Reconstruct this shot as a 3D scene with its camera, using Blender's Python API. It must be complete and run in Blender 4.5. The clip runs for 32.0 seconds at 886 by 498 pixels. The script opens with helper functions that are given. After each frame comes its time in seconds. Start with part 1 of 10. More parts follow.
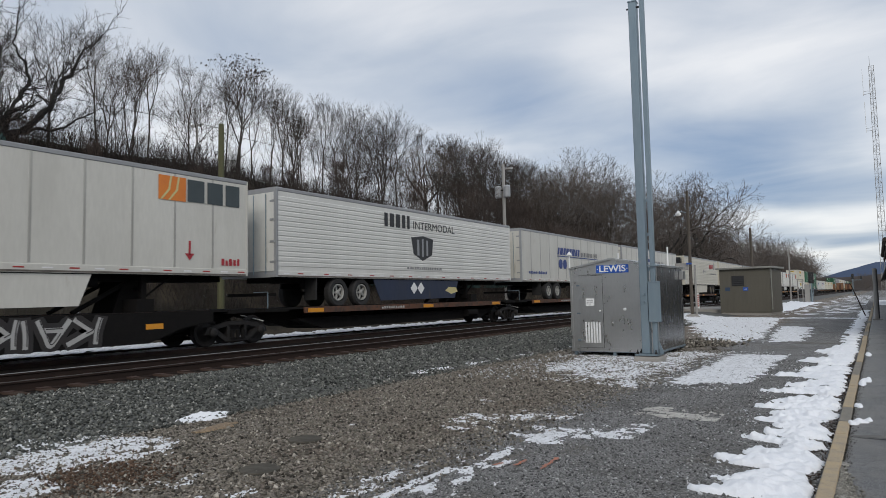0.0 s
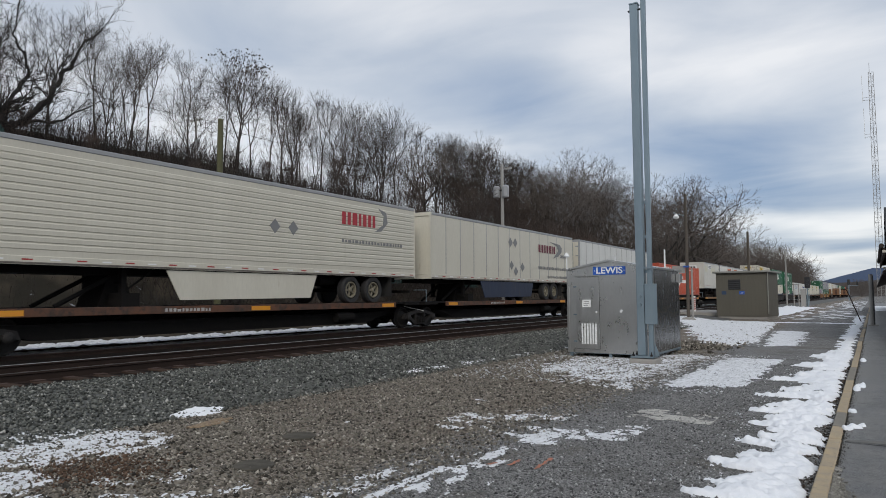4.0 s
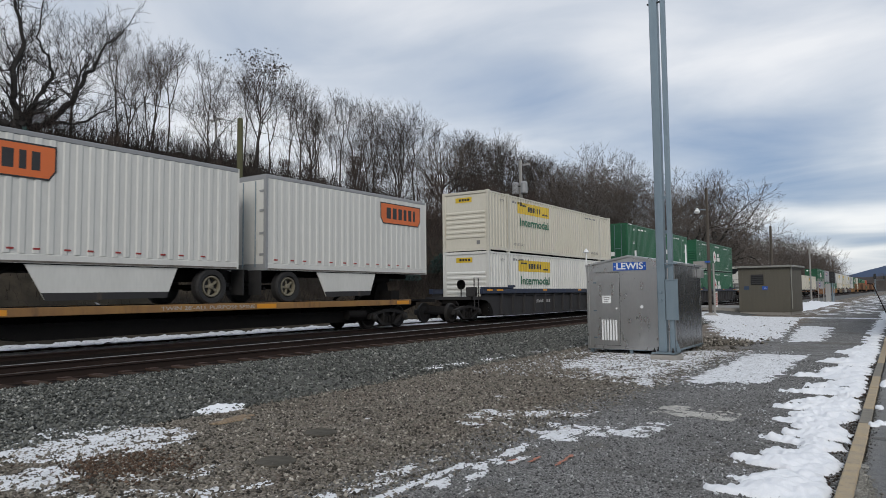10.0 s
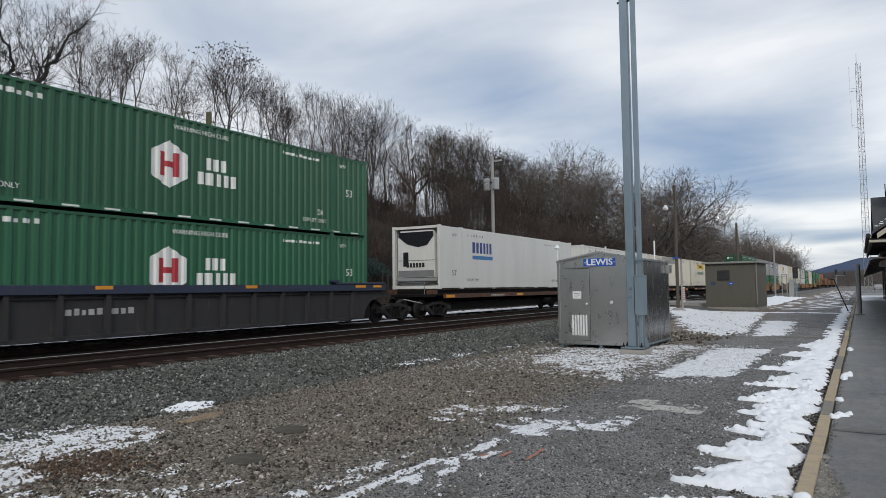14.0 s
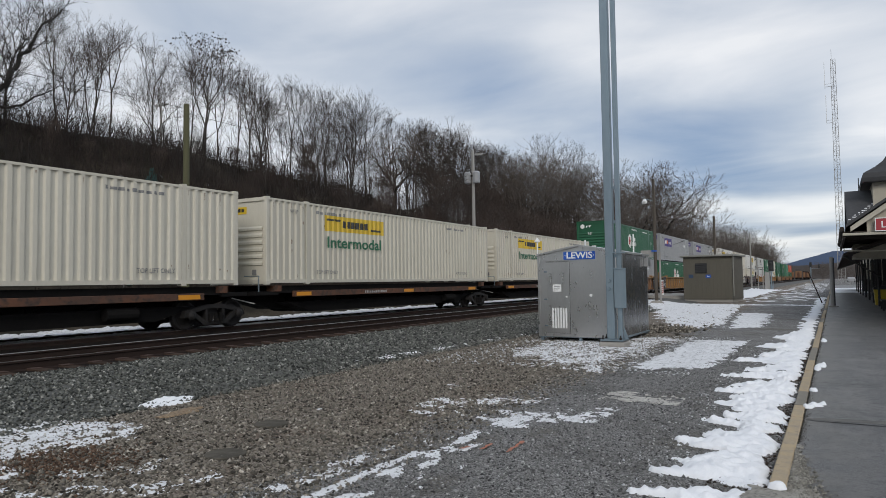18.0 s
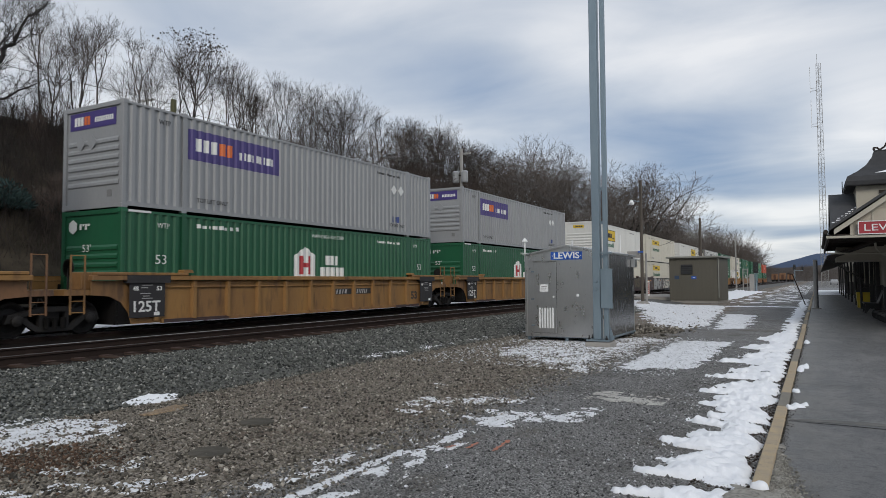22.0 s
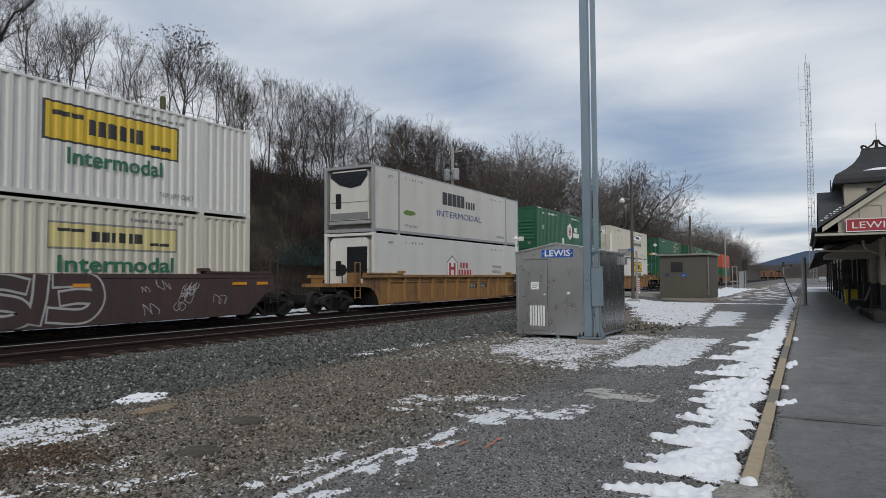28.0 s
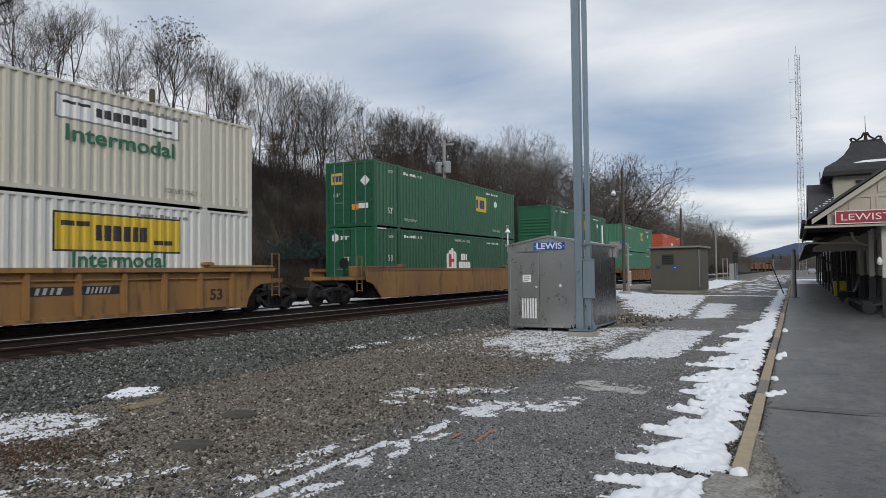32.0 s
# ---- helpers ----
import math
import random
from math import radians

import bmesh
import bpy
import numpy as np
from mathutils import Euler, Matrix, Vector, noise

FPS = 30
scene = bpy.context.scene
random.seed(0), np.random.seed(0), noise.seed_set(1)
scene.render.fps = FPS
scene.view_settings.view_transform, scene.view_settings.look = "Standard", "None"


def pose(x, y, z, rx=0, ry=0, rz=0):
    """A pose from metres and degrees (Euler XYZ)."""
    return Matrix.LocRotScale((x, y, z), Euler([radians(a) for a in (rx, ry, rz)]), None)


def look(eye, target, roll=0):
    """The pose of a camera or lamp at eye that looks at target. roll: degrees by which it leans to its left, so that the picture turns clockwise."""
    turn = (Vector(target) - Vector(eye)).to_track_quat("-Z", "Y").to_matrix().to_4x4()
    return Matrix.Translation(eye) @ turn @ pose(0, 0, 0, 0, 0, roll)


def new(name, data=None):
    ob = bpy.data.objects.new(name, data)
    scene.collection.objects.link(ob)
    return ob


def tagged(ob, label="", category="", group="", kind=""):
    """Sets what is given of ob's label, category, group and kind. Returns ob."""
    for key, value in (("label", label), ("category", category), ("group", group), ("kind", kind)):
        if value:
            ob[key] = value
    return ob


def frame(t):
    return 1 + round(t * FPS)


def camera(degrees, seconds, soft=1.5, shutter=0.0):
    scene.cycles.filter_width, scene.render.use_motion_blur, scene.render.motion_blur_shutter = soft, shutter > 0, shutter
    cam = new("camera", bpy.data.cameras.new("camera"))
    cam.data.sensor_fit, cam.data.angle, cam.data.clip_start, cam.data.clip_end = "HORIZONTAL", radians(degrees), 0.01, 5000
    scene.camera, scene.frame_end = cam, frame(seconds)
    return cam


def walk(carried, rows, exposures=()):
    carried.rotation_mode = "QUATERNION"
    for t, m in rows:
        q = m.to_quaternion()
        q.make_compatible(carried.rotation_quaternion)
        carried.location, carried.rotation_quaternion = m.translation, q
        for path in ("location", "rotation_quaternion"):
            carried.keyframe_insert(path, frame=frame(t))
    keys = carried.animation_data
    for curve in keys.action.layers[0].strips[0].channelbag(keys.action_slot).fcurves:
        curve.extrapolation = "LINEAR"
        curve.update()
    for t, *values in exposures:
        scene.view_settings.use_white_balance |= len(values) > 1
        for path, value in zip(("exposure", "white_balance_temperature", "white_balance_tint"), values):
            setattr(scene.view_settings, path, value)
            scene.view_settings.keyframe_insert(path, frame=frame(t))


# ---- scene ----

# ======== camera: one place on the platform's edge, held by a slightly unsteady grip ========
EYE_Z = 1.23            # above the rails; the gravel lies at GROUND
GROUND = -0.42
PLATFORM = -0.36
TRACK_FAR, TRACK_NEAR = -17.2, -12.75
FAR_RAIL = -0.06         # top of the rails under the train
SPEED_ROWS = ((0.0, 0.0), (8.0, 124.45), (16.0, 249.15), (25.0, 389.5), (32.0, 497.95))

cam = camera(66.645, 32.0, soft=0.58, shutter=0.06)


def aim(turn, lift, lean):
    return pose(0, 0, EYE_Z, 0, 0, turn) @ pose(0, 0, 0, 90 + lift) @ pose(0, 0, 0, 0, 0, lean)


walk(cam, [(t, aim(a, b, c)) for t, a, b, c in (
    (0.0, 32.71, 4.10, -1.19), (0.5, 32.71, 4.01, -1.06), (1.0, 32.75, 3.93, -1.08), (1.5, 32.82, 3.99, -1.03),
    (2.0, 32.88, 4.06, -0.81), (2.5, 32.85, 4.05, -0.57), (3.0, 32.76, 4.09, -0.26), (3.5, 32.51, 4.06, -0.25),
    (5.5, 32.56, 3.91, -0.30), (6.0, 32.66, 3.88, -0.35), (6.5, 32.91, 3.82, -0.41), (7.0, 33.16, 3.83, -0.54),
    (7.5, 33.76, 3.91, -0.80), (8.0, 34.10, 3.91, -0.91), (8.5, 34.17, 3.92, -0.65), (9.0, 34.18, 3.93, -0.59),
    (9.5, 34.19, 3.80, -0.60), (10.0, 34.11, 3.75, -0.56), (10.5, 33.95, 3.70, -0.64), (11.0, 33.66, 3.67, -0.67),
    (11.5, 33.35, 3.61, -0.56), (12.0, 32.86, 3.58, -0.81), (12.5, 32.52, 3.53, -0.84), (13.0, 32.19, 3.47, -0.69),
    (13.5, 31.92, 3.46, -0.69), (14.0, 31.71, 3.38, -0.67), (14.5, 31.48, 3.24, -0.64), (16.5, 30.45, 2.87, -0.47),
    (17.0, 30.26, 2.85, -0.44), (17.5, 30.16, 2.84, -0.61), (18.0, 30.08, 2.80, -0.80), (18.5, 29.90, 2.71, -0.70),
    (19.0, 28.23, 2.85, -0.73), (19.5, 28.26, 3.10, -0.70), (20.0, 28.92, 3.03, -0.33), (20.5, 29.74, 2.95, -0.13),
    (21.0, 29.57, 2.87, -0.20), (21.5, 29.35, 2.81, -0.10), (22.0, 29.03, 2.71, -0.32), (22.5, 28.97, 2.57, -0.22),
    (23.0, 28.74, 2.40, -0.24), (23.5, 28.62, 2.20, -0.36), (24.0, 28.48, 2.25, -0.43), (24.5, 28.38, 2.33, -0.37),
    (25.0, 28.32, 2.33, -0.08), (25.5, 28.19, 2.30, -0.18), (27.5, 28.26, 2.48, -0.48), (28.0, 28.28, 2.52, -0.40),
    (28.5, 28.18, 2.48, -0.39), (29.0, 28.12, 2.40, -0.52), (29.5, 27.95, 2.25, -0.44), (30.0, 27.84, 2.03, -0.45),
    (30.5, 27.74, 1.91, -0.49), (31.0, 27.61, 1.85, -0.49), (31.5, 27.61, 1.86, -0.46), (32.0, 27.60, 1.93, -0.59))],
    exposures=((0.0, 0.05), (7.0, 0.05), (9.0, 0.09), (12.0, 0.05), (14.0, 0.14), (18.0, 0.06), (25.0, 0.0), (28.0, -0.03), (31.0, 0.05), (32.0, 0.05)))

# ======== sky and sun: broken winter overcast ========
world = bpy.data.worlds.new("overcast_sky")
scene.world = world
world.use_nodes = True
wn, wl = world.node_tree.nodes, world.node_tree.links
wn.clear()


def wnode(kind, **values):
    n = wn.new(kind)
    for key, value in values.items():
        n.inputs[key.replace("_", " ")].default_value = value
    return n


SUN_UP, SUN_TURN = 31, 150.0
coord = wn.new("ShaderNodeTexCoord")
split = wn.new("ShaderNodeSeparateXYZ")
wl.new(coord.outputs["Generated"], split.inputs[0])
# clouds lie on a flat deck overhead: divide the direction by its height
up = wn.new("ShaderNodeMath"); up.operation = "MAXIMUM"; up.inputs[1].default_value = 0.0
wl.new(split.outputs["Z"], up.inputs[0])
lift = wn.new("ShaderNodeMath"); lift.operation = "ADD"; lift.inputs[1].default_value = 0.12
wl.new(up.outputs[0], lift.inputs[0])
deck = wn.new("ShaderNodeVectorMath"); deck.operation = "SCALE"
inv = wn.new("ShaderNodeMath"); inv.operation = "DIVIDE"; inv.inputs[0].default_value = 1.0
wl.new(lift.outputs[0], inv.inputs[1])
wl.new(coord.outputs["Generated"], deck.inputs[0])
wl.new(inv.outputs[0], deck.inputs["Scale"])
place = wn.new("ShaderNodeMapping")
place.inputs["Location"].default_value = (1.2, 4.1, 0.0)
place.inputs["Rotation"].default_value = (0, 0, radians(-28))
place.inputs["Scale"].default_value = (0.62, 0.95, 0.0)
wl.new(deck.outputs[0], place.inputs[0])
broad = wnode("ShaderNodeTexNoise", Scale=1.5, Detail=7.0, Roughness=0.52, Distortion=0.5)
wl.new(place.outputs[0], broad.inputs["Vector"])


def wmath(op, a, b=0.0):
    n = wn.new("ShaderNodeMath")
    n.operation = op
    for i, v in enumerate((a, b)):
        if isinstance(v, (int, float)):
            n.inputs[i].default_value = v
        else:
            wl.new(v, n.inputs[i])
    return n.outputs[0]


# the deck's large thick and thin places: bearing from +y and height in degrees, half widths, thickness
bearing = wmath("MULTIPLY", wmath("ARCTAN2", split.outputs["X"], split.outputs["Y"]), 57.3)
height = wmath("MULTIPLY", wmath("ARCSINE", split.outputs["Z"]), 57.3)
wisp = wnode("ShaderNodeTexNoise", Scale=5.0, Detail=4.0)
wl.new(coord.outputs["Generated"], wisp.inputs["Vector"])
shake = wmath("MULTIPLY", wmath("SUBTRACT", wisp.outputs[0], 0.5), 7.0)
bearing, height = wmath("ADD", bearing, shake), wmath("ADD", height, wmath("MULTIPLY", shake, 0.3))
cover = wmath("MULTIPLY_ADD", broad.outputs[0], 0.85)
cover.node.inputs[2].default_value = 0.11
for b0, h0, wb, wh, k in ((-50, 20, 12, 3.0, -0.06), (-33, 18.5, 12, 3.0, -0.14), (-27, 17, 5, 3.4, -0.10), (-22, 13, 10, 2.2, -0.14), (-12, 12.0, 6, 2.0, -0.12), (-7, 10.8, 6, 2.0, -0.14), (-8, 8.4, 7.5, 1.7, -0.42), (3, 7.8, 5, 0.9, -0.10), (4, 10.5, 5, 1.8, 0.22),
                          (-12, 14.6, 5, 1.2, 0.12), (-18, 20, 5, 3.2, 0.18), (-5, 18.5, 9, 3.6, 0.22), (4, 14, 4, 2.2, 0.20), (-1.5, 5.6, 9, 0.75, 0.34), (-3, 4.0, 9, 0.5, -0.16), (-6, 3.2, 6, 0.5, 0.22), (-2, 2.2, 10, 0.6, 0.05),
                          (-56, 12, 15, 6, 0.22), (-42, 24, 9, 2.2, 0.12), (-36, 11, 12, 3.5, 0.16), (-35, 32, 24, 7, 0.15), (-4, 34, 14, 7, 0.1)):
    e = wmath("ADD", wmath("POWER", wmath("DIVIDE", wmath("SUBTRACT", bearing, b0), wb), 2.0), wmath("POWER", wmath("DIVIDE", wmath("SUBTRACT", height, h0), wh), 2.0))
    cover = wmath("ADD", cover, wmath("MULTIPLY", wmath("POWER", 2.718, wmath("MULTIPLY", e, -1.0)), k))
ramp = wn.new("ShaderNodeValToRGB")
ramp.color_ramp.elements[0].position, ramp.color_ramp.elements[1].position = 0.14, 0.82
ramp.color_ramp.elements[0].color = (0.235, 0.33, 0.50, 1)
ramp.color_ramp.elements[1].color = (0.90, 0.905, 0.92, 1)
mid = ramp.color_ramp.elements.new(0.50); mid.color = (0.545, 0.60, 0.685, 1)
wl.new(cover, ramp.inputs[0])
air = wn.new("ShaderNodeTexSky")
air.sky_type, air.sun_disc = "NISHITA", False
air.sun_elevation, air.sun_rotation = radians(SUN_UP), radians(SUN_TURN)
thin = wn.new("ShaderNodeVectorMath"); thin.operation = "SCALE"; thin.inputs["Scale"].default_value = 0.10
wl.new(air.outputs[0], thin.inputs[0])
blend = wn.new("ShaderNodeMix"); blend.data_type = "RGBA"; blend.inputs["Factor"].default_value = 0.85
wl.new(thin.outputs[0], blend.inputs["A"]); wl.new(ramp.outputs[0], blend.inputs["B"])
back = wnode("ShaderNodeBackground", Strength=1.0)
wl.new(blend.outputs["Result"], back.inputs[0])
wout = wn.new("ShaderNodeOutputWorld")
wl.new(back.outputs[0], wout.inputs[0])

sun = new("sun", bpy.data.lights.new("sun", "SUN"))
sun.data.energy, sun.data.angle, sun.data.color = 1.2, radians(22), (1.0, 0.95, 0.88)
# sun_rotation is counted clockwise from +y
sx, sy = math.sin(radians(SUN_TURN)), math.cos(radians(SUN_TURN))
sun.matrix_basis = look((40 * sx * math.cos(radians(SUN_UP)), 40 * sy * math.cos(radians(SUN_UP)), 40 * math.sin(radians(SUN_UP))), (0, 0, 0))


# ======== mesh tools ========
class Shape:
    """Plain lists of corners and faces, turned into one mesh."""

    def __init__(self):
        self.v, self.f = [], []

    def face(self, *pts):
        k = len(self.v)
        self.v += [tuple(p) for p in pts]
        self.f.append(tuple(range(k, k + len(pts))))
        return self

    def box(self, x0, x1, y0, y1, z0, z1, c=0.0):
        """A block; c cuts its long edges."""
        k = len(self.v)
        if c <= 0:
            self.v += [(x, y, z) for z in (z0, z1) for x, y in ((x0, y0), (x1, y0), (x1, y1), (x0, y1))]
            for q in ((3, 2, 1, 0), (4, 5, 6, 7), (0, 1, 5, 4), (1, 2, 6, 5), (2, 3, 7, 6), (3, 0, 4, 7)):
                self.f.append(tuple(k + i for i in q))
            return self
        for z, i in ((z0, c), (z0 + c, 0), (z1 - c, 0), (z1, c)):
            self.v += [(x0 + c + i * 0, y0 + i, z), (x1 - c, y0 + i, z), (x1 - i, y0 + c, z), (x1 - i, y1 - c, z),
                       (x1 - c, y1 - i, z), (x0 + c, y1 - i, z), (x0 + i, y1 - c, z), (x0 + i, y0 + c, z)]
        for r in range(3):
            for i in range(8):
                j = (i + 1) % 8
                self.f.append((k + 8 * r + i, k + 8 * r + j, k + 8 * r + 8 + j, k + 8 * r + 8 + i))
        self.f.append(tuple(k + 7 - i for i in range(8)))
        self.f.append(tuple(k + 24 + i for i in range(8)))
        return self

    def tube(self, a, b, r0, r1=None, n=8, caps=True):
        a, b = Vector(a), Vector(b)
        r1 = r0 if r1 is None else r1
        d = (b - a).normalized()
        s = d.cross(Vector((0, 0, 1)) if abs(d.z) < 0.9 else Vector((0, 1, 0))).normalized()
        u = s.cross(d)
        k = len(self.v)
        for p, r in ((a, r0), (b, r1)):
            for i in range(n):
                w = 2 * math.pi * i / n
                self.v.append(tuple(p + s * (r * math.cos(w)) + u * (r * math.sin(w))))
        for i in range(n):
            j = (i + 1) % n
            self.f.append((k + j, k + i, k + n + i, k + n + j))
        if caps:
            self.f.append(tuple(k + i for i in range(n)))
            self.f.append(tuple(k + 2 * n - 1 - i for i in range(n)))
        return self

    def lathe(self, profile, centre, n=20, axis="z"):
        """Turn (radius, height) pairs round an axis through centre."""
        k = len(self.v)
        cx, cy, cz = centre
        for r, h in profile:
            for i in range(n):
                w = 2 * math.pi * i / n
                p, q = r * math.cos(w), r * math.sin(w)
                self.v.append((cx + p, cy + q, cz + h) if axis == "z" else (cx + h, cy + p, cz + q) if axis == "x" else (cx + q, cy + h, cz + p))
        for j in range(len(profile) - 1):
            for i in range(n):
                e = (i + 1) % n
                self.f.append((k + j * n + i, k + j * n + e, k + j * n + n + e, k + j * n + n + i))
        m = len(profile) - 1
        self.f.append(tuple(k + n - 1 - i for i in range(n)))
        self.f.append(tuple(k + m * n + i for i in range(n)))
        return self

    def prism(self, pts, y0, y1, plane="xz"):
        """A flat outline pushed from y0 to y1 (outline in x, z) or from x = y0 to y1 (outline in y, z)."""
        k, n = len(self.v), len(pts)
        for s in (y0, y1):
            self.v += [(p, s, q) if plane == "xz" else (s, p, q) if plane == "yz" else (p, q, s) for p, q in pts]
        for i in range(n):
            j = (i + 1) % n
            self.f.append((k + i, k + j, k + n + j, k + n + i))
        self.f.append(tuple(k + n - 1 - i for i in range(n)))
        self.f.append(tuple(k + n + i for i in range(n)))
        return self

    def mesh(self, name):
        me = bpy.data.meshes.new(name)
        me.from_pydata(self.v, [], self.f)
        bm = bmesh.new()
        bm.from_mesh(me)
        bmesh.ops.recalc_face_normals(bm, faces=bm.faces)
        bm.to_mesh(me)
        bm.free()
        return me


STORE = {}


def part(name, shape, material, parent=None, label="", key=None, smooth=False, kind=""):
    """One mesh object, under a thing or on its own; key shares the mesh between alike pieces."""
    if key is not None and (key, material.name) in STORE:
        me = STORE[key, material.name]
    else:
        sh = shape() if callable(shape) else shape
        me = sh.mesh(name)
        me.materials.append(material)
        if smooth:
            me.shade_smooth()
        if key is not None:
            STORE[key, material.name] = me
    ob = new(name, me)
    if parent is not None:
        ob.parent = parent
    return tagged(ob, label=label, kind=kind)


def thing(name, label, category, m=None, group="", kind=""):
    ob = new(name)
    if m is not None:
        ob.matrix_basis = m
    return tagged(ob, label, category, group, kind)


WORDS = {}
SIDE = Matrix(((0, 0, 1, 0), (1, 0, 0, 0), (0, 1, 0, 0), (0, 0, 0, 1)))      # read from +x
FRONT = Matrix(((1, 0, 0, 0), (0, 0, -1, 0), (0, 1, 0, 0), (0, 0, 0, 1)))    # read from -y


def words(text, height, width, material, parent, m, name="lettering", bold=0.0):
    """Letters of a cap height, squeezed to a width, their lower left corner at m."""
    key = (text, height, width, material.name)
    if key not in WORDS:
        cu = bpy.data.curves.new("letters", "FONT")
        cu.body, cu.size, cu.extrude, cu.resolution_u = text, height / 0.7, 0.002, 3
        cu.offset = bold * height
        tmp = new("letters", cu)
        bpy.context.view_layer.update()
        me = bpy.data.meshes.new_from_object(tmp.evaluated_get(bpy.context.evaluated_depsgraph_get()))
        bpy.data.objects.remove(tmp)
        co = np.empty(len(me.vertices) * 3, np.float32)
        me.vertices.foreach_get("co", co)
        co = co.reshape(-1, 3)
        if width:
            co[:, 0] = (co[:, 0] - co[:, 0].min()) * (width / max(1e-6, np.ptp(co[:, 0])))
        me.vertices.foreach_set("co", co.ravel())
        me.materials.clear()
        me.materials.append(material)
        WORDS[key] = me
    ob = new(name, WORDS[key])
    ob.parent = parent
    ob.matrix_basis = m
    return ob


# ======== materials ========
def mat(name, colour, rough=0.6, metal=0.0, second=None, scale=3.0, amount=0.5, grime=None, grime_at=0.62, bump=0.0, bump_scale=40.0,
        vary=0.0, stretch=(1, 1, 1), spec=0.5):
    """Two-scale paint or stone: a broad mottle, fine grain, grime blotches, relief and a change from object to object."""
    m = bpy.data.materials.new(name)
    m.use_nodes = True
    n, l = m.node_tree.nodes, m.node_tree.links
    b = n["Principled BSDF"]
    b.inputs["Roughness"].default_value, b.inputs["Metallic"].default_value = rough, metal
    b.inputs["Specular IOR Level"].default_value = spec
    tc = n.new("ShaderNodeTexCoord")
    mp = n.new("ShaderNodeMapping")
    mp.inputs["Scale"].default_value = stretch
    l.new(tc.outputs["Object"], mp.inputs[0])

    def tex(s, d, r=0.55):
        t = n.new("ShaderNodeTexNoise")
        t.inputs["Scale"].default_value, t.inputs["Detail"].default_value, t.inputs["Roughness"].default_value = s, d, r
        l.new(mp.outputs[0], t.inputs["Vector"])
        return t.outputs[0]

    def mixed(f, a, c):
        x = n.new("ShaderNodeMix")
        x.data_type = "RGBA"
        for sock, v in (("Factor", f), ("A", a), ("B", c)):
            if isinstance(v, (tuple, float, int)):
                x.inputs[sock].default_value = (*v, 1) if isinstance(v, tuple) else v
            else:
                l.new(v, x.inputs[sock])
        return x.outputs["Result"]

    def band(v, lo, hi, top=1.0):
        r = n.new("ShaderNodeMapRange")
        r.inputs["From Min"].default_value, r.inputs["From Max"].default_value, r.inputs["To Max"].default_value = lo, hi, top
        l.new(v, r.inputs[0])
        return r.outputs[0]

    second = second or tuple(c * 0.8 for c in colour)
    out = mixed(band(tex(scale, 6), 0.36, 0.66, amount), tuple(colour), tuple(second))
    out = mixed(band(tex(scale * 22, 3), 0.3, 0.75, 0.22), out, tuple(c * 0.72 for c in second))
    if grime:
        out = mixed(band(tex(scale * 2.6, 8, 0.65), grime_at, grime_at + 0.14, 0.8), out, tuple(grime))
    if vary:
        info = n.new("ShaderNodeObjectInfo")
        hs = n.new("ShaderNodeHueSaturation")
        l.new(band(info.outputs["Random"], 0, 1, 1), hs.inputs["Value"])
        hs.inputs["Value"].default_value = 1
        r = n.new("ShaderNodeMapRange")
        r.inputs["To Min"].default_value, r.inputs["To Max"].default_value = 1 - vary, 1 + vary
        l.new(info.outputs["Random"], r.inputs[0])
        l.new(r.outputs[0], hs.inputs["Value"])
        l.new(out, hs.inputs["Color"])
        out = hs.outputs[0]
    l.new(out, b.inputs["Base Color"])
    rr = n.new("ShaderNodeMapRange")
    rr.inputs["To Min"].default_value, rr.inputs["To Max"].default_value = max(0.05, rough - 0.12), min(1, rough + 0.12)
    l.new(tex(scale * 5, 4), rr.inputs[0])
    l.new(rr.outputs[0], b.inputs["Roughness"])
    if bump:
        bp = n.new("ShaderNodeBump")
        bp.inputs["Strength"].default_value, bp.inputs["Distance"].default_value = bump, 0.02
        l.new(tex(bump_scale, 5), bp.inputs["Height"])
        l.new(bp.outputs[0], b.inputs["Normal"])
    return m


STREAK = (1.0, 1.0, 0.22)
WHITE = mat("white_paint", (0.645, 0.63, 0.575), 0.45, second=(0.54, 0.525, 0.475), scale=0.7, amount=0.9, grime=(0.36, 0.32, 0.25), grime_at=0.62, vary=0.05, stretch=STREAK)
CREAM = mat("aged_cream_paint", (0.62, 0.59, 0.50), 0.5, second=(0.53, 0.495, 0.41), scale=0.9, grime=(0.36, 0.28, 0.19), grime_at=0.64, vary=0.06, stretch=STREAK)
CLEANWHITE = mat("clean_white_paint", (0.70, 0.695, 0.655), 0.4, second=(0.60, 0.595, 0.56), scale=0.7, amount=0.8, grime=(0.42, 0.39, 0.33), grime_at=0.65, vary=0.04, stretch=STREAK)
GREEN = mat("green_paint", (0.015, 0.108, 0.05), 0.42, second=(0.02, 0.09, 0.045), scale=0.8, grime=(0.06, 0.12, 0.08), grime_at=0.66, vary=0.16, stretch=STREAK)
LIGHTGREEN = mat("faded_green_paint", (0.05, 0.20, 0.11), 0.5, second=(0.07, 0.19, 0.12), scale=0.8, vary=0.1, stretch=STREAK)
ORANGE = mat("orange_red_paint", (0.50, 0.085, 0.035), 0.45, second=(0.42, 0.075, 0.04), scale=0.9, grime=(0.25, 0.06, 0.04), grime_at=0.66, stretch=STREAK)
SILVER = mat("grey_paint", (0.31, 0.318, 0.325), 0.45, second=(0.26, 0.265, 0.27), scale=0.9, grime=(0.22, 0.22, 0.22), grime_at=0.68, vary=0.04, stretch=STREAK)
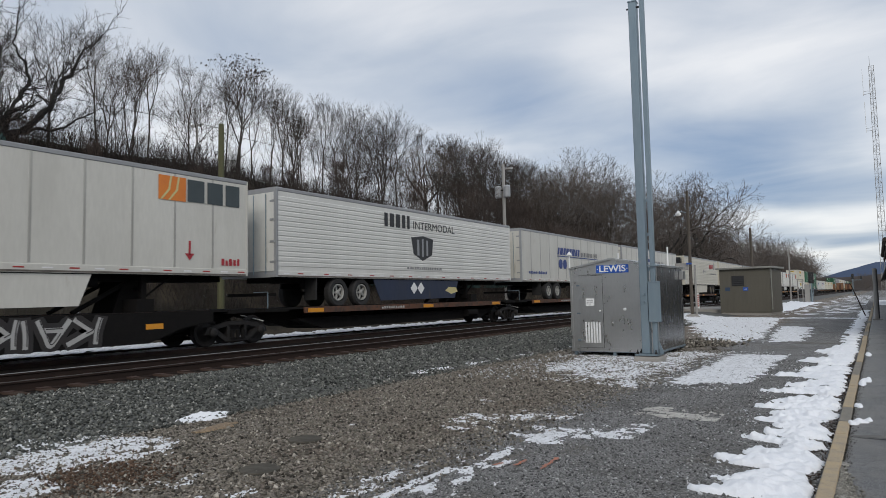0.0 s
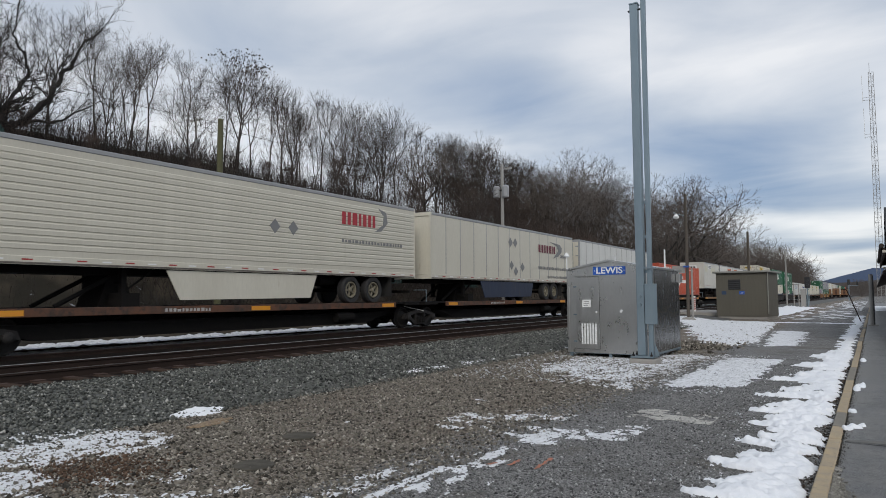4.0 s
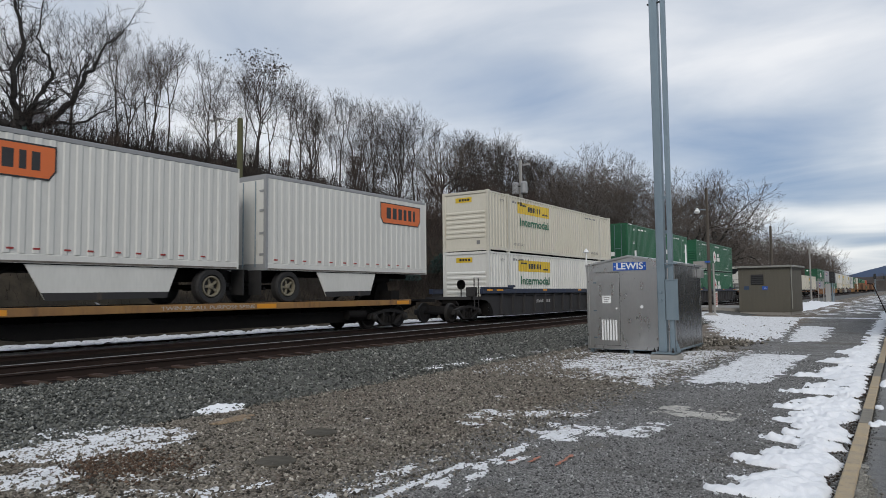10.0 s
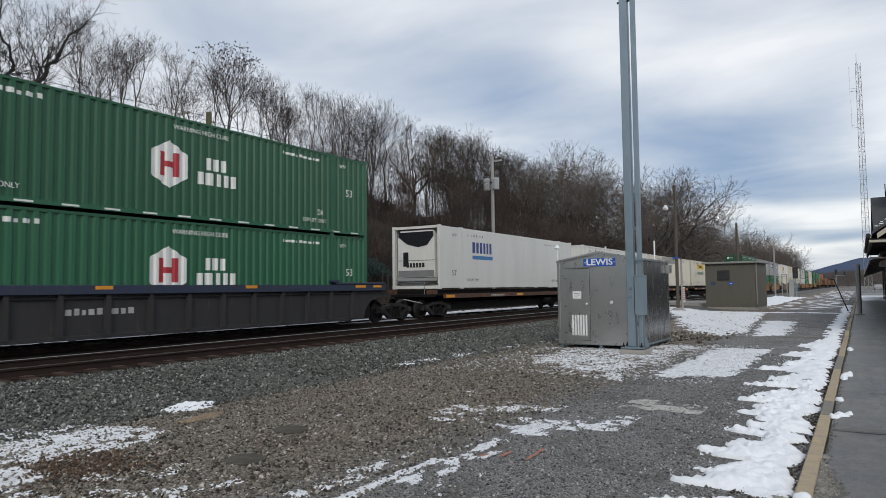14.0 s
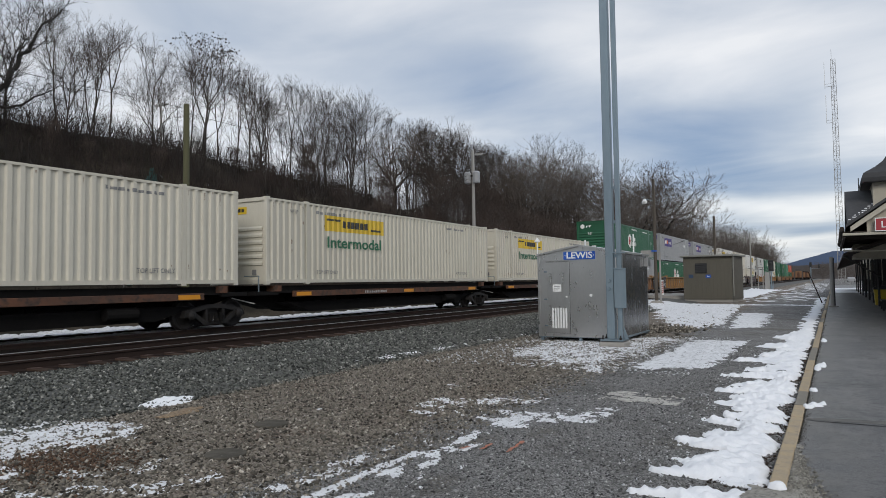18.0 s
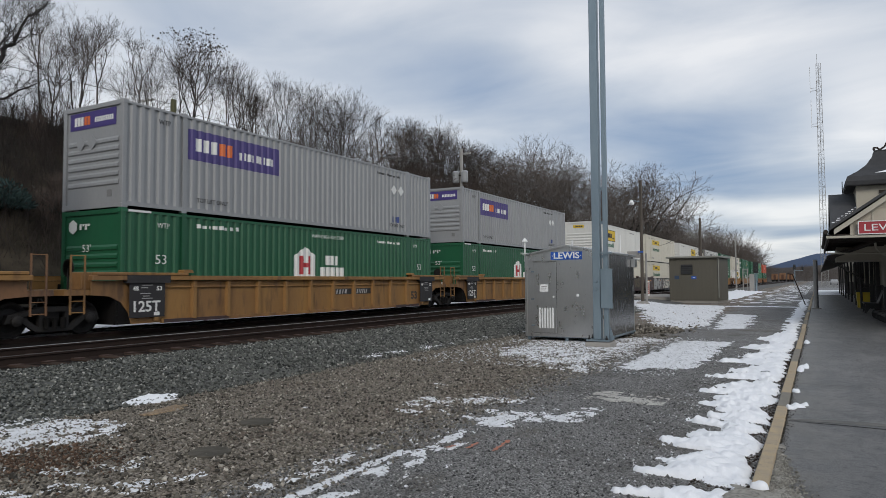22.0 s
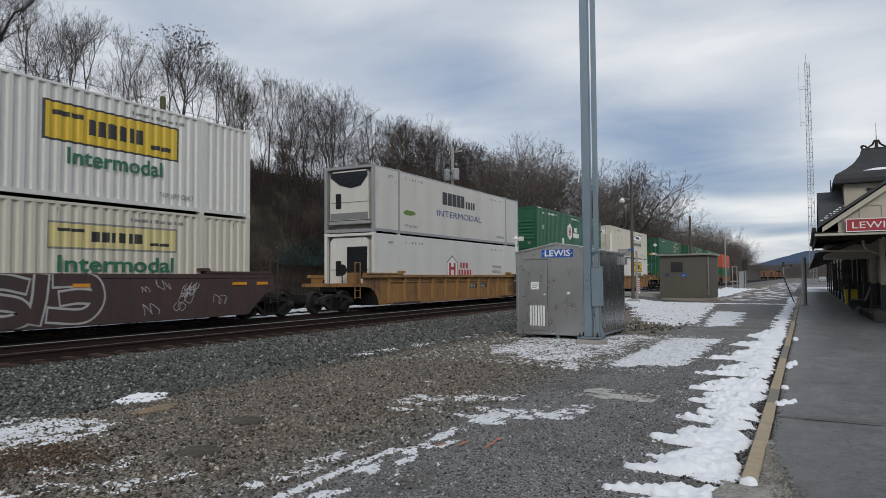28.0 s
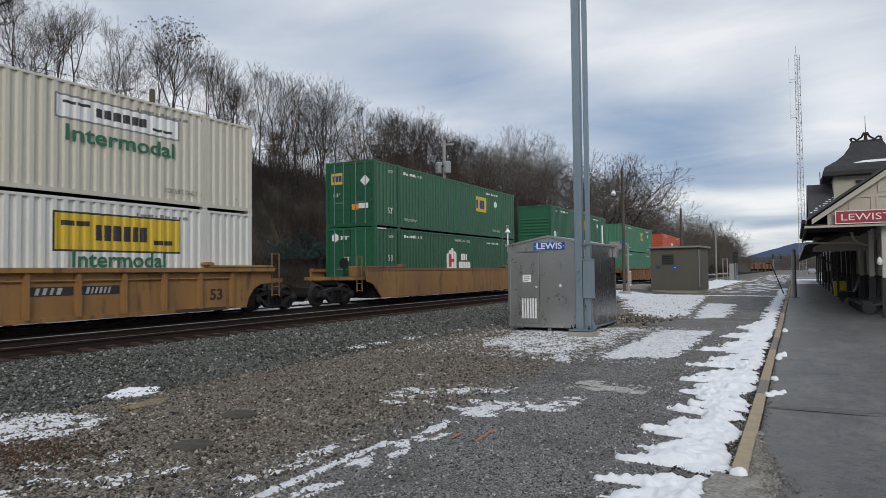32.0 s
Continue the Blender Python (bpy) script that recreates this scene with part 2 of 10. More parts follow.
YELLOWCAR = mat("ochre_car_paint", (0.33, 0.175, 0.052), 0.62, second=(0.22, 0.115, 0.045), scale=0.9, amount=1.0, grime=(0.085, 0.048, 0.03), grime_at=0.53, bump=0.2, stretch=STREAK)
TANCAR = mat("weathered_tan_paint", (0.25, 0.125, 0.055), 0.65, second=(0.18, 0.093, 0.048), scale=0.9, amount=0.9, grime=(0.065, 0.042, 0.033), grime_at=0.53, stretch=STREAK)
BROWNCAR = mat("oxide_brown_paint", (0.072, 0.036, 0.032), 0.65, second=(0.05, 0.032, 0.03), scale=1.3, amount=0.9, grime=(0.038, 0.032, 0.032), grime_at=0.5, stretch=STREAK)
BLUECAR = mat("dark_blue_grey_paint", (0.022, 0.033, 0.068), 0.6, second=(0.03, 0.034, 0.05), scale=1.3, grime=(0.07, 0.06, 0.05), grime_at=0.58, stretch=STREAK)
GREYCAR = mat("sooty_grey_paint", (0.026, 0.025, 0.027), 0.7, second=(0.034, 0.03, 0.029), scale=1.3, grime=(0.085, 0.06, 0.045), grime_at=0.6, stretch=STREAK)
# running-gear steel: soot and grease, with the shade under the wagons put in
SOOT_SHADE = mat("sooty_shaded_steel", (0.0065, 0.006, 0.006), 0.9, second=(0.011, 0.0095, 0.0085), scale=4.0, grime=(0.026, 0.02, 0.016), grime_at=0.64, bump=0.2, spec=0.2)
TRUCKSTEEL = mat("greasy_shaded_cast_steel", (0.014, 0.013, 0.013), 0.65, second=(0.025, 0.021, 0.018), scale=6.0, grime=(0.06, 0.045, 0.036), bump=0.3, spec=0.35)
DECKWOOD = mat("rusty_deck_edge", (0.14, 0.058, 0.03), 0.8, second=(0.07, 0.04, 0.028), scale=2.0, amount=0.9, grime=(0.03, 0.025, 0.022), grime_at=0.5)
RUBBER = mat("tyre_rubber", (0.016, 0.016, 0.017), 0.8, second=(0.03, 0.028, 0.026), scale=8.0)
RIMCREAM = mat("dirty_rim_paint", (0.2, 0.18, 0.13), 0.55, second=(0.15, 0.13, 0.09), scale=9.0, grime=(0.12, 0.1, 0.08))
RIMWHITE = mat("white_rim_paint", (0.38, 0.375, 0.35), 0.5, second=(0.2, 0.2, 0.19), scale=9.0, grime=(0.12, 0.1, 0.08))
RAILTOP = mat("polished_rail_head", (0.40, 0.39, 0.38), 0.35, 0.9, second=(0.26, 0.25, 0.24), scale=6.0, stretch=(1, 0.1, 1))
RAILRUST = mat("rusty_rail_web", (0.033, 0.022, 0.018), 0.9, second=(0.022, 0.016, 0.014), scale=5.0, bump=0.3, stretch=(1, 0.2, 1), spec=0.15)
RAILDULL = mat("dull_rail_head", (0.06, 0.05, 0.045), 0.6, 0.3, second=(0.04, 0.034, 0.03), scale=6.0, stretch=(1, 0.1, 1))
# dirty ballast, with the shade below the train put into its near-black
BEDDIRT_SHADE = mat("dirty_shaded_ballast", (0.016, 0.0125, 0.0105), 0.95, second=(0.010, 0.0085, 0.0075), scale=9.0, grime=(0.05, 0.04, 0.033), grime_at=0.66, bump=0.6, spec=0.1)
TIEWOOD = mat("creosoted_timber", (0.045, 0.031, 0.024), 0.9, second=(0.075, 0.05, 0.038), scale=5.0, bump=0.4, stretch=(0.3, 2, 1), vary=0.25, spec=0.1)
PLATE = mat("rust_brown_plate", (0.075, 0.04, 0.028), 0.85, second=(0.05, 0.034, 0.03), scale=9.0)
GALV = mat("galvanised_steel", (0.27, 0.335, 0.375), 0.45, 0.7, second=(0.20, 0.26, 0.30), scale=5.0, grime=(0.3, 0.33, 0.35), grime_at=0.6, stretch=(1, 1, 0.3))
ALUM = mat("brushed_aluminium", (0.60, 0.595, 0.58), 0.30, 0.95, second=(0.52, 0.515, 0.50), scale=1.1, amount=0.8, bump=0.04, bump_scale=5, stretch=(1, 1, 0.35))
# darker copy of the aluminium; the right side's shade is in its colour
ALUMSHADE = mat("shaded_ribbed_aluminium", (0.36, 0.365, 0.37), 0.24, 0.92, second=(0.30, 0.305, 0.31), scale=1.4, stretch=(1, 1, 0.3))
ROUGHCONCRETE = mat("crumbled_concrete", (0.42, 0.40, 0.35), 0.9, second=(0.24, 0.225, 0.195), scale=14.0, amount=0.9, grime=(0.09, 0.085, 0.075), grime_at=0.52, bump=0.8, bump_scale=70)
KERBBARE = mat("bare_grey_kerb_timber", (0.24, 0.22, 0.18), 0.85, second=(0.17, 0.155, 0.13), scale=5.0, amount=0.9, grime=(0.36, 0.29, 0.18), grime_at=0.6, bump=0.5)
CONCRETE = mat("weathered_concrete", (0.33, 0.31, 0.28), 0.85, second=(0.25, 0.24, 0.22), scale=4.0, grime=(0.16, 0.15, 0.13), bump=0.3)
KERB = mat("worn_yellow_kerb_paint", (0.42, 0.32, 0.19), 0.8, second=(0.31, 0.26, 0.19), scale=4.0, amount=0.9, grime=(0.2, 0.18, 0.15), grime_at=0.55, bump=0.5, vary=0.16)
SNOW = mat("settled_snow", (0.86, 0.87, 0.89), 0.7, second=(0.80, 0.82, 0.85), scale=5.0, amount=0.6, bump=0.35, bump_scale=40, spec=0.3)
DIRTYSNOW = mat("thin_dirty_snow", (0.83, 0.84, 0.86), 0.8, second=(0.66, 0.665, 0.675), scale=5.5, amount=0.9, grime=(0.24, 0.23, 0.215), grime_at=0.545, bump=0.5, bump_scale=30, stretch=(1.7, 0.6, 1))
STONEBLUE = mat("blue_grey_ballast", (0.10, 0.10, 0.092), 0.85, second=(0.08, 0.08, 0.074), scale=2.0, grime=(0.3, 0.3, 0.28), grime_at=0.66, bump=0.5)
HUTWALL = mat("olive_brown_siding", (0.115, 0.105, 0.082), 0.7, second=(0.095, 0.088, 0.07), scale=2.0, stretch=STREAK)
HUTROOF = mat("grey_green_roof_edge", (0.26, 0.26, 0.23), 0.6, second=(0.2, 0.2, 0.18), scale=2.0)
WOODPOLE = mat("weathered_pole_wood", (0.10, 0.085, 0.07), 0.9, second=(0.075, 0.062, 0.05), scale=3.0, bump=0.3, stretch=(3, 3, 0.3))
GREENPOLE = mat("mossy_pole_wood", (0.10, 0.10, 0.05), 0.9, second=(0.075, 0.07, 0.04), scale=3.0, bump=0.3, stretch=(3, 3, 0.3))
GREYPOLE = mat("pale_grey_pole", (0.32, 0.31, 0.29), 0.8, second=(0.24, 0.23, 0.22), scale=3.0, stretch=(3, 3, 0.3))
BARK = mat("grey_brown_bark", (0.062, 0.052, 0.045), 0.95, second=(0.04, 0.033, 0.029), scale=6.0, vary=0.25, bump=0.3, stretch=(2, 2, 0.5))
BARKDARK = mat("dark_wet_bark", (0.028, 0.025, 0.023), 0.95, second=(0.02, 0.018, 0.017), scale=6.0, bump=0.3)
TWIG = mat("fine_grey_brown_twigs", (0.05, 0.04, 0.034), 0.95, second=(0.034, 0.027, 0.023), scale=2.0, vary=0.3)
TWIGPALE = mat("grey_brown_crown_twigs", (0.115, 0.096, 0.082), 0.95, second=(0.075, 0.062, 0.053), scale=2.0, vary=0.25)
TWIGRED = mat("reddish_brown_brush", (0.038, 0.027, 0.022), 0.95, second=(0.02, 0.016, 0.014), scale=0.35, amount=1.0)
TWIGBRUSH = mat("brown_thicket_stems", (0.072, 0.053, 0.044), 0.95, second=(0.045, 0.033, 0.028), scale=1.0, vary=0.3)
DEADLEAF = mat("withered_brown_leaves", (0.06, 0.045, 0.033), 0.9, second=(0.04, 0.03, 0.025), scale=5.0)
SPRUCE = mat("blue_green_needles", (0.03, 0.062, 0.058), 0.85, second=(0.018, 0.04, 0.036), scale=3.0, vary=0.2)
# distance haze is put into the ridge's blue colour
RIDGE = mat("hazed_wooded_ridge", (0.09, 0.118, 0.18), 1.0, second=(0.075, 0.1, 0.155), scale=0.012, spec=0.0)
FARWOOD = mat("far_bare_woods", (0.095, 0.085, 0.08), 1.0, second=(0.07, 0.062, 0.06), scale=0.05, spec=0.0)
SLATE = mat("dark_slate_roof", (0.07, 0.071, 0.074), 0.7, second=(0.042, 0.043, 0.046), scale=3.0, bump=0.3, vary=0.15, spec=0.25)
STUCCO = mat("cream_painted_boards", (0.50, 0.46, 0.375), 0.7, second=(0.41, 0.375, 0.305), scale=1.5, grime=(0.3, 0.27, 0.22), grime_at=0.66)
TRIM = mat("cream_trim_paint", (0.49, 0.46, 0.38), 0.6, second=(0.41, 0.385, 0.32), scale=2.0)
# dark trim; on the canopy's underside it carries the shade in its colour
TRIMDARK = mat("dark_brown_trim_and_shade", (0.05, 0.04, 0.035), 0.8, second=(0.035, 0.03, 0.027), scale=3.0, spec=0.15)
BLACKIRON = mat("black_iron_paint", (0.018, 0.018, 0.019), 0.5, second=(0.03, 0.029, 0.028), scale=4.0)
REDSIGN = mat("red_sign_enamel", (0.36, 0.035, 0.045), 0.35, second=(0.32, 0.03, 0.04), scale=2.0)
BLUESIGN = mat("blue_sign_enamel", (0.02, 0.10, 0.44), 0.35, second=(0.02, 0.09, 0.38), scale=2.0)
SIGNWHITE = mat("white_sign_enamel", (0.8, 0.8, 0.79), 0.4, second=(0.72, 0.72, 0.7), scale=3.0)
INKBLACK = mat("black_lettering", (0.022, 0.022, 0.024), 0.5, second=(0.035, 0.035, 0.035), scale=3.0)
INKGREEN = mat("green_lettering", (0.02, 0.14, 0.07), 0.5, second=(0.04, 0.17, 0.09), scale=3.0)
INKBLUE = mat("blue_lettering", (0.025, 0.05, 0.22), 0.5, second=(0.03, 0.06, 0.2), scale=3.0)
INKPURPLE = mat("purple_panel", (0.065, 0.045, 0.20), 0.45, second=(0.055, 0.04, 0.17), scale=1.5)
INKORANGE = mat("orange_panel", (0.72, 0.16, 0.035), 0.45, second=(0.6, 0.14, 0.04), scale=2.0)
INKAMBER = mat("amber_orange_decal", (0.72, 0.22, 0.03), 0.5, second=(0.62, 0.16, 0.03), scale=2.0)
INKSLATE = mat("slate_lettering", (0.045, 0.06, 0.065), 0.5, second=(0.06, 0.075, 0.08), scale=3.0)
INKYELLOW = mat("yellow_panel", (0.66, 0.46, 0.03), 0.45, second=(0.58, 0.4, 0.04), scale=2.0)
INKPALEYELLOW = mat("faded_yellow_panel", (0.62, 0.54, 0.24), 0.55, second=(0.58, 0.5, 0.28), scale=2.0)
INKRED = mat("red_lettering", (0.42, 0.03, 0.04), 0.5, second=(0.36, 0.03, 0.04), scale=2.0)
INKWHITE = mat("white_lettering", (0.78, 0.78, 0.75), 0.5, second=(0.68, 0.68, 0.65), scale=2.0)
INKGREY = mat("grey_lettering", (0.2, 0.2, 0.2), 0.55, second=(0.25, 0.25, 0.25), scale=2.0)
REFLEX = mat("red_white_marker", (0.36, 0.035, 0.03), 0.4, second=(0.28, 0.035, 0.03), scale=2.0)
AMBER = mat("amber_marker", (0.72, 0.3, 0.02), 0.4, second=(0.62, 0.26, 0.03), scale=2.0)
SPRAYPALE = mat("pale_spray_paint", (0.46, 0.455, 0.44), 0.6, second=(0.3, 0.295, 0.28), scale=2.5, grime=(0.16, 0.13, 0.11), grime_at=0.6)
SPRAYYELLOW = mat("ochre_spray_paint", (0.34, 0.225, 0.05), 0.6, second=(0.2, 0.13, 0.04), scale=2.5, amount=0.9, grime=(0.07, 0.045, 0.03), grime_at=0.56)
FADEDRED = mat("sun_faded_red_paint", (0.42, 0.17, 0.15), 0.7, second=(0.5, 0.3, 0.27), scale=6.0)
SPRAYOLIVE = mat("olive_spray_paint", (0.15, 0.125, 0.07), 0.65, second=(0.10, 0.075, 0.05), scale=2.5, amount=0.9, grime=(0.07, 0.045, 0.03), grime_at=0.54)
SPRAYDARK = mat("black_spray_paint", (0.02, 0.018, 0.018), 0.6, second=(0.035, 0.028, 0.025), scale=3.0)
SPRAYORANGE = mat("orange_marking_paint", (0.55, 0.17, 0.08), 0.8, second=(0.32, 0.15, 0.10), scale=14.0, amount=0.9, grime=(0.18, 0.165, 0.155), grime_at=0.48)
DARKGLASS = mat("dark_grille", (0.012, 0.014, 0.018), 0.3, second=(0.02, 0.022, 0.026), scale=3.0)
YELLOWBIN = mat("yellow_plastic", (0.62, 0.46, 0.03), 0.4, second=(0.5, 0.36, 0.03), scale=3.0)
PLANK = mat("split_pale_plank", (0.36, 0.26, 0.16), 0.9, second=(0.12, 0.09, 0.065), scale=6.0, amount=0.9, stretch=(1, 6, 1))
MANHOLE = mat("weathered_iron_lid", (0.115, 0.105, 0.086), 0.9, second=(0.07, 0.064, 0.054), scale=9.0, amount=0.9, bump=0.3, spec=0.1)
LAMPWHITE = mat("milky_lamp_glass", (0.72, 0.73, 0.73), 0.3, second=(0.66, 0.67, 0.67), scale=4.0)


def region_ground():
    """Gravel, packed road and dirt in strips along the line, with stones, stains and damp."""
    m = bpy.data.materials.new("packed_gravel_and_dirt")
    m.use_nodes = True
    n, l = m.node_tree.nodes, m.node_tree.links
    b = n["Principled BSDF"]
    tc = n.new("ShaderNodeTexCoord")
    sp = n.new("ShaderNodeSeparateXYZ")
    l.new(tc.outputs["Object"], sp.inputs[0])

    def tex(s, d, r=0.6, kind="ShaderNodeTexNoise"):
        t = n.new(kind)
        t.inputs["Scale"].default_value = s
        if kind == "ShaderNodeTexNoise":
            t.inputs["Detail"].default_value, t.inputs["Roughness"].default_value = d, r
        l.new(tc.outputs["Object"], t.inputs["Vector"])
        return t.outputs[0]

    def math_(op, a, c):
        x = n.new("ShaderNodeMath")
        x.operation = op
        for i, v in enumerate((a, c)):
            if isinstance(v, (int, float)):
                x.inputs[i].default_value = v
            else:
                l.new(v, x.inputs[i])
        return x.outputs[0]

    def band(v, lo, hi, a=0.0, z=1.0):
        r = n.new("ShaderNodeMapRange")
        r.interpolation_type = "SMOOTHSTEP"
        for k, w in (("From Min", lo), ("From Max", hi), ("To Min", a), ("To Max", z)):
            r.inputs[k].default_value = w
        l.new(v, r.inputs[0])
        return r.outputs[0]

    def mixed(f, a, c):
        x = n.new("ShaderNodeMix")
        x.data_type = "RGBA"
        for sock, v in (("Factor", f), ("A", a), ("B", c)):
            if isinstance(v, (tuple, float, int)):
                x.inputs[sock].default_value = (*v, 1) if isinstance(v, tuple) else v
            else:
                l.new(v, x.inputs[sock])
        return x.outputs["Result"]

    wob = math_("ADD", sp.outputs["X"], math_("MULTIPLY", math_("SUBTRACT", tex(0.7, 4), 0.5), 1.6))
    gravel = mixed(band(tex(38, 2), 0.40, 0.62), (0.064, 0.055, 0.045), (0.33, 0.287, 0.237))
    gravel = mixed(band(tex(0.9, 5), 0.45, 0.7, 0, 0.6), gravel, (0.105, 0.07, 0.05))
    road = mixed(band(tex(60, 2), 0.40, 0.62), (0.08, 0.078, 0.075), (0.32, 0.315, 0.305))
    road = mixed(band(tex(1.1, 6), 0.46, 0.64, 0, 0.6), road, (0.085, 0.08, 0.073))
    base = mixed(band(wob, -4.6, -3.6), gravel, road)
    base = mixed(band(tex(0.55, 5), 0.55, 0.68, 0, 0.4), base, (0.15, 0.13, 0.105))
    litter = mixed(band(tex(0.5, 6), 0.4, 0.65), (0.024, 0.021, 0.015), (0.062, 0.05, 0.035))
    litter = mixed(band(tex(1.6, 7), 0.66, 0.72, 0, 0.6), litter, (0.36, 0.37, 0.4))
    base = mixed(band(wob, -23.3, -22.2), litter, base)
    base = mixed(band(tex(5, 5), 0.62, 0.72, 0, 0.35), base, (0.06, 0.053, 0.046))
    l.new(base, b.inputs["Base Color"])
    b.inputs["Roughness"].default_value = 0.88
    b.inputs["Specular IOR Level"].default_value = 0.2
    bp = n.new("ShaderNodeBump")
    bp.inputs["Strength"].default_value, bp.inputs["Distance"].default_value = 0.7, 0.025
    l.new(tex(30, 4), bp.inputs["Height"])
    l.new(bp.outputs[0], b.inputs["Normal"])
    return m


GROUNDMAT = region_ground()


def asphalt():
    """Old platform asphalt: fine pale chips in dark binder, broad stains, scuffs and damp."""
    m = bpy.data.materials.new("worn_platform_asphalt")
    m.use_nodes = True
    n, l = m.node_tree.nodes, m.node_tree.links
    b = n["Principled BSDF"]
    tc = n.new("ShaderNodeTexCoord")

    def tex(s, d, stretch=(1, 1, 1)):
        mp, t = n.new("ShaderNodeMapping"), n.new("ShaderNodeTexNoise")
        mp.inputs["Scale"].default_value = stretch
        l.new(tc.outputs["Object"], mp.inputs[0])
        l.new(mp.outputs[0], t.inputs["Vector"])
        t.inputs["Scale"].default_value, t.inputs["Detail"].default_value, t.inputs["Roughness"].default_value = s, d, 0.6
        return t.outputs[0]

    def band(v, lo, hi, top=1.0):
        r = n.new("ShaderNodeMapRange")
        r.inputs["From Min"].default_value, r.inputs["From Max"].default_value, r.inputs["To Max"].default_value = lo, hi, top
        l.new(v, r.inputs[0])
        return r.outputs[0]

    def mixed(f, a, c):
        x = n.new("ShaderNodeMix")
        x.data_type = "RGBA"
        l.new(f, x.inputs["Factor"])
        for sock, v in (("A", a), ("B", c)):
            if isinstance(v, tuple):
                x.inputs[sock].default_value = (*v, 1)
            else:
                l.new(v, x.inputs[sock])
        return x.outputs["Result"]

    out = mixed(band(tex(75, 3), 0.42, 0.66), (0.052, 0.052, 0.054), (0.225, 0.222, 0.215))
    out = mixed(band(tex(0.8, 6), 0.42, 0.66, 0.7), out, (0.066, 0.066, 0.067))
    out = mixed(band(tex(1.7, 7, (1, 0.4, 1)), 0.52, 0.66, 0.6), out, (0.22, 0.213, 0.198))
    out = mixed(band(tex(5, 6), 0.42, 0.66, 0.6), out, (0.175, 0.17, 0.16))
    out = mixed(band(tex(14, 5), 0.54, 0.62, 0.7), out, (0.035, 0.035, 0.036))
    out = mixed(band(tex(150, 2), 0.70, 0.76, 0.6), out, (0.34, 0.33, 0.31))
    sp, away, dust = n.new("ShaderNodeSeparateXYZ"), n.new("ShaderNodeMath"), n.new("ShaderNodeMath")
    l.new(tc.outputs["Object"], sp.inputs[0])
    away.operation = dust.operation = "MULTIPLY"
    away.inputs[1].default_value = -1.0
    l.new(sp.outputs["X"], away.inputs[0])
    l.new(band(away.outputs[0], -0.35, 0.35), dust.inputs[0])
    l.new(band(tex(2.2, 6, (1, 0.6, 1)), 0.36, 0.6, 0.75), dust.inputs[1])
    out = mixed(dust.outputs[0], out, (0.155, 0.148, 0.13))
    l.new(out, b.inputs["Base Color"])
    b.inputs["Roughness"].default_value = 0.5
    b.inputs["Specular IOR Level"].default_value = 0.36
    bp = n.new("ShaderNodeBump")
    bp.inputs["Strength"].default_value, bp.inputs["Distance"].default_value = 0.6, 0.012
    l.new(tex(80, 4), bp.inputs["Height"])
    l.new(bp.outputs[0], b.inputs["Normal"])
    return m


ASPHALT = asphalt()

MELTICE = mat("half_melted_ice", (0.56, 0.54, 0.48), 0.6, second=(0.33, 0.31, 0.28), scale=9.0, amount=0.9, grime=(0.15, 0.14, 0.13), grime_at=0.52, bump=0.3)
PALEWEAR = mat("pale_worn_asphalt", (0.16, 0.155, 0.14), 0.85, second=(0.10, 0.098, 0.09), scale=5.0, amount=0.9, bump=0.4, bump_scale=60)

FADEDYELLOW = mat("ghost_of_yellow_panel", (0.60, 0.57, 0.42), 0.55, second=(0.58, 0.56, 0.48), scale=2.0, amount=0.9)


# ======== ground, hill, track beds ========
def smooth(a, b, x):
    t = min(1.0, max(0.0, (x - a) / (b - a)))
    return t * t * (3 - 2 * t)


def crest(y):
    """Height of the wooded bank behind the tracks."""
    return 2.0 + 5.6 * (1 - smooth(25, 110, y)) + 2.2 * (1 - smooth(60, 220, y))


def ground_z(x, y):
    z = GROUND
    if x < -22.5:
        z += (crest(y) - GROUND) * smooth(22.5, 36.5, -x)
    if x < -26:
        z += 0.35 * noise.noise((x * 0.22, y * 0.22, 0)) * smooth(26, 30, -x)
    return z


def build_ground():
    xs = [-2500, -900, -300, -150, -90, -70, -58, -50] + [-46 + i for i in range(24)] + [-22, -20, -15, -10, -6, -3, 0, 8, 30, 120, 500, 2500]
    ys = [-400, -120, -60, -30] + [-20 + 2 * i for i in range(70)] + [120 + 12 * i for i in range(24)] + [420, 520, 700, 1000, 1600, 3000]
    v = [(x, y, ground_z(x, y)) for y in ys for x in xs]
    w = len(xs)
    f = [(j * w + i, j * w + i + 1, j * w + w + i + 1, j * w + w + i) for j in range(len(ys) - 1) for i in range(w - 1)]
    sh = Shape()
    sh.v, sh.f = v, f
    part("ground", sh, GROUNDMAT, smooth=True, kind="structure", label="packed grey gravel and dirt rising to a littered bank")


build_ground()


def bed_height(x):
    a = min(1.0, max(0.0, (-8.2 - x) / 2.4))
    b = min(1.0, max(0.0, (x + 21.3) / 1.9))
    return GROUND + 0.004 + 0.235 * min(a, b)


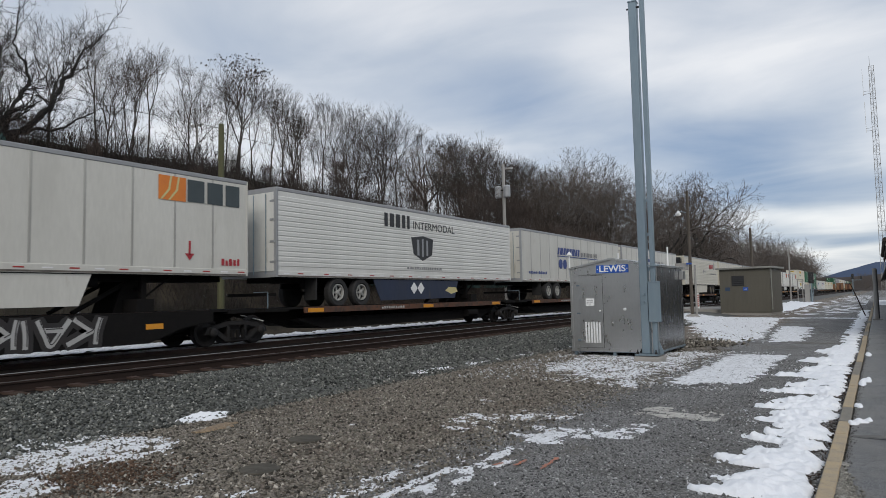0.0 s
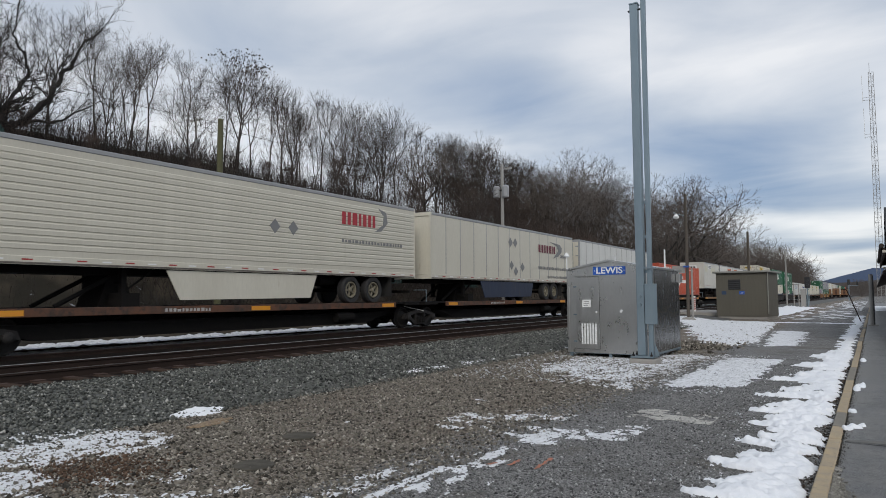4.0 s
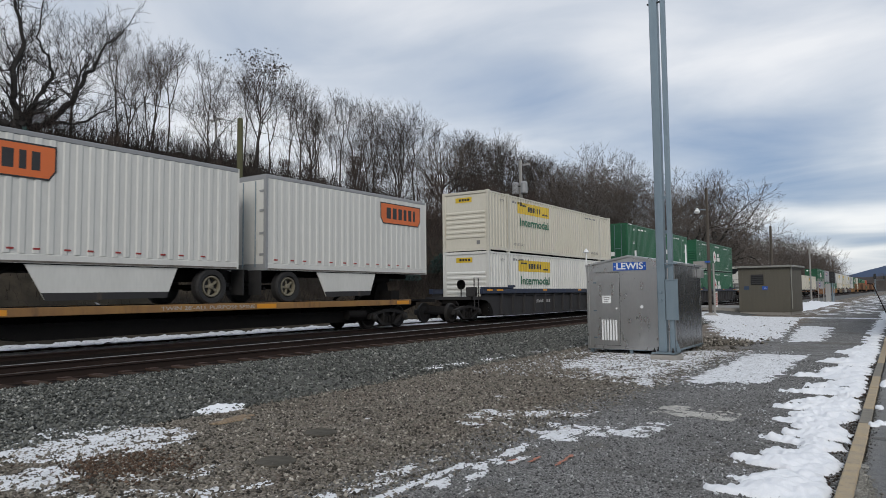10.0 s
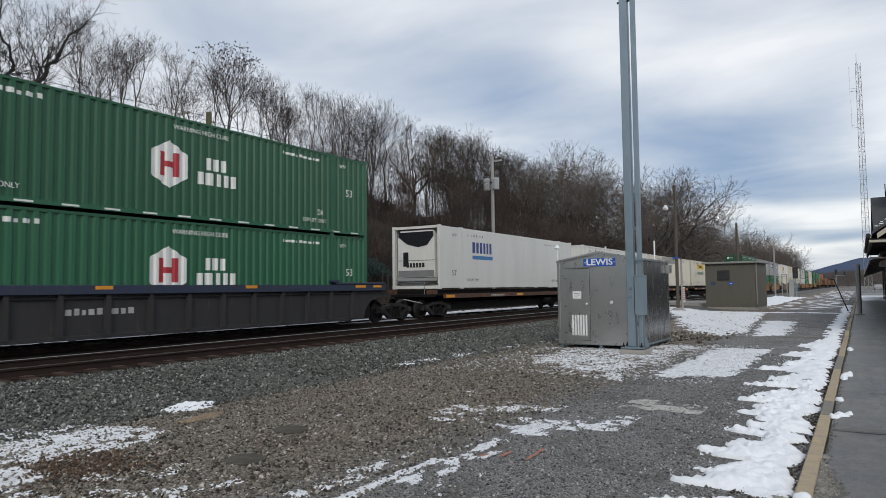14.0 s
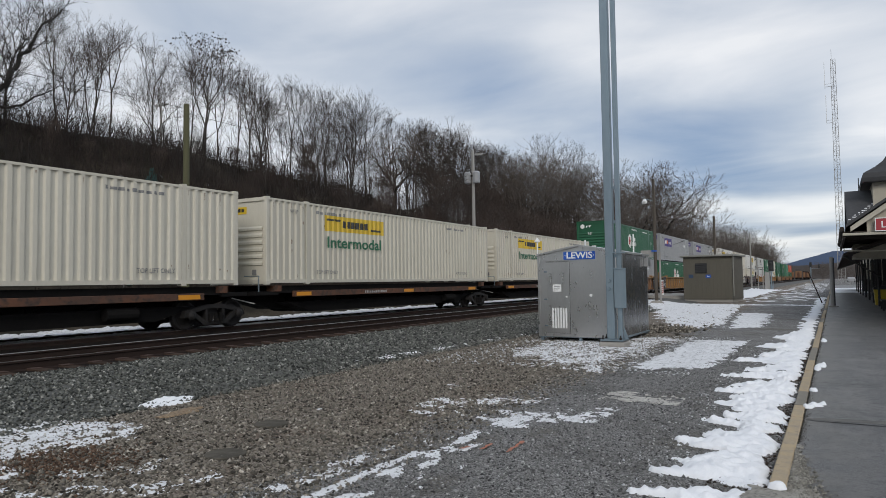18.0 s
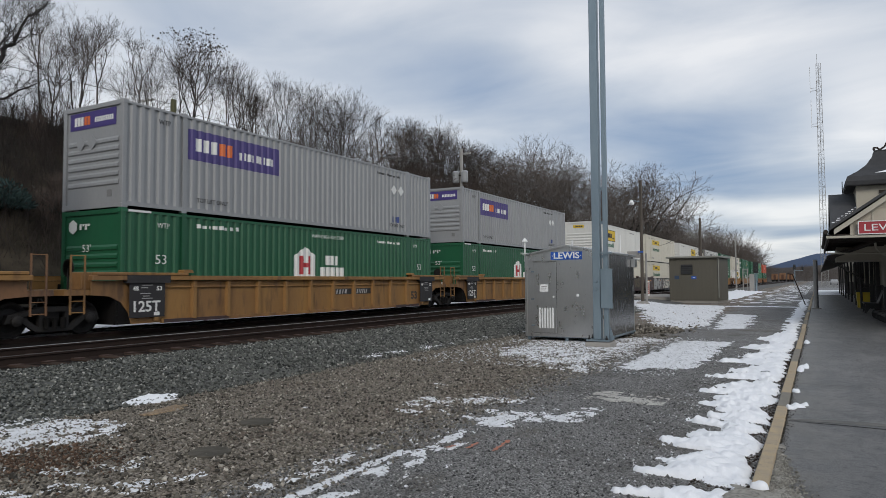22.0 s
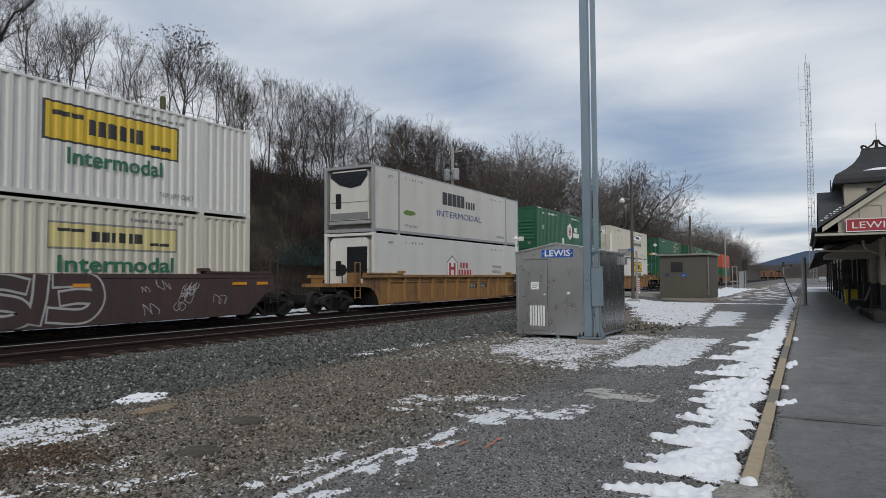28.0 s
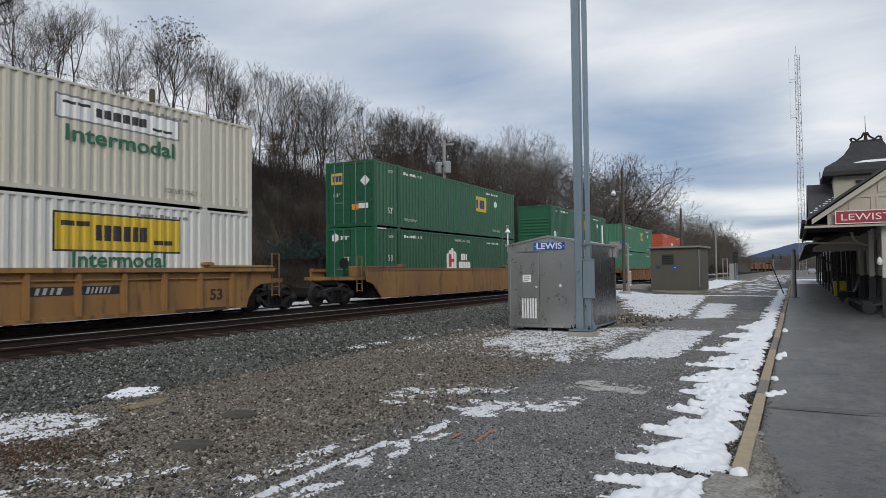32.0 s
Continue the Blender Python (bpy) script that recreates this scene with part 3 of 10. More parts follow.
def build_bed():
    rows = [-30 + 3 * i for i in range(60)] + [160 + 30 * i for i in range(30)]
    # the inner bed is dirty and also carries the train's shade in its colour
    for name, cols, material, label in (("track_bed", [-11.45, -11.0, -10.6, -10.0, -9.4, -8.8, -8.2], STONEBLUE, "blue-grey crushed stone shoulder beside the tracks"),
                                        ("oily_track_bed", [-21.3, -20.4, -19.4, -17.2, -15, -12.7, -11.45], BEDDIRT_SHADE, "dirty crushed stone between the rails, shade put into its colour")):
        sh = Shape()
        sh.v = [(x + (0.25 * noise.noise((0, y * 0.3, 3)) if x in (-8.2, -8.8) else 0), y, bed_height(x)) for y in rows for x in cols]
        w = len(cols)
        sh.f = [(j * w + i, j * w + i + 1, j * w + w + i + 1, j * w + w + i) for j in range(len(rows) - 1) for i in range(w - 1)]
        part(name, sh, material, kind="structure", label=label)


build_bed()


def rail_section():
    """Half-metre profile of a flat-footed rail, top at z = 0."""
    return [(-0.075, -0.185), (0.075, -0.185), (0.075, -0.172), (0.012, -0.15), (0.009, -0.045), (0.036, -0.036), (0.036, -0.008), (-0.036, -0.008),
            (-0.036, -0.036), (-0.009, -0.045), (-0.012, -0.15), (-0.075, -0.172)]


def build_track(name, x, label, shiny, z=0.0):
    t = thing(name, label, "railway track", pose(x, 0, z), group="tracks")
    for s in (-0.7535, 0.7535):
        r = part("rail", Shape().prism([(s + p, q) for p, q in rail_section()], -30, 900), RAILRUST, t, "rust-brown steel rail")
        part("rail_head", Shape().prism([(s - 0.035, -0.008), (s + 0.035, -0.008), (s + 0.03, 0.0), (s - 0.03, 0.0)], -30, 900), RAILTOP if s in shiny else RAILDULL, r, "bright worn running surface")
    return t


near_track = build_track("track", TRACK_NEAR, "empty track with one bright rail on timber ties", (-0.7535,))
far_track = build_track("track", TRACK_FAR, "track under the passing train", (), FAR_RAIL)


def build_hill_snow(y0, y1, step, label):
    """Thin snow beyond the train, with bare specks where it has settled between stones."""
    sh = Shape()
    rnd = random.Random(5)
    rows, cols = int((y1 - y0) / step), int(4.4 / step)
    for j in range(rows + 1):
        for i in range(cols + 1):
            px, py = -19.0 - i * step, y0 + j * step
            lift = 0.05 + 0.025 * noise.noise((px, py * 0.6, 1)) + 0.06 * noise.noise((px * 5, py * 3.2, 4)) + 0.06 * noise.noise((px * 13, py * 9, 7))
            sh.v.append((px + rnd.uniform(-0.28, 0.28) * step, py + rnd.uniform(-0.28, 0.28) * step, max(ground_z(px, py), bed_height(px) if px > -21.3 else -9) + lift))
    w = cols + 1
    for j in range(rows):
        for i in range(cols):
            a = j * w + i
            sh.f.append((a, a + 1, a + w + 1, a + w))
    part("snow_strip", sh, DIRTYSNOW, kind="stuff", label=label, smooth=True)


def build_track_snow(y0, y1, step, label):
    """Packed snow between the rails under the train, almost level with their heads."""
    sh = Shape()
    cols, rows = 9, int((y1 - y0) / step)
    for j in range(rows + 1):
        for i in range(cols + 1):
            px, py = TRACK_FAR - 0.64 + 1.28 * i / cols, y0 + j * step
            edge = 0.05 if i in (0, cols) else 0.0
            sh.v.append((px, py, FAR_RAIL - 0.035 - edge + 0.022 * noise.noise((px * 4, py * 2.6, 4)) + 0.025 * noise.noise((px * 11, py * 8, 7))))
    w = cols + 1
    sh.f = [(j * w + i, j * w + i + 1, (j + 1) * w + i + 1, (j + 1) * w + i) for j in range(rows) for i in range(cols)]
    part("snow_strip", sh, DIRTYSNOW, kind="stuff", label=label, smooth=True)


build_track_snow(-8.0, 50.0, 0.12, "packed speckled snow between the rails")
build_track_snow(50.0, 240.0, 0.5, "packed snow between the rails further along")
build_hill_snow(-8.0, 55.05, 0.13, "thin settled snow beyond the tracks")
build_hill_snow(55.0, 252.0, 0.35, "thin settled snow further along the tracks")


# ======== snow and marks on the near ground ========
def snow_field(name, label, x0, x1, y0, y1, step, depth, inside, material=SNOW, base=None, ragged=0.0):
    """A rumpled sheet where inside(x, y) is positive; its rim is cut along the outline and meets the ground."""
    nx, ny = int((x1 - x0) / step) + 1, int((y1 - y0) / step) + 1
    sh, val, idx = Shape(), {}, {}
    for j in range(ny):
        for i in range(nx):
            x, y = x0 + i * step, y0 + j * step
            v = inside(x, y)
            if ragged and v > -0.6:
                v += ragged * (noise.noise((x * 7.5, y * 5.0, 3)) + 0.6 * noise.noise((x * 17, y * 12, 8)) + (0.75 * noise.noise((x * 41, y * 30, 5)) if step < 0.032 else 0.0))
            val[i, j] = v if abs(v) > 1e-5 else 1e-5

    def ground_at(x):
        return base if base is not None else bed_height(x) if -21 < x < -8.2 else GROUND

    def corner(k):
        if k not in idx:
            idx[k] = len(sh.v)
            x, y = x0 + k[0] * step, y0 + k[1] * step
            lump = 0.62 + 0.60 * noise.noise((x * 3.4, y * 2.8, 11)) + 0.55 * noise.noise((x * 8, y * 7, 2)) + 0.5 * noise.noise((x * 17, y * 15, 6))
            sh.v.append((x, y, ground_at(x) + 0.005 + depth * (1 - math.exp(-2.6 * val[k])) * max(0.15, lump)))
        return idx[k]

    def rim(a, b):
        key = (min(a, b), max(a, b))
        if key not in idx:
            idx[key] = len(sh.v)
            f = val[a] / (val[a] - val[b])
            x, y = x0 + (a[0] + (b[0] - a[0]) * f) * step, y0 + (a[1] + (b[1] - a[1]) * f) * step
            sh.v.append((x, y, ground_at(x) - 0.002))
        return idx[key]

    for j in range(ny - 1):
        for i in range(nx - 1):
            q = ((i, j), (i + 1, j), (i + 1, j + 1), (i, j + 1))
            if not any(val[k] > 0 for k in q):
                continue
            face = []
            for n in range(4):
                a, b = q[n], q[(n + 1) % 4]
                if val[a] > 0:
                    face.append(corner(a))
                if (val[a] > 0) != (val[b] > 0):
                    face.append(rim(a, b))
            if len(face) > 2:
                sh.f.append(tuple(face))
    return part(name, sh, material, kind="stuff", label=label, smooth=True)


def fbm(x, y, s, k):
    return noise.noise((x * s, y * s, k)) + 0.5 * noise.noise((x * s * 2.1, y * s * 2.1, k + 5)) + 0.3 * noise.noise((x * s * 4.7, y * s * 4.7, k + 9))


def lobes(seed, y0, y1, x0, reach, gap):
    """Rounded heaps thrown side by side along the kerb."""
    r, out, y = random.Random(seed), [], y0
    while y < y1:
        long = r.uniform(*reach)
        wide = r.uniform(0.13, 0.27) * (1 + 0.02 * y)
        out.append((x0 - long * r.uniform(0.42, 0.52), y, long * 0.56, wide, r.uniform(-0.5, 0.5)))
        if r.random() < 0.6:
            out.append((x0 - r.uniform(0.05, 0.35), y + r.uniform(-0.2, 0.2), r.uniform(0.2, 0.35), r.uniform(0.15, 0.3), 0.0))
        y += wide * r.uniform(*gap)
    return out


# tongues of shovelled snow: far tip, its distance along the kerb, where it meets the kerb, half width
TONGUES = ((-1.2, 4.75, 4.9, 0.2), (-1.4, 5.32, 5.5, 0.15), (-1.45, 5.95, 6.2, 0.17), (-1.1, 6.35, 6.55, 0.2), (-1.42, 7.3, 7.0, 0.2), (-1.0, 7.55, 7.3, 0.15), (-1.32, 8.35, 8.2, 0.19), (-0.95, 8.8, 8.75, 0.2),
           (-1.32, 9.6, 9.5, 0.24), (-1.1, 10.0, 10.1, 0.22), (-1.45, 10.6, 10.9, 0.28), (-1.2, 11.2, 11.5, 0.2), (-1.58, 12.2, 12.7, 0.3), (-1.3, 13.1, 13.4, 0.2), (-1.78, 14.6, 15.0, 0.34), (-1.4, 15.6, 16.2, 0.3), (-1.55, 17.7, 18.3, 0.45), (-1.3, 20.3, 21.5, 0.5))
BANK = []
for tip, ya, yb, half in TONGUES:
    for f in (0.12, 0.4, 0.72, 1.0):
        BANK.append((tip + (-0.58 - tip) * f, ya + (yb - ya) * f, 0.24 + 0.02 * ya * 0.5, half * (0.55 + 0.75 * f), 0.0))
BANK += [(-0.76 - 0.05 * math.sin(3.1 * k), 4.4 + 0.3 * k, 0.25, 0.2, 0.0) for k in range(60) if k not in (4, 13, 21, 29, 30, 41)]
BANK += [(-1.02 - 0.06 * math.sin(5.3 * k), 5.1 + 0.52 * k, 0.34, 0.2, 0.3) for k in range(34) if k not in (1, 6, 13, 20)]
BANK += lobes(14, 22.5, 62.0, -0.56, (0.35, 0.95), (1.4, 2.3))


def kerb_bank(x, y):
    total = 0.0
    for cx, cy, rx, ry, lean in BANK:
        if abs(y - cy) < 1.4 * ry + 0.5:
            d = ((x - cx) / rx) ** 2 + ((y - cy - lean * (x - cx)) / ry) ** 2
            if d < 2.6:
                q = math.exp(-1.6 * d)
                total += q
    v = total - 0.72 + 0.5 * fbm(x, y * 1.5, 2.6, 6) + 0.24 * noise.noise((x * 9, y * 11, 4))
    return min(v * 1.5, (-0.525 - x + 0.05 * noise.noise((1, y * 3.0, 3)) + min(0.0, 0.3 * noise.noise((7, y * 1.1, 5)))) * 7.0)


snow_field("snow_bank", "lumpy white snow shovelled along the platform kerb", -2.0, -0.47, 4.2, 13.0, 0.024, 0.075, kerb_bank, ragged=0.42)
snow_field("snow_bank", "lumpy white snow along the middle of the kerb", -2.1, -0.47, 13.0, 24.0, 0.045, 0.085, kerb_bank, ragged=0.4)
snow_field("snow_bank", "patchy white snow along the far kerb", -2.2, -0.47, 24.0, 60.0, 0.09, 0.07, kerb_bank, ragged=0.25)


def wheel_strip(x, y):
    """A crushed tyre line of snow, thinning out, with broad flecks to its side."""
    a = 0.05 - abs(x + 3.57 - 0.03 * noise.noise((0, y * 0.8, 1)))
    b = 0.26 - abs(x + 3.36)
    c = 0.12 - abs(x + 3.9)
    gate = noise.noise((3, y * 0.55, 2))
    return max(a * 9 + 0.06 + gate * 0.25 - 0.6 * smooth(5.2, 6.0, y), b * 1.2 - 0.36 + 0.75 * fbm(x * 2.2, y * 0.8, 2.6, 7) - 0.4 * smooth(6.4, 7.0, y), c * 1.5 - 0.22 + 0.55 * fbm(x, y * 0.6, 2.2, 17) - 0.4 * smooth(5.6, 6.2, y))


snow_field("snow_streak", "thin crushed snow in a tyre line on the gravel road", -4.3, -2.9, 3.0, 7.4, 0.02, 0.011, wheel_strip, DIRTYSNOW, ragged=0.42)


def spot(cx, cy, rx, ry, wob, k):
    return lambda x, y: 1 - ((x - cx) / rx) ** 2 - ((y - cy) / ry) ** 2 + wob * fbm(x, y, 2.6, k)


snow_field("snow_patch", "small oval patch of white snow on the gravel", -8.7, -7.6, 5.4, 7.2, 0.025, 0.075, spot(-8.16, 6.33, 0.21, 0.46, 0.15, 2), ragged=0.12)
snow_field("snow_patch", "broad thin snow patch at the foot of the stone bed", -9.2, -5.8, 2.4, 5.8, 0.022, 0.018, lambda x, y: min(spot(-7.6, 4.22, 0.86, 0.92, 0.7, 4)(x, y), 0.42), DIRTYSNOW, ragged=0.55)
snow_field("snow_patch", "thin ragged snow around the leaf litter", -7.6, -5.5, 2.0, 4.0, 0.03, 0.018, lambda x, y: min(spot(-6.6, 2.98, 0.46, 0.56, 1.2, 9)(x, y) - 0.25, 0.4), DIRTYSNOW, ragged=0.5)
snow_field("snow_patch", "streaky snow flecks at the gravel's edge", -6.4, -4.3, 1.6, 4.6, 0.024, 0.010, lambda x, y: spot(-5.3, 3.2, 0.9, 1.3, 1.3, 14)(x, y) - 0.95, DIRTYSNOW, ragged=0.5)
snow_field("snow_patch", "broken line of snow along the toe of the stone bed", -9.4, -7.0, 10.5, 21.5, 0.05, 0.025,
           lambda x, y: 0.2 - abs(x + 8.55 - 0.05 * (y - 12)) * 1.6 + 0.6 * fbm(x, y, 1.5, 8) - 0.22, ragged=0.4)
def quad_field(corners, wob, k, soft=1.0):
    """Positive inside a four-cornered patch, its outline frayed by noise."""
    edges = []
    for (xa, ya), (xb, yb) in zip(corners, corners[1:] + corners[:1]):
        d = math.hypot(xb - xa, yb - ya)
        edges.append((-(yb - ya) / d, (xb - xa) / d, xa, ya))
    return lambda x, y: min(0.55, min((x - xa) * nx + (y - ya) * ny for nx, ny, xa, ya in edges) * soft) + wob * fbm(x, y * 0.6, 1.7, k)


snow_field("snow_patch", "thin snow round the metal cabinet, cut straight by a tyre line", -8.0, -3.3, 11.6, 21.5, 0.034, 0.016,
           lambda x, y: min(quad_field([(-3.72, 11.8), (-3.52, 19.9), (-7.2, 18.6), (-6.5, 14.0)], 0.6, 21)(x, y) - 0.2, (-3.53 - x) * 3 + 0.1), DIRTYSNOW, ragged=0.62)
snow_field("snow_patch", "thin snow on the road between straight tyre lines", -3.5, -1.8, 12.2, 20.0, 0.034, 0.014,
           lambda x, y: min(quad_field([(-3.34, 12.5), (-2.02, 13.2), (-2.06, 19.3), (-3.28, 19.1)], 0.3, 31, 1.8)(x, y) - 0.0, (x + 3.32) * 4 + 0.1, (-2.02 - x) * 4 + 0.1), DIRTYSNOW, ragged=0.5)
snow_field("snow_patch", "broken streaks of snow slanting over the road", -4.9, -2.4, 6.9, 9.4, 0.022, 0.010,
           lambda x, y: 0.34 - 0.9 * abs(y - 7.35 - 1.35 * (x + 3.3) * (x > -3.3) + 0.15 * (x + 3.3)) + 0.75 * fbm(x * 0.9, y * 1.6, 1.8, 27) - 0.1 - (x < -3.5) * 0.3 - 0.06, DIRTYSNOW, ragged=0.62)
snow_field("snow_patch", "thin streaks of snow at the edge of the gravel", -5.0, -3.5, 7.6, 9.0, 0.022, 0.009,
           lambda x, y: 0.22 - 1.1 * abs(y - 8.2 - 0.5 * (x + 4.5)) + 0.6 * fbm(x, y * 1.7, 2.0, 37) - 0.12, DIRTYSNOW, ragged=0.6)
snow_field("snow_patch", "grey half-melted ice on the road", -2.9, -1.8, 9.0, 10.0, 0.03, 0.008,
           lambda x, y: 0.30 - 0.8 * abs(y - 9.5 + 0.3 * (x + 2.3)) - 0.25 * abs(x + 2.35) + 0.55 * fbm(x, y * 1.5, 2.4, 47) - 0.06, MELTICE, ragged=0.5)
snow_field("snow_patch", "wide lumpy snowfield before the small hut", -11.6, -3.2, 22.5, 48.0, 0.075, 0.07,
           lambda x, y: min(quad_field([(-4.4, 23.2), (-3.55, 24.6), (-5.0, 44.8), (-11.2, 46.5)], 0.5, 41, 0.9)(x, y) - 0.03, (-3.55 - 0.074 * (y - 25.5) - x) * 2.4 + 0.1), DIRTYSNOW, ragged=0.72)
snow_field("snow_patch", "snow patch between tyre lines further along the road", -4.3, -1.9, 23.5, 35.5, 0.06, 0.03,
           lambda x, y: quad_field([(-3.05, 23.8), (-2.15, 24.6), (-2.5, 33.8), (-3.9, 34.8)], 0.4, 51, 1.6)(x, y) - 0.1, DIRTYSNOW, ragged=0.6)
snow_field("snow_patch", "thin line of ploughed snow across the road", -6.2, -0.6, 42.5, 46.5, 0.07, 0.05,
           lambda x, y: 0.25 - abs(y - 44.6 + 0.12 * (x + 3)) * 0.7 + 0.35 * fbm(x, y, 1.1, 57), ragged=0.4)
snow_field("snow_patch", "bank of snow beside the hut", -9.2, -5.8, 50.0, 105.0, 0.3, 0.35,
           lambda x, y: min(1 - abs(y - 72) / 24, 1 - abs(x + 7.6) / 1.5) + 0.35 * fbm(x, y, 0.4, 61), ragged=0.3)
snow_field("snow_patch", "far streaks of snow on the road", -6.0, -0.8, 50.0, 190.0, 0.35, 0.03,
           lambda x, y: 0.6 * fbm(x * 1.6, y * 0.35, 0.8, 71) - 0.12, DIRTYSNOW, ragged=0.3)
snow_field("snow_patch", "faint snow flecks over the brown gravel", -7.4, -4.2, 6.5, 14.5, 0.05, 0.010,
           lambda x, y: 0.45 * fbm(x * 1.1, y * 0.6, 1.3, 91) - 0.52, DIRTYSNOW, ragged=0.5)
LUMPS = [(-0.41, 5.66, 0.07, 0.06, 0.02), (-0.33, 9.42, 0.06, 0.12, 0), (-0.24, 9.55, 0.09, 0.07, 0), (-0.19, 9.68, 0.05, 0.05, 0), (-0.31, 10.8, 0.05, 0.09, 0), (-0.30, 13.4, 0.06, 0.3, 0), (-0.26, 13.85, 0.09, 0.2, 0), (-0.29, 19.2, 0.07, 0.35, 0)]
for cx, cy, rx, ry, up_by in LUMPS:
    snow_field("snow_scatter", "loose lumps of snow against the kerb", cx - rx * 2.2, cx + rx * 2.2, cy - ry * 2.2, cy + ry * 2.2, 0.016 if ry < 0.25 else 0.03, 0.055,
               lambda x, y: spot(cx, cy, rx, ry, 0.0, 0)(x, y) + 0.9 * fbm(x * 2.6, y * 1.6, 2.6, int(cy * 10)), base=PLATFORM + up_by, ragged=0.2)


snow_field("snow_patch", "smooth snow left on the far platform", -0.2, 4.0, 74.0, 112.0, 0.4, 0.03,
           lambda x, y: min((y - 76) * 0.2, (108 - y) * 0.2, (x + 0.1) * 1.5, (3.4 - x) * 1.5) + 0.2 * fbm(x, y, 0.5, 91), base=PLATFORM, ragged=0.1)


def stroke(x, y, turn, length, wide=0.028):
    """One ragged sprayed line as a single outline."""
    sh, rnd, n = Shape(), random.Random(int(1000 * (x + 20))), 14
    for i in range(n + 1):
        c, w = (i / n - 0.5) * length, wide * rnd.uniform(0.45, 1.0) * (0.5 if i in (0, n) else 1)
        o = rnd.uniform(-0.012, 0.012)
        sh.v += [(c, o - w, 0), (c, o + w, 0)]
    sh.f = [(2 * i, 2 * i + 2, 2 * i + 3, 2 * i + 1) for i in range(n)]
    ob = part("paint_mark", sh, SPRAYORANGE, label="faint orange sprayed survey mark on the gravel")
    ob.matrix_basis = pose(x, y, GROUND + 0.016, 0, 0, turn)
    return tagged(ob, category="paint mark", group="survey marks")


stroke(-3.22, 5.93, 70, 0.13)
stroke(-3.05, 6.08, 92, 0.26)
stroke(-2.79, 6.2, 95, 0.5)
for x, y, r in ((-5.17, 4.66, 0.2), (-5.78, 5.9, 0.2)):
    lid = part("utility_cover", Shape().lathe([(r - 0.02, 0), (r, 0.01), (r, 0.022), (r - 0.015, 0.03), (0.02, 0.033)], (0, 0, 0), 28), MANHOLE,
               label="round flat iron cover in the gravel")
    lid.matrix_basis = pose(x, y, GROUND - 0.004)
    tagged(lid, category="cover", group="utility covers")
for x, y, turn, length in ((-7.36, 5.88, 96, 0.75), (-7.26, 5.82, 88, 0.5), (-7.44, 5.98, 101, 0.4)):
    pl = part("broken_plank", Shape().prism([(-0.035, 0), (0.04, 0), (0.03, 0.016), (-0.02, 0.02)], -length / 2, length / 2), PLANK, label="splintered pale plank lying on gravel")
    pl.matrix_basis = pose(x, y, GROUND + 0.012, 0, 0, turn - 90)
    tagged(pl, category="plank", group="broken planks")


def scatter(name, label, count, material, place, lo, hi, seed):
    """Many small broken stones in one mesh."""
    rng = np.random.default_rng(seed)
    base = np.array([(1, 0, 0), (-0.7, 0.8, 0), (-0.6, -0.8, 0.1), (0.1, 0.2, 0.75), (0.1, -0.1, -0.6)], np.float32)
    tri = np.array([(0, 1, 3), (1, 2, 3), (2, 0, 3), (1, 0, 4), (2, 1, 4), (0, 2, 4)], np.int64)
    pts = place(rng, count)
    count = len(pts)
    size = rng.uniform(lo, hi, count) * (0.7 + 0.6 * rng.random(count) ** 3)
    a = rng.uniform(0, 2 * math.pi, count)
    sq = rng.uniform(0.6, 1.25, (count, 3))
    v = base[None] * (1 + rng.uniform(-0.3, 0.3, (count, 5, 3))) * sq[:, None, :] * size[:, None, None]
    c, s = np.cos(a)[:, None], np.sin(a)[:, None]
    x, y = v[:, :, 0] * c - v[:, :, 1] * s, v[:, :, 0] * s + v[:, :, 1] * c
    v = np.stack([x, y, v[:, :, 2]], -1) + pts[:, None, :]
    f = (tri[None] + 5 * np.arange(count)[:, None, None]).reshape(-1, 3)
    me = bpy.data.meshes.new(name)
    me.vertices.add(count * 5)
    me.vertices.foreach_set("co", v.astype(np.float32).ravel())
    me.loops.add(len(f) * 3)
    me.loops.foreach_set("vertex_index", f.ravel().astype(np.int32))
    me.polygons.add(len(f))
    me.polygons.foreach_set("loop_start", np.arange(0, len(f) * 3, 3, dtype=np.int32))
    me.update(calc_edges=True)
    me.materials.append(material)
    ob = new(name, me)
    return tagged(ob, label=label, kind="stuff")


def stone_mat(name, dark, light, pale):
    m = bpy.data.materials.new(name)
    m.use_nodes = True
    n, l = m.node_tree.nodes, m.node_tree.links
    b = n["Principled BSDF"]
    b.inputs["Roughness"].default_value = 0.85
    b.inputs["Specular IOR Level"].default_value = 0.2
    g = n.new("ShaderNodeNewGeometry")
    r = n.new("ShaderNodeValToRGB")
    r.color_ramp.elements[0].color, r.color_ramp.elements[1].color = (*dark, 1), (*pale, 1)
    e = r.color_ramp.elements.new(0.9)
    e.color = (*light, 1)
    l.new(g.outputs["Random Per Island"], r.inputs[0])
    tc, t, x = n.new("ShaderNodeTexCoord"), n.new("ShaderNodeTexNoise"), n.new("ShaderNodeMix")
    t.inputs["Scale"].default_value, t.inputs["Detail"].default_value = 60, 3
    l.new(tc.outputs["Object"], t.inputs["Vector"])
    x.data_type, x.blend_type = "RGBA", "MULTIPLY"
    x.inputs["Factor"].default_value = 0.5
    l.new(r.outputs[0], x.inputs["A"])
    l.new(t.outputs[0], x.inputs["B"])
    l.new(x.outputs["Result"], b.inputs["Base Color"])
    return m


STONES_BLUE = stone_mat("loose_blue_grey_stones", (0.028, 0.031, 0.028), (0.255, 0.26, 0.235), (0.60, 0.59, 0.54))
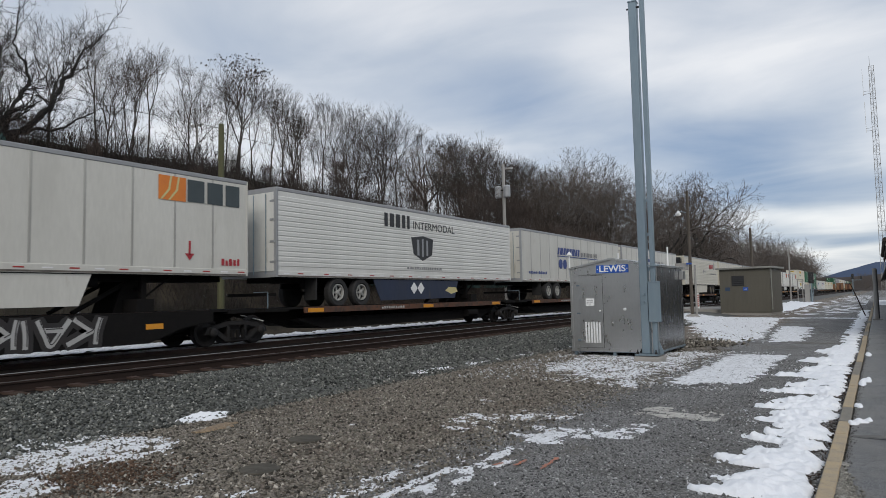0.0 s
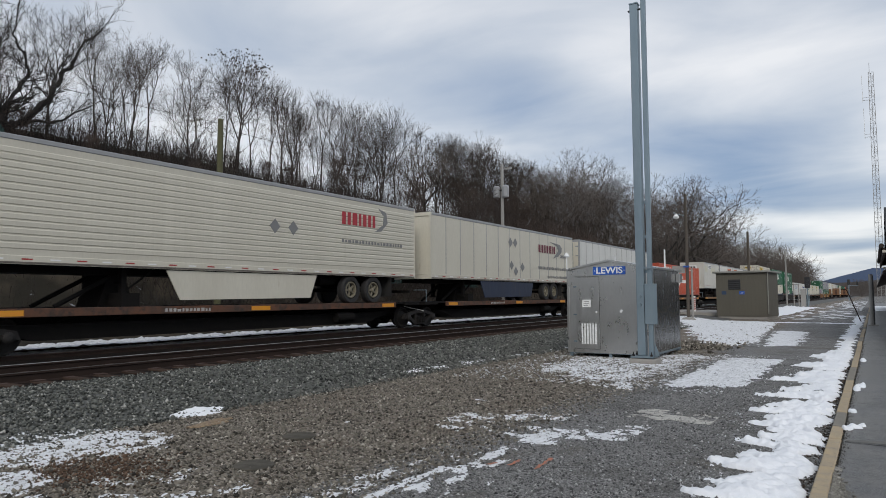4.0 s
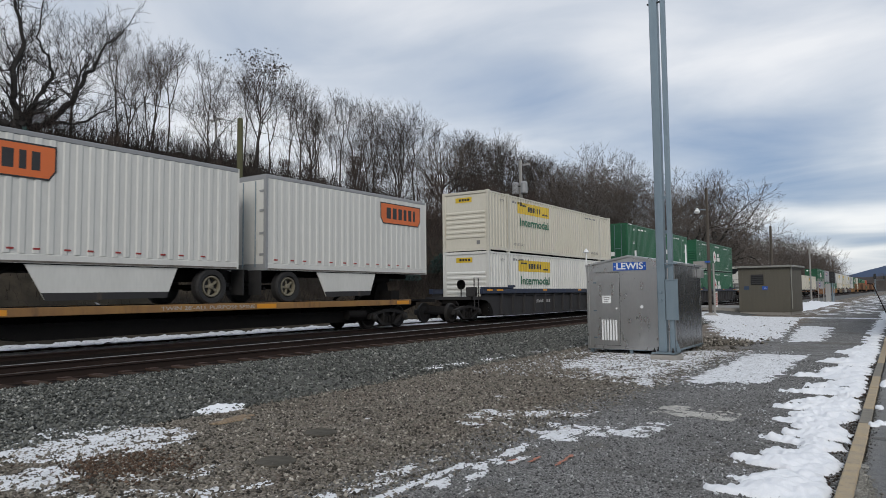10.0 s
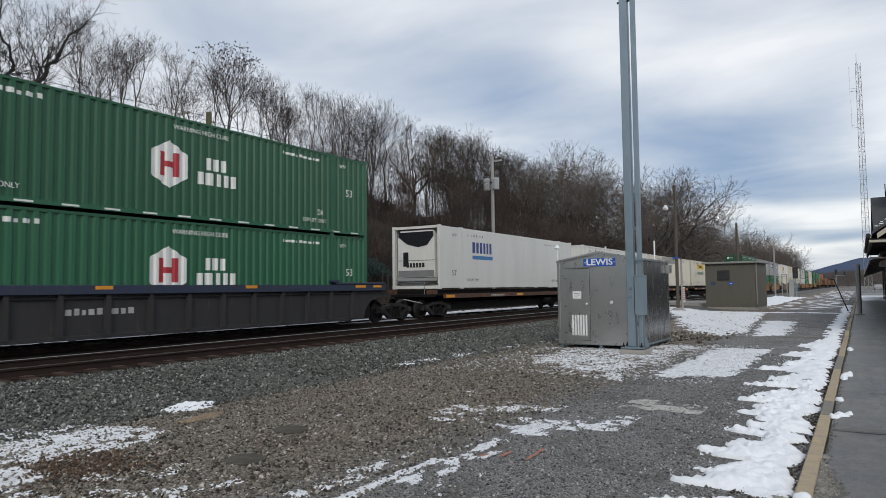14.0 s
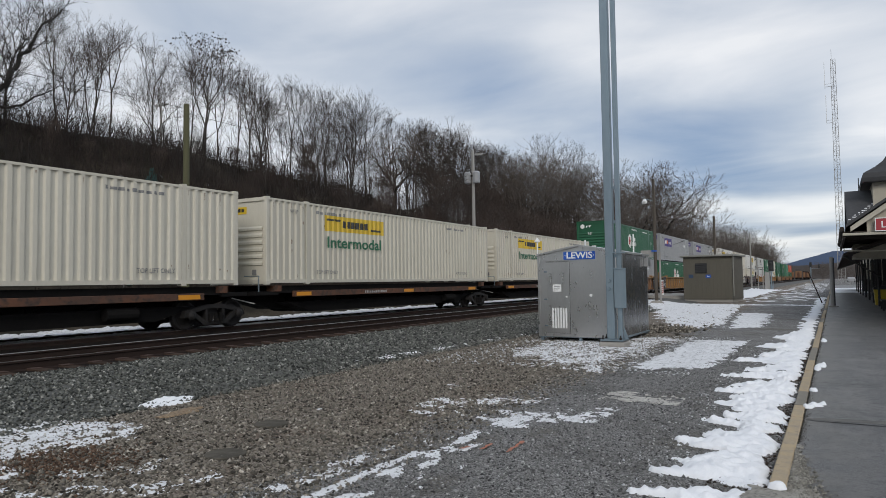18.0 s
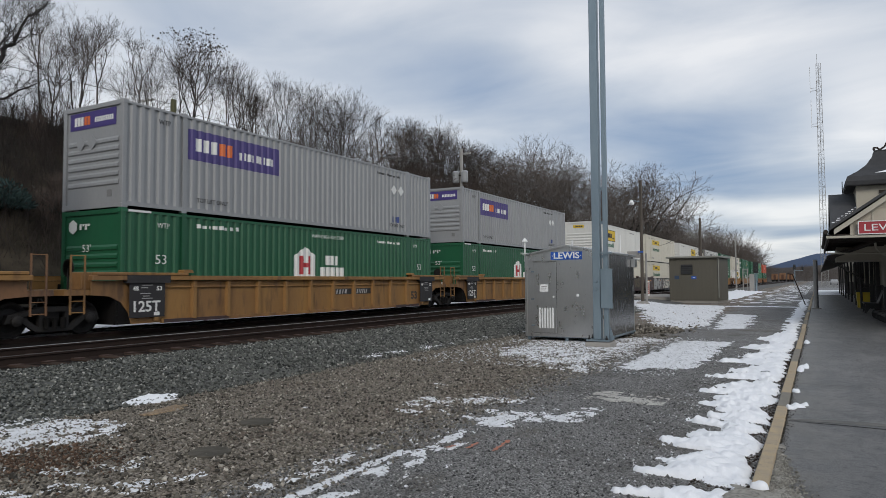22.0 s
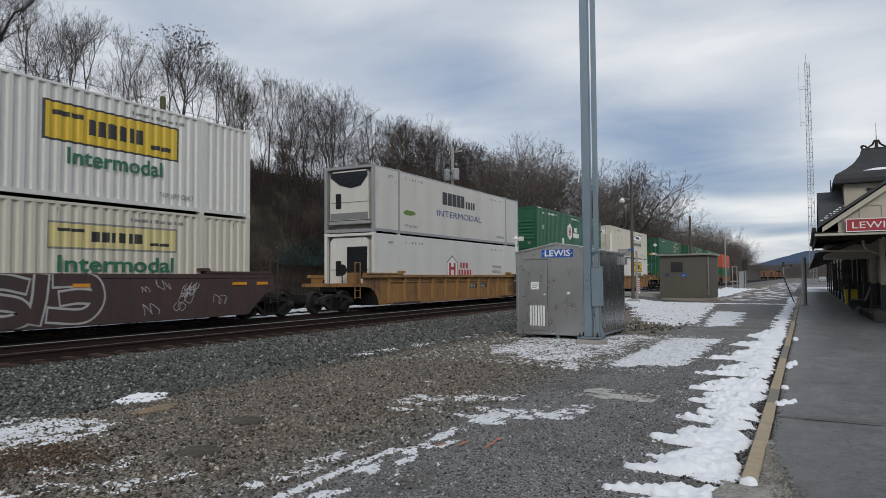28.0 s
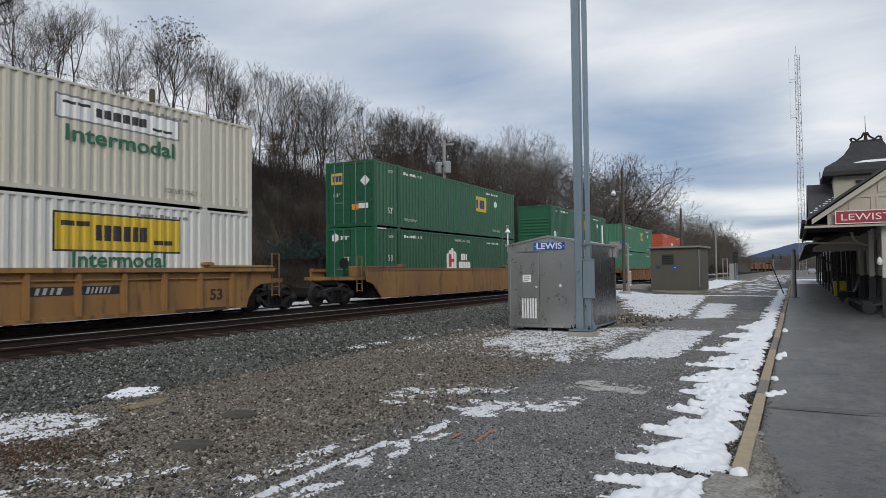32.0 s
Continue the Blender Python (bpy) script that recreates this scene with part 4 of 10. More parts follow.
STONES_BROWN = stone_mat("loose_brown_stones", (0.036, 0.032, 0.026), (0.375, 0.338, 0.28), (0.72, 0.66, 0.57))
STONES_ROAD = stone_mat("loose_road_chips", (0.045, 0.045, 0.045), (0.345, 0.345, 0.335), (0.70, 0.69, 0.67))


STONES_GRIT = stone_mat("dark_grit", (0.03, 0.028, 0.025), (0.14, 0.13, 0.115), (0.4, 0.38, 0.35))
STONES_LEAF = stone_mat("leaf_crumbs", (0.02, 0.015, 0.01), (0.07, 0.045, 0.03), (0.2, 0.13, 0.08))


def on_bed(rng, k):
    x = rng.uniform(-11.42, -8.0, k)
    y = np.where(rng.random(k) < 0.08, rng.uniform(-9, 1.5, k), 1 + 38 * rng.random(k) ** 1.7)
    z = np.array([bed_height(a) for a in x])
    return np.stack([x, y, z + rng.uniform(-0.004, 0.02, k)], -1)


def on_gravel(rng, k):
    x = rng.uniform(-8.4, -3.6, k) + rng.normal(0, 0.15, k)
    y = np.where(rng.random(k) < 0.12, rng.uniform(-9, 2, k), 1.5 + 19 * rng.random(k) ** 1.8)
    return np.stack([x, y, np.full(k, GROUND) + rng.uniform(-0.004, 0.01, k)], -1)


def on_road(rng, k):
    x = rng.uniform(-4.2, -0.5, k)
    y = np.where(rng.random(k) < 0.12, rng.uniform(-9, 3.5, k), 3 + 15 * rng.random(k) ** 1.7)
    return np.stack([x, y, np.full(k, GROUND) + rng.uniform(-0.003, 0.004, k)], -1)


scatter("ballast_stones", "angular blue-grey ballast stones on the shoulder", 60000, STONES_BLUE, on_bed, 0.022, 0.042, 3)
scatter("gravel_stones", "loose brown-grey gravel beside the tracks", 64000, STONES_BROWN, on_gravel, 0.014, 0.032, 4)
scatter("road_chips", "fine grey stone chips on the service road", 64000, STONES_ROAD, on_road, 0.008, 0.02, 5)


# ======== platform and kerb ========
part("platform", Shape().box(-0.345, 14, -6, 140, GROUND - 0.1, PLATFORM), ASPHALT, kind="structure", label="dark worn asphalt station platform with cracks")
for y, w, tilt in ((8.56, 0.013, 0.0), (11.65, 0.008, -0.17), (15.4, 0.006, 0.0), (21.0, 0.010, 0.0)):
    sh, n = Shape(), 90
    for i in range(n + 1):
        a = -0.33 + i * 0.1
        o = tilt * a + 0.06 * noise.noise((a * 1.5, y, 0)) + 0.025 * noise.noise((a * 7, y, 4))
        q = w * (0.7 + 0.9 * noise.noise((a * 4, y, 9)))
        sh.v += [(a, y + o - max(0.003, q), PLATFORM + 0.004), (a, y + o + max(0.003, q), PLATFORM + 0.004)]
    sh.f = [(2 * i, 2 * i + 2, 2 * i + 3, 2 * i + 1) for i in range(n)]
    part("platform_crack", sh, SOOT_SHADE, kind="structure", label="dark open joint across the asphalt")
sh, n = Shape(), 40
for i in range(n + 1):
    a = -0.32 + i * 0.03
    sh.v += [(a, 8.63 + 0.08 * a + 0.02 * noise.noise((a * 3, 1, 0)), PLATFORM + 0.003), (a, 8.72 + 0.08 * a + 0.09 * max(0, math.sin(i / n * 3.14)) + 0.04 * noise.noise((a * 9, 3, 0)), PLATFORM + 0.003)]
sh.f = [(2 * i, 2 * i + 2, 2 * i + 3, 2 * i + 1) for i in range(n)]
part("worn_patch", sh, PALEWEAR, kind="structure", label="pale worn patch beside the open joint")
kerb = thing("kerb", "worn yellow-painted timber kerb along the platform", "kerb", pose(0, 0, 0), kind="structure")
y, rnd = 5.72, random.Random(9)
for k in range(40):
    length = (2.93, 0.84, 1.15, 2.3, 1.7, 2.6)[k] if k < 6 else 2.4 if y < 40 else 6.0
    bare = k in (2, 5) or (k > 5 and rnd.random() < 0.25)
    ob = part("kerb_block", lambda: Shape().box(-0.0625, 0.0625, 0, length - (0.03 if k < 6 else 0.012), -0.16, 0.0, 0.012), KERBBARE if bare else KERB, kerb, key=("kerb", length, k < 6))
    ob.matrix_basis = pose(-0.432 + rnd.uniform(-0.008, 0.008), y, PLATFORM + 0.02 + rnd.uniform(-0.006, 0.004), 0, 0, rnd.uniform(-0.25, 0.25))
    y += length
    if y > 118:
        break


def broken_edge(x, y):
    """The crumbled strip where the kerb ends and along its inner side."""
    end = min((5.7 - y) * 3, (y - 3.0), (x + 0.62) * 3, (-0.02 - 0.12 * (y - 3) * 0.5 - x) * 3)
    side = min((y - 5.5) * 3, (7.2 - y) * 0.3, (x + 0.37) * 6, (-0.33 + 0.19 * max(0.0, 6.9 - y) / 1.4 - x) * 3)
    return max(end, side) + 0.12 * fbm(x, y, 4.0, 77)


snow_field("broken_concrete", "rough gravelly broken concrete where the kerb ends", -0.66, 0.1, 2.9, 7.3, 0.022, 0.028, broken_edge, ROUGHCONCRETE, base=PLATFORM, ragged=0.16)


def grit(rng, k):
    y = 5.6 + 20 * rng.random(k) ** 1.6
    x = -0.365 + np.abs(rng.normal(0, 0.035, k))
    return np.stack([x, y, np.full(k, PLATFORM + 0.002)], -1)


scatter("kerb_grit", "dark grit and crumbs washed against the kerb", 2200, STONES_GRIT, grit, 0.004, 0.011, 12)


def crumbs(rng, k):
    return np.stack([rng.uniform(-0.95, -0.51, k), 4.5 + 14 * rng.random(k), np.full(k, GROUND + 0.004)], -1)


def litter_spot(rng, k):
    return np.stack([-6.35 + rng.normal(0, 0.38, k), 3.75 + rng.normal(0, 0.3, k), np.full(k, GROUND + 0.012)], -1)


STONES_RED = stone_mat("reddish_leaf_litter", (0.055, 0.036, 0.026), (0.19, 0.12, 0.08), (0.32, 0.22, 0.16))
scatter("leaf_litter", "reddish brown leaf litter beside the snow patch", 1300, STONES_RED, litter_spot, 0.01, 0.026, 33)


def snow_bits(rng, k):
    y = 4.4 + 16 * rng.random(k) ** 1.4
    return np.stack([-1.35 + rng.normal(0, 0.22, k), y, np.full(k, GROUND + 0.008)], -1)


SNOWBITS = stone_mat("snow_crumbs", (0.7, 0.71, 0.73), (0.84, 0.85, 0.87), (0.88, 0.89, 0.9))
scatter("snow_crumbs", "small crumbs of snow fallen from the bank", 420, SNOWBITS, snow_bits, 0.006, 0.02, 23)


def snow_bits_far(rng, k):
    return np.stack([rng.uniform(-7.6, -2.2, k), 12 + 8 * rng.random(k), np.full(k, GROUND + 0.008)], -1)


scatter("snow_crumbs", "thin crumbs of snow round the cabinet", 2200, SNOWBITS, snow_bits_far, 0.012, 0.035, 24)


def clods(rng, k):
    y = 24 + 20 * rng.random(k)
    x = -3.7 - 0.074 * (y - 25.5) - np.abs(rng.normal(0, 0.16, k)) * (y - 18)
    return np.stack([x, y, np.full(k, GROUND + 0.03)], -1)


def heap(rng, k):
    return np.stack([-5.0 + rng.normal(0, 0.55, k), 22.3 + rng.normal(0, 0.7, k), GROUND + np.abs(rng.normal(0, 0.05, k))], -1)


def concrete_bits(rng, k):
    y = 5.0 + 2.0 * rng.random(k) ** 1.2
    return np.stack([-0.36 + np.abs(rng.normal(0, 0.09, k)) * np.clip(7.1 - y, 0.1, 1.6), y, np.full(k, PLATFORM + 0.012)], -1)


scatter("soil_clods", "dark clods and stones lying in the snow before the hut", 240, STONES_BROWN, clods, 0.02, 0.06, 41)
scatter("soil_clods", "stony brown spoil behind the cabinet", 1600, STONES_BROWN, heap, 0.03, 0.07, 42)
STONES_PALE = stone_mat("concrete_crumbs", (0.2, 0.19, 0.165), (0.40, 0.38, 0.33), (0.55, 0.52, 0.46))
scatter("concrete_crumbs", "pale concrete crumbs along the broken kerb", 2600, STONES_PALE, concrete_bits, 0.005, 0.016, 43)
scatter("leaf_bits", "brown leaf bits and soil at the foot of the kerb", 5000, STONES_LEAF, crumbs, 0.008, 0.022, 13)


# ======== the metal cabinet and the steel mast before it ========
def build_cabinet():
    c = thing("equipment_cabinet", "ridged-roof aluminium signal cabinet on short legs beside the tracks", "cabinet", pose(-5.945, 17.55, -0.30))
    w, d, h, p = 1.145, 2.85, 2.26, 2.46
    gable = [(-w, 0.0), (w, 0.0), (w, h), (0, p - 0.02), (-w, h)]
    part("front_wall", Shape().prism(gable, 0, 0.05), ALUM, c)
    part("back_wall", Shape().prism(gable, d - 0.05, d), ALUM, c)
    n = 9
    fold = [(w - 0.05, 0.05)]
    for i in range(n):
        a, b = 0.05 + (d - 0.1) * i / n, 0.05 + (d - 0.1) * (i + 1) / n
        q = w - (0.0 if i % 2 else 0.003)
        fold += [(q, a + 0.006), (q, b - 0.006)]
    fold += [(w - 0.05, d - 0.05)]
    part("side_wall", Shape().prism(fold, 0.02, h - 0.02, "xy"), ALUMSHADE, c, "ribbed aluminium side, shade put into its darker metal")
    part("side_wall", Shape().box(-w, -w + 0.05, 0.05, d - 0.05, 0.02, h - 0.02), ALUM, c)
    for s in (-1, 1):
        part("roof_panel", Shape().prism([(s * (w + 0.05), h - 0.05), (s * (w + 0.05), h + 0.0), (0, p + 0.03), (0, p - 0.02)], -0.06, d + 0.06), ALUM, c)
    part("base_frame", Shape().box(-w - 0.015, w + 0.015, -0.015, d + 0.015, -0.015, 0.03), GALV, c)
    part("sill_flashing", Shape().box(-w - 0.02, w + 0.02, -0.03, -0.0151, 0.0, 0.085), ALUM, c)
    for x in (-w + 0.06, 0.0, w - 0.06):
        for y in (0.06, d - 0.06):
            part("leg", lambda: Shape().box(-0.04, 0.04, -0.04, 0.04, -0.13, -0.0151), GALV, c, key="cableg").matrix_basis = pose(x, y, 0)
    for x in (-w - 0.004, w + 0.004):
        part("corner_trim", Shape().box(x - 0.03, x + 0.03, -0.02, 0.03, 0.0, h), ALUM, c)
    door = part("door", Shape().box(-0.92, -0.27, -0.028, -0.003, 0.1, 2.03, 0.004), ALUM, c, "flush aluminium door with louvre")
    part("door_gap", Shape().box(-0.927, -0.263, -0.0029, 0.001, 0.093, 2.037), SOOT_SHADE, c)
    for z in (0.28, 1.0, 1.75):
        part("hinge", Shape().box(-0.99, -0.9, -0.045, -0.026, z, z + 0.035), GALV, door, "bright hinge strap")
    part("door_knob", Shape().lathe([(0.02, -0.05), (0.028, -0.035), (0.02, -0.02), (0.015, 0)], (-0.34, -0.03, 1.08), 12, "y"), SIGNWHITE, door, "round bright knob")
    part("drip_strip", Shape().box(-0.97, -0.25, -0.06, -0.005, 2.06, 2.085), ALUM, c)
    part("notice", Shape().box(-0.74, -0.5, -0.034, -0.0285, 1.22, 1.42), SIGNWHITE, door, "small white notice")
    for k in range(3):
        part("notice_line", Shape().box(-0.7, -0.54 - 0.04 * (k == 2), -0.037, -0.0345, 1.36 - 0.05 * k, 1.375 - 0.05 * k), INKGREY, door)
    for k in range(6):
        x = -0.77 + k * 0.076
        part("louvre_slat", Shape().box(x, x + 0.042, -0.036, -0.0285, 0.23, 0.78), SIGNWHITE, door, "pale louvre slat")
    plate = part("name_plate", Shape().box(-0.42, 0.46, -0.02, -0.001, 2.085, 2.30), BLUESIGN, c, "blue enamel name plate")
    words("LEWIS", 0.165, 0.72, SIGNWHITE, plate, Matrix.Translation((-0.33, -0.023, 2.12)) @ FRONT, bold=0.03)
    for x in (-0.385, 0.415):
        part("plate_stud", Shape().box(x, x + 0.025, -0.024, -0.0205, 2.18, 2.205), SIGNWHITE, plate)
    part("plug_cover", Shape().lathe([(0.04, -0.012), (0.042, 0)], (0.32, 0.0, 1.12), 14, "y"), SIGNWHITE, c, "pale round plug")
    v = part("vent_pipe", Shape().tube((-w - 0.06, 0.06, 2.06), (-w - 0.06, 0.06, 2.62), 0.022), SIGNWHITE, c, "white vent pipe with a cap")
    part("vent_elbow", Shape().tube((-w - 0.06, 0.06, 2.08), (-w + 0.06, 0.06, 2.0), 0.022), SIGNWHITE, v)
    part("vent_cap", Shape().lathe([(0.06, 0), (0.085, 0.015), (0.06, 0.06), (0.02, 0.11), (0.005, 0.125)], (-w - 0.06, 0.06, 2.6), 14), SIGNWHITE, v)
    part("roof_stub", Shape().tube((-0.1, 0.9, 2.4), (-0.1, 0.9, 2.66), 0.028), SIGNWHITE, c)
    part("rear_stub", Shape().tube((w - 0.25, 2.3, 2.2), (w - 0.25, 2.3, 2.85), 0.022), SIGNWHITE, c)
    part("meter_box", Shape().box(w + 0.003, w + 0.12, 2.45, 2.75, 1.9, 2.15, 0.01), ALUM, c)


build_cabinet()


def build_mast():
    m = thing("steel_mast", "tall galvanised double-channel steel mast bolted to a concrete footing", "mast", pose(-4.80, 16.62, GROUND))
    part("footing", Shape().box(-0.27, 0.36, -0.28, 0.28, -0.3, 0.12, 0.02), CONCRETE, m, "square concrete footing")
    part("base_plate", Shape().box(-0.26, 0.3, -0.2, 0.2, 0.141, 0.18), GALV, m)
    a = part("left_channel", Shape().box(-0.112, 0.082, -0.1, 0.1, 0.18, 8.98, 0.012), GALV, m, "broad lower mast section")
    part("channel_cap", Shape().box(-0.122, 0.092, -0.11, 0.11, 8.981, 9.01), GALV, a)
    part("right_channel", Shape().box(0.152, 0.262, -0.06, 0.06, 0.18, 13.2, 0.01), GALV, m, "slender taller mast section")
    for z in (1.2, 2.2, 3.05, 3.9):
        part("spacer", Shape().box(0.0821, 0.1519, 0.0, 0.03, z, z + 0.08), GALV, m)
    part("top_pin", Shape().tube((-0.17, -0.02, 8.84), (0.2, -0.02, 8.84), 0.025), TRUCKSTEEL, m)
    part("cover_plate", Shape().box(0.10, 0.39, -0.135, -0.085, 0.95, 1.9, 0.006), GALV, m, "bolted splice plate")
    for z in (1.9, 2.3):
        part("clamp", Shape().box(0.10, 0.40, -0.15, -0.11, z, z + 0.03), GALV, m)
    for z in (1.62, 1.42):
        part("bolt", Shape().lathe([(0.035, -0.04), (0.04, -0.02), (0.04, 0)], (-0.02, -0.1, z), 6, "y"), GALV, m)
    for x in (-0.2, 0.24):
        for y in (-0.15, 0.15):
            part("anchor_bolt", Shape().lathe([(0.035, 0), (0.035, 0.04), (0.015, 0.045), (0.015, 0.1)], (x, y, 0.18), 6), TRUCKSTEEL, m)
    part("foot_gusset", Shape().prism([(0.285, 0.18), (0.4, 0.18), (0.285, 0.5)], -0.01, 0.01), GALV, m)


build_mast()


# ======== the hut, poles, posts and signals beyond ========
def build_hut():
    h = thing("small_hut", "olive-brown board-sided hut with a shallow roof by the road", "hut", pose(-9.25, 50.0, -0.12, 0, 0, -6))
    w, d, z = 3.25, 3.2, 2.85
    part("foundation", Shape().box(0.03, w - 0.03, 0.03, d - 0.03, -0.4, -0.12), CONCRETE, h, "grey concrete base")
    sh = Shape().box(0, w, 0.0, d, -0.12, z)
    part("wall", sh, HUTWALL, h)
    n = 13
    for i in range(n + 1):
        x = i * w / n
        part("batten", lambda: Shape().box(-0.02, 0.02, -0.016, -0.0005, -0.12, z), HUTWALL, h, key="batten").matrix_basis = pose(min(max(x, 0.02), w - 0.02), 0, 0)
    part("roof", Shape().box(-0.18, w + 0.18, -0.22, d + 0.2, z, z + 0.13, 0.02), HUTROOF, h, "pale roof slab with a gutter edge")
    part("downpipe", Shape().tube((w + 0.06, 0.1, 0.1), (w + 0.06, 0.1, z), 0.04), HUTROOF, h)
    win = part("vent_frame", Shape().box(0.82, 1.62, -0.05, -0.017, 1.72, 2.4), BLACKIRON, h, "dark louvred vent")
    for k in range(5):
        part("vent_slat", Shape().prism([(-0.085, 1.76 + k * 0.13), (-0.05, 1.82 + k * 0.13), (-0.05, 1.83 + k * 0.13), (-0.085, 1.77 + k * 0.13)], 0.84, 1.60, "yz"), BLACKIRON, win)
    part("blue_notice", Shape().box(0.36, 0.68, -0.022, -0.017, 1.38, 1.62), mat_dark_blue, h, "small dark blue plate")
    part("blue_sign", Shape().box(1.52, 1.86, -0.024, -0.017, 1.38, 1.6), BLUESIGN, h, "small bright blue plate")
    part("sign_lines", Shape().box(1.62, 1.78, -0.027, -0.0245, 1.46, 1.5), SIGNWHITE, h)


mat_dark_blue = mat("dark_blue_plate", (0.03, 0.06, 0.12), 0.5, second=(0.025, 0.05, 0.1), scale=3.0)
build_hut()


def pole(name, label, x, y, z0, z1, r0, r1, material, category="pole"):
    t = thing(name, label, category, pose(x, y, z0), group="line-side poles")
    part("shaft", Shape().tube((0, 0, -0.3), (0, 0, z1 - z0), r0, r1, 10), material, t)
    return t


def lamp_arm(t, z, reach):
    a = part("arm", Shape().tube((0, 0, z), (reach, -0.1, z + 0.12), 0.025, 0.02), GALV, t)
    part("lamp_head", Shape().lathe([(0.05, 0.2), (0.08, 0.18), (0.1, 0.09), (0.17, 0.04), (0.16, -0.05), (0.11, -0.11), (0.03, -0.13)], (reach, -0.1, z - 0.05), 16), LAMPWHITE, a, "milky lamp globe")


p = pole("lamp_pole", "dark wooden pole with a globe lamp and a small sign", -9.6, 43.0, GROUND, 7.5, 0.11, 0.085, WOODPOLE, "lamp post")
lamp_arm(p, 6.55, -0.55)
part("conduit", Shape().tube((0.26, 0, 0), (0.26, 0, 3.3), 0.07, 0.06, 10), GREYPOLE, p, "pale upright pipe beside the pole")
part("small_sign", Shape().box(-0.9, -0.12, -0.03, 0.0, 3.0, 3.45), GREYPOLE, p, "small grey sign board")
part("sign_bracket", Shape().box(-0.2, 0.12, -0.16, -0.1, 3.35, 3.45), BLUESIGN, p)
part("rock_base", Shape().lathe([(0.55, 0), (0.5, 0.15), (0.3, 0.3), (0.1, 0.34)], (0, 0, -0.02), 9), CONCRETE, p, "stones heaped round the foot")
p = pole("lamp_pole", "dark wooden pole with a slack wire", -10.1, 71.0, GROUND, 7.35, 0.15, 0.11, WOODPOLE, "lamp post")
p = pole("lamp_pole", "slim wooden pole with a lamp arm", -9.9, 102.0, -0.25, 7.3, 0.12, 0.09, GREYPOLE, "lamp post")
a = part("arm", Shape().tube((0, 0, 7.2), (-0.9, -0.1, 7.32), 0.03, 0.025), GREYPOLE, p)
part("lamp_head", Shape().prism([(-1.35, 7.25), (-0.85, 7.28), (-0.85, 7.4), (-1.2, 7.38)], -0.2, 0.02), GREYPOLE, a, "flat grey lamp head")
for x, y in ((-11.1, 51.5),):
    t = thing("marker_board", "faded pink and white marker board beside the crossing", "marker", pose(x, y, -0.012), group="marker boards")
    part("board", Shape().box(-0.13, 0.13, -0.02, 0.02, 0.05, 1.16), SIGNWHITE, t)
    part("foot", Shape().box(-0.08, 0.08, -0.08, 0.08, 0.0, 0.049), CONCRETE, t)
    for k in range(6):
        z = 0.12 + k * (1.16 - 0.25) / 6
        part("red_band", Shape().prism([(-0.129, z), (0.129, z + 0.09), (0.129, z + 0.2), (-0.129, z + 0.11)], -0.024, -0.0205), FADEDRED, t)
part("crossing_deck", Shape().box(-14.6, -9.3, 50.9, 60.0, -0.4, -0.012), CONCRETE, kind="structure", label="grey concrete crossing slab at the tracks")

p = pole("platform_post", "grey square steel post standing on the platform edge", -0.1, 41.0, PLATFORM, 2.25, 0.1, 0.1, GREYPOLE, "post")
part("post_flange", Shape().box(0.06, 0.12, -0.1, 0.1, 0, 2.55), BLACKIRON, p)
part("post_base", Shape().box(-0.2, 0.25, -0.2, 0.2, -0.02, 0.05), CONCRETE, p)
t = thing("leaning_pipe", "rusty leaning pipe in the gravel beside the kerb", "pipe", pose(-0.95, 48, GROUND))
part("pipe", Shape().tube((0.25, 0, 0), (-0.45, 0.3, 1.95), 0.032, 0.028), RAILRUST, t)
part("bent_end", Shape().tube((-0.45, 0.3, 1.95), (-0.75, 0.3, 1.98), 0.03), RAILRUST, t)
t = thing("white_frame", "white twin-post frame by the track", "frame", pose(-9.0, 105, -0.4))
for x in (-0.3, 0.3):
    part("upright", Shape().box(x - 0.06, x + 0.06, -0.06, 0.06, 0, 3.0), GREYPOLE, t)
part("cross_bar", Shape().box(-0.4, 0.4, -0.06, 0.06, 3.0, 3.1), GREYPOLE, t)


def signal(x, y, z, h, label):
    t = thing("rail_signal", label, "signal", pose(x, y, z), group="signals")
    part("mast", Shape().tube((0, 0, 0), (0, 0, h), 0.09, 0.08), GALV, t)
    hd = part("signal_head", Shape().box(-0.3, 0.3, -0.1, 0.1, h - 0.9, h + 0.5, 0.03), BLACKIRON, t, "black lamp head")
    for k in (-0.55, 0.0):
        part("hood", Shape().tube((0, -0.3, h + 0.1 + k), (0, -0.1, h + 0.1 + k), 0.13, 0.15, 10), BLACKIRON, hd)
    part("ladder", Shape().box(-0.2, -0.16, 0.1, 0.14, 0, h).box(0.16, 0.2, 0.1, 0.14, 0, h), GALV, t)
    return t


t = signal(-6.9, 95.0, -0.4, 3.3, "line-side signal on a pale mast beside a cabinet")
part("relay_case", Shape().box(-0.75, -0.2, -0.3, 0.3, 0, 2.3, 0.02), GREYPOLE, t, "grey relay case")
t = signal(-5.5, 210.0, -0.4, 5.1, "far signal mast with black heads and a ladder")
part("bracket_arm", Shape().box(0.05, 2.1, -0.05, 0.05, 3.9, 4.0), GALV, t)
part("side_head", Shape().box(1.75, 2.2, -0.1, 0.1, 4.01, 5.0, 0.03), BLACKIRON, t, "second black lamp head")
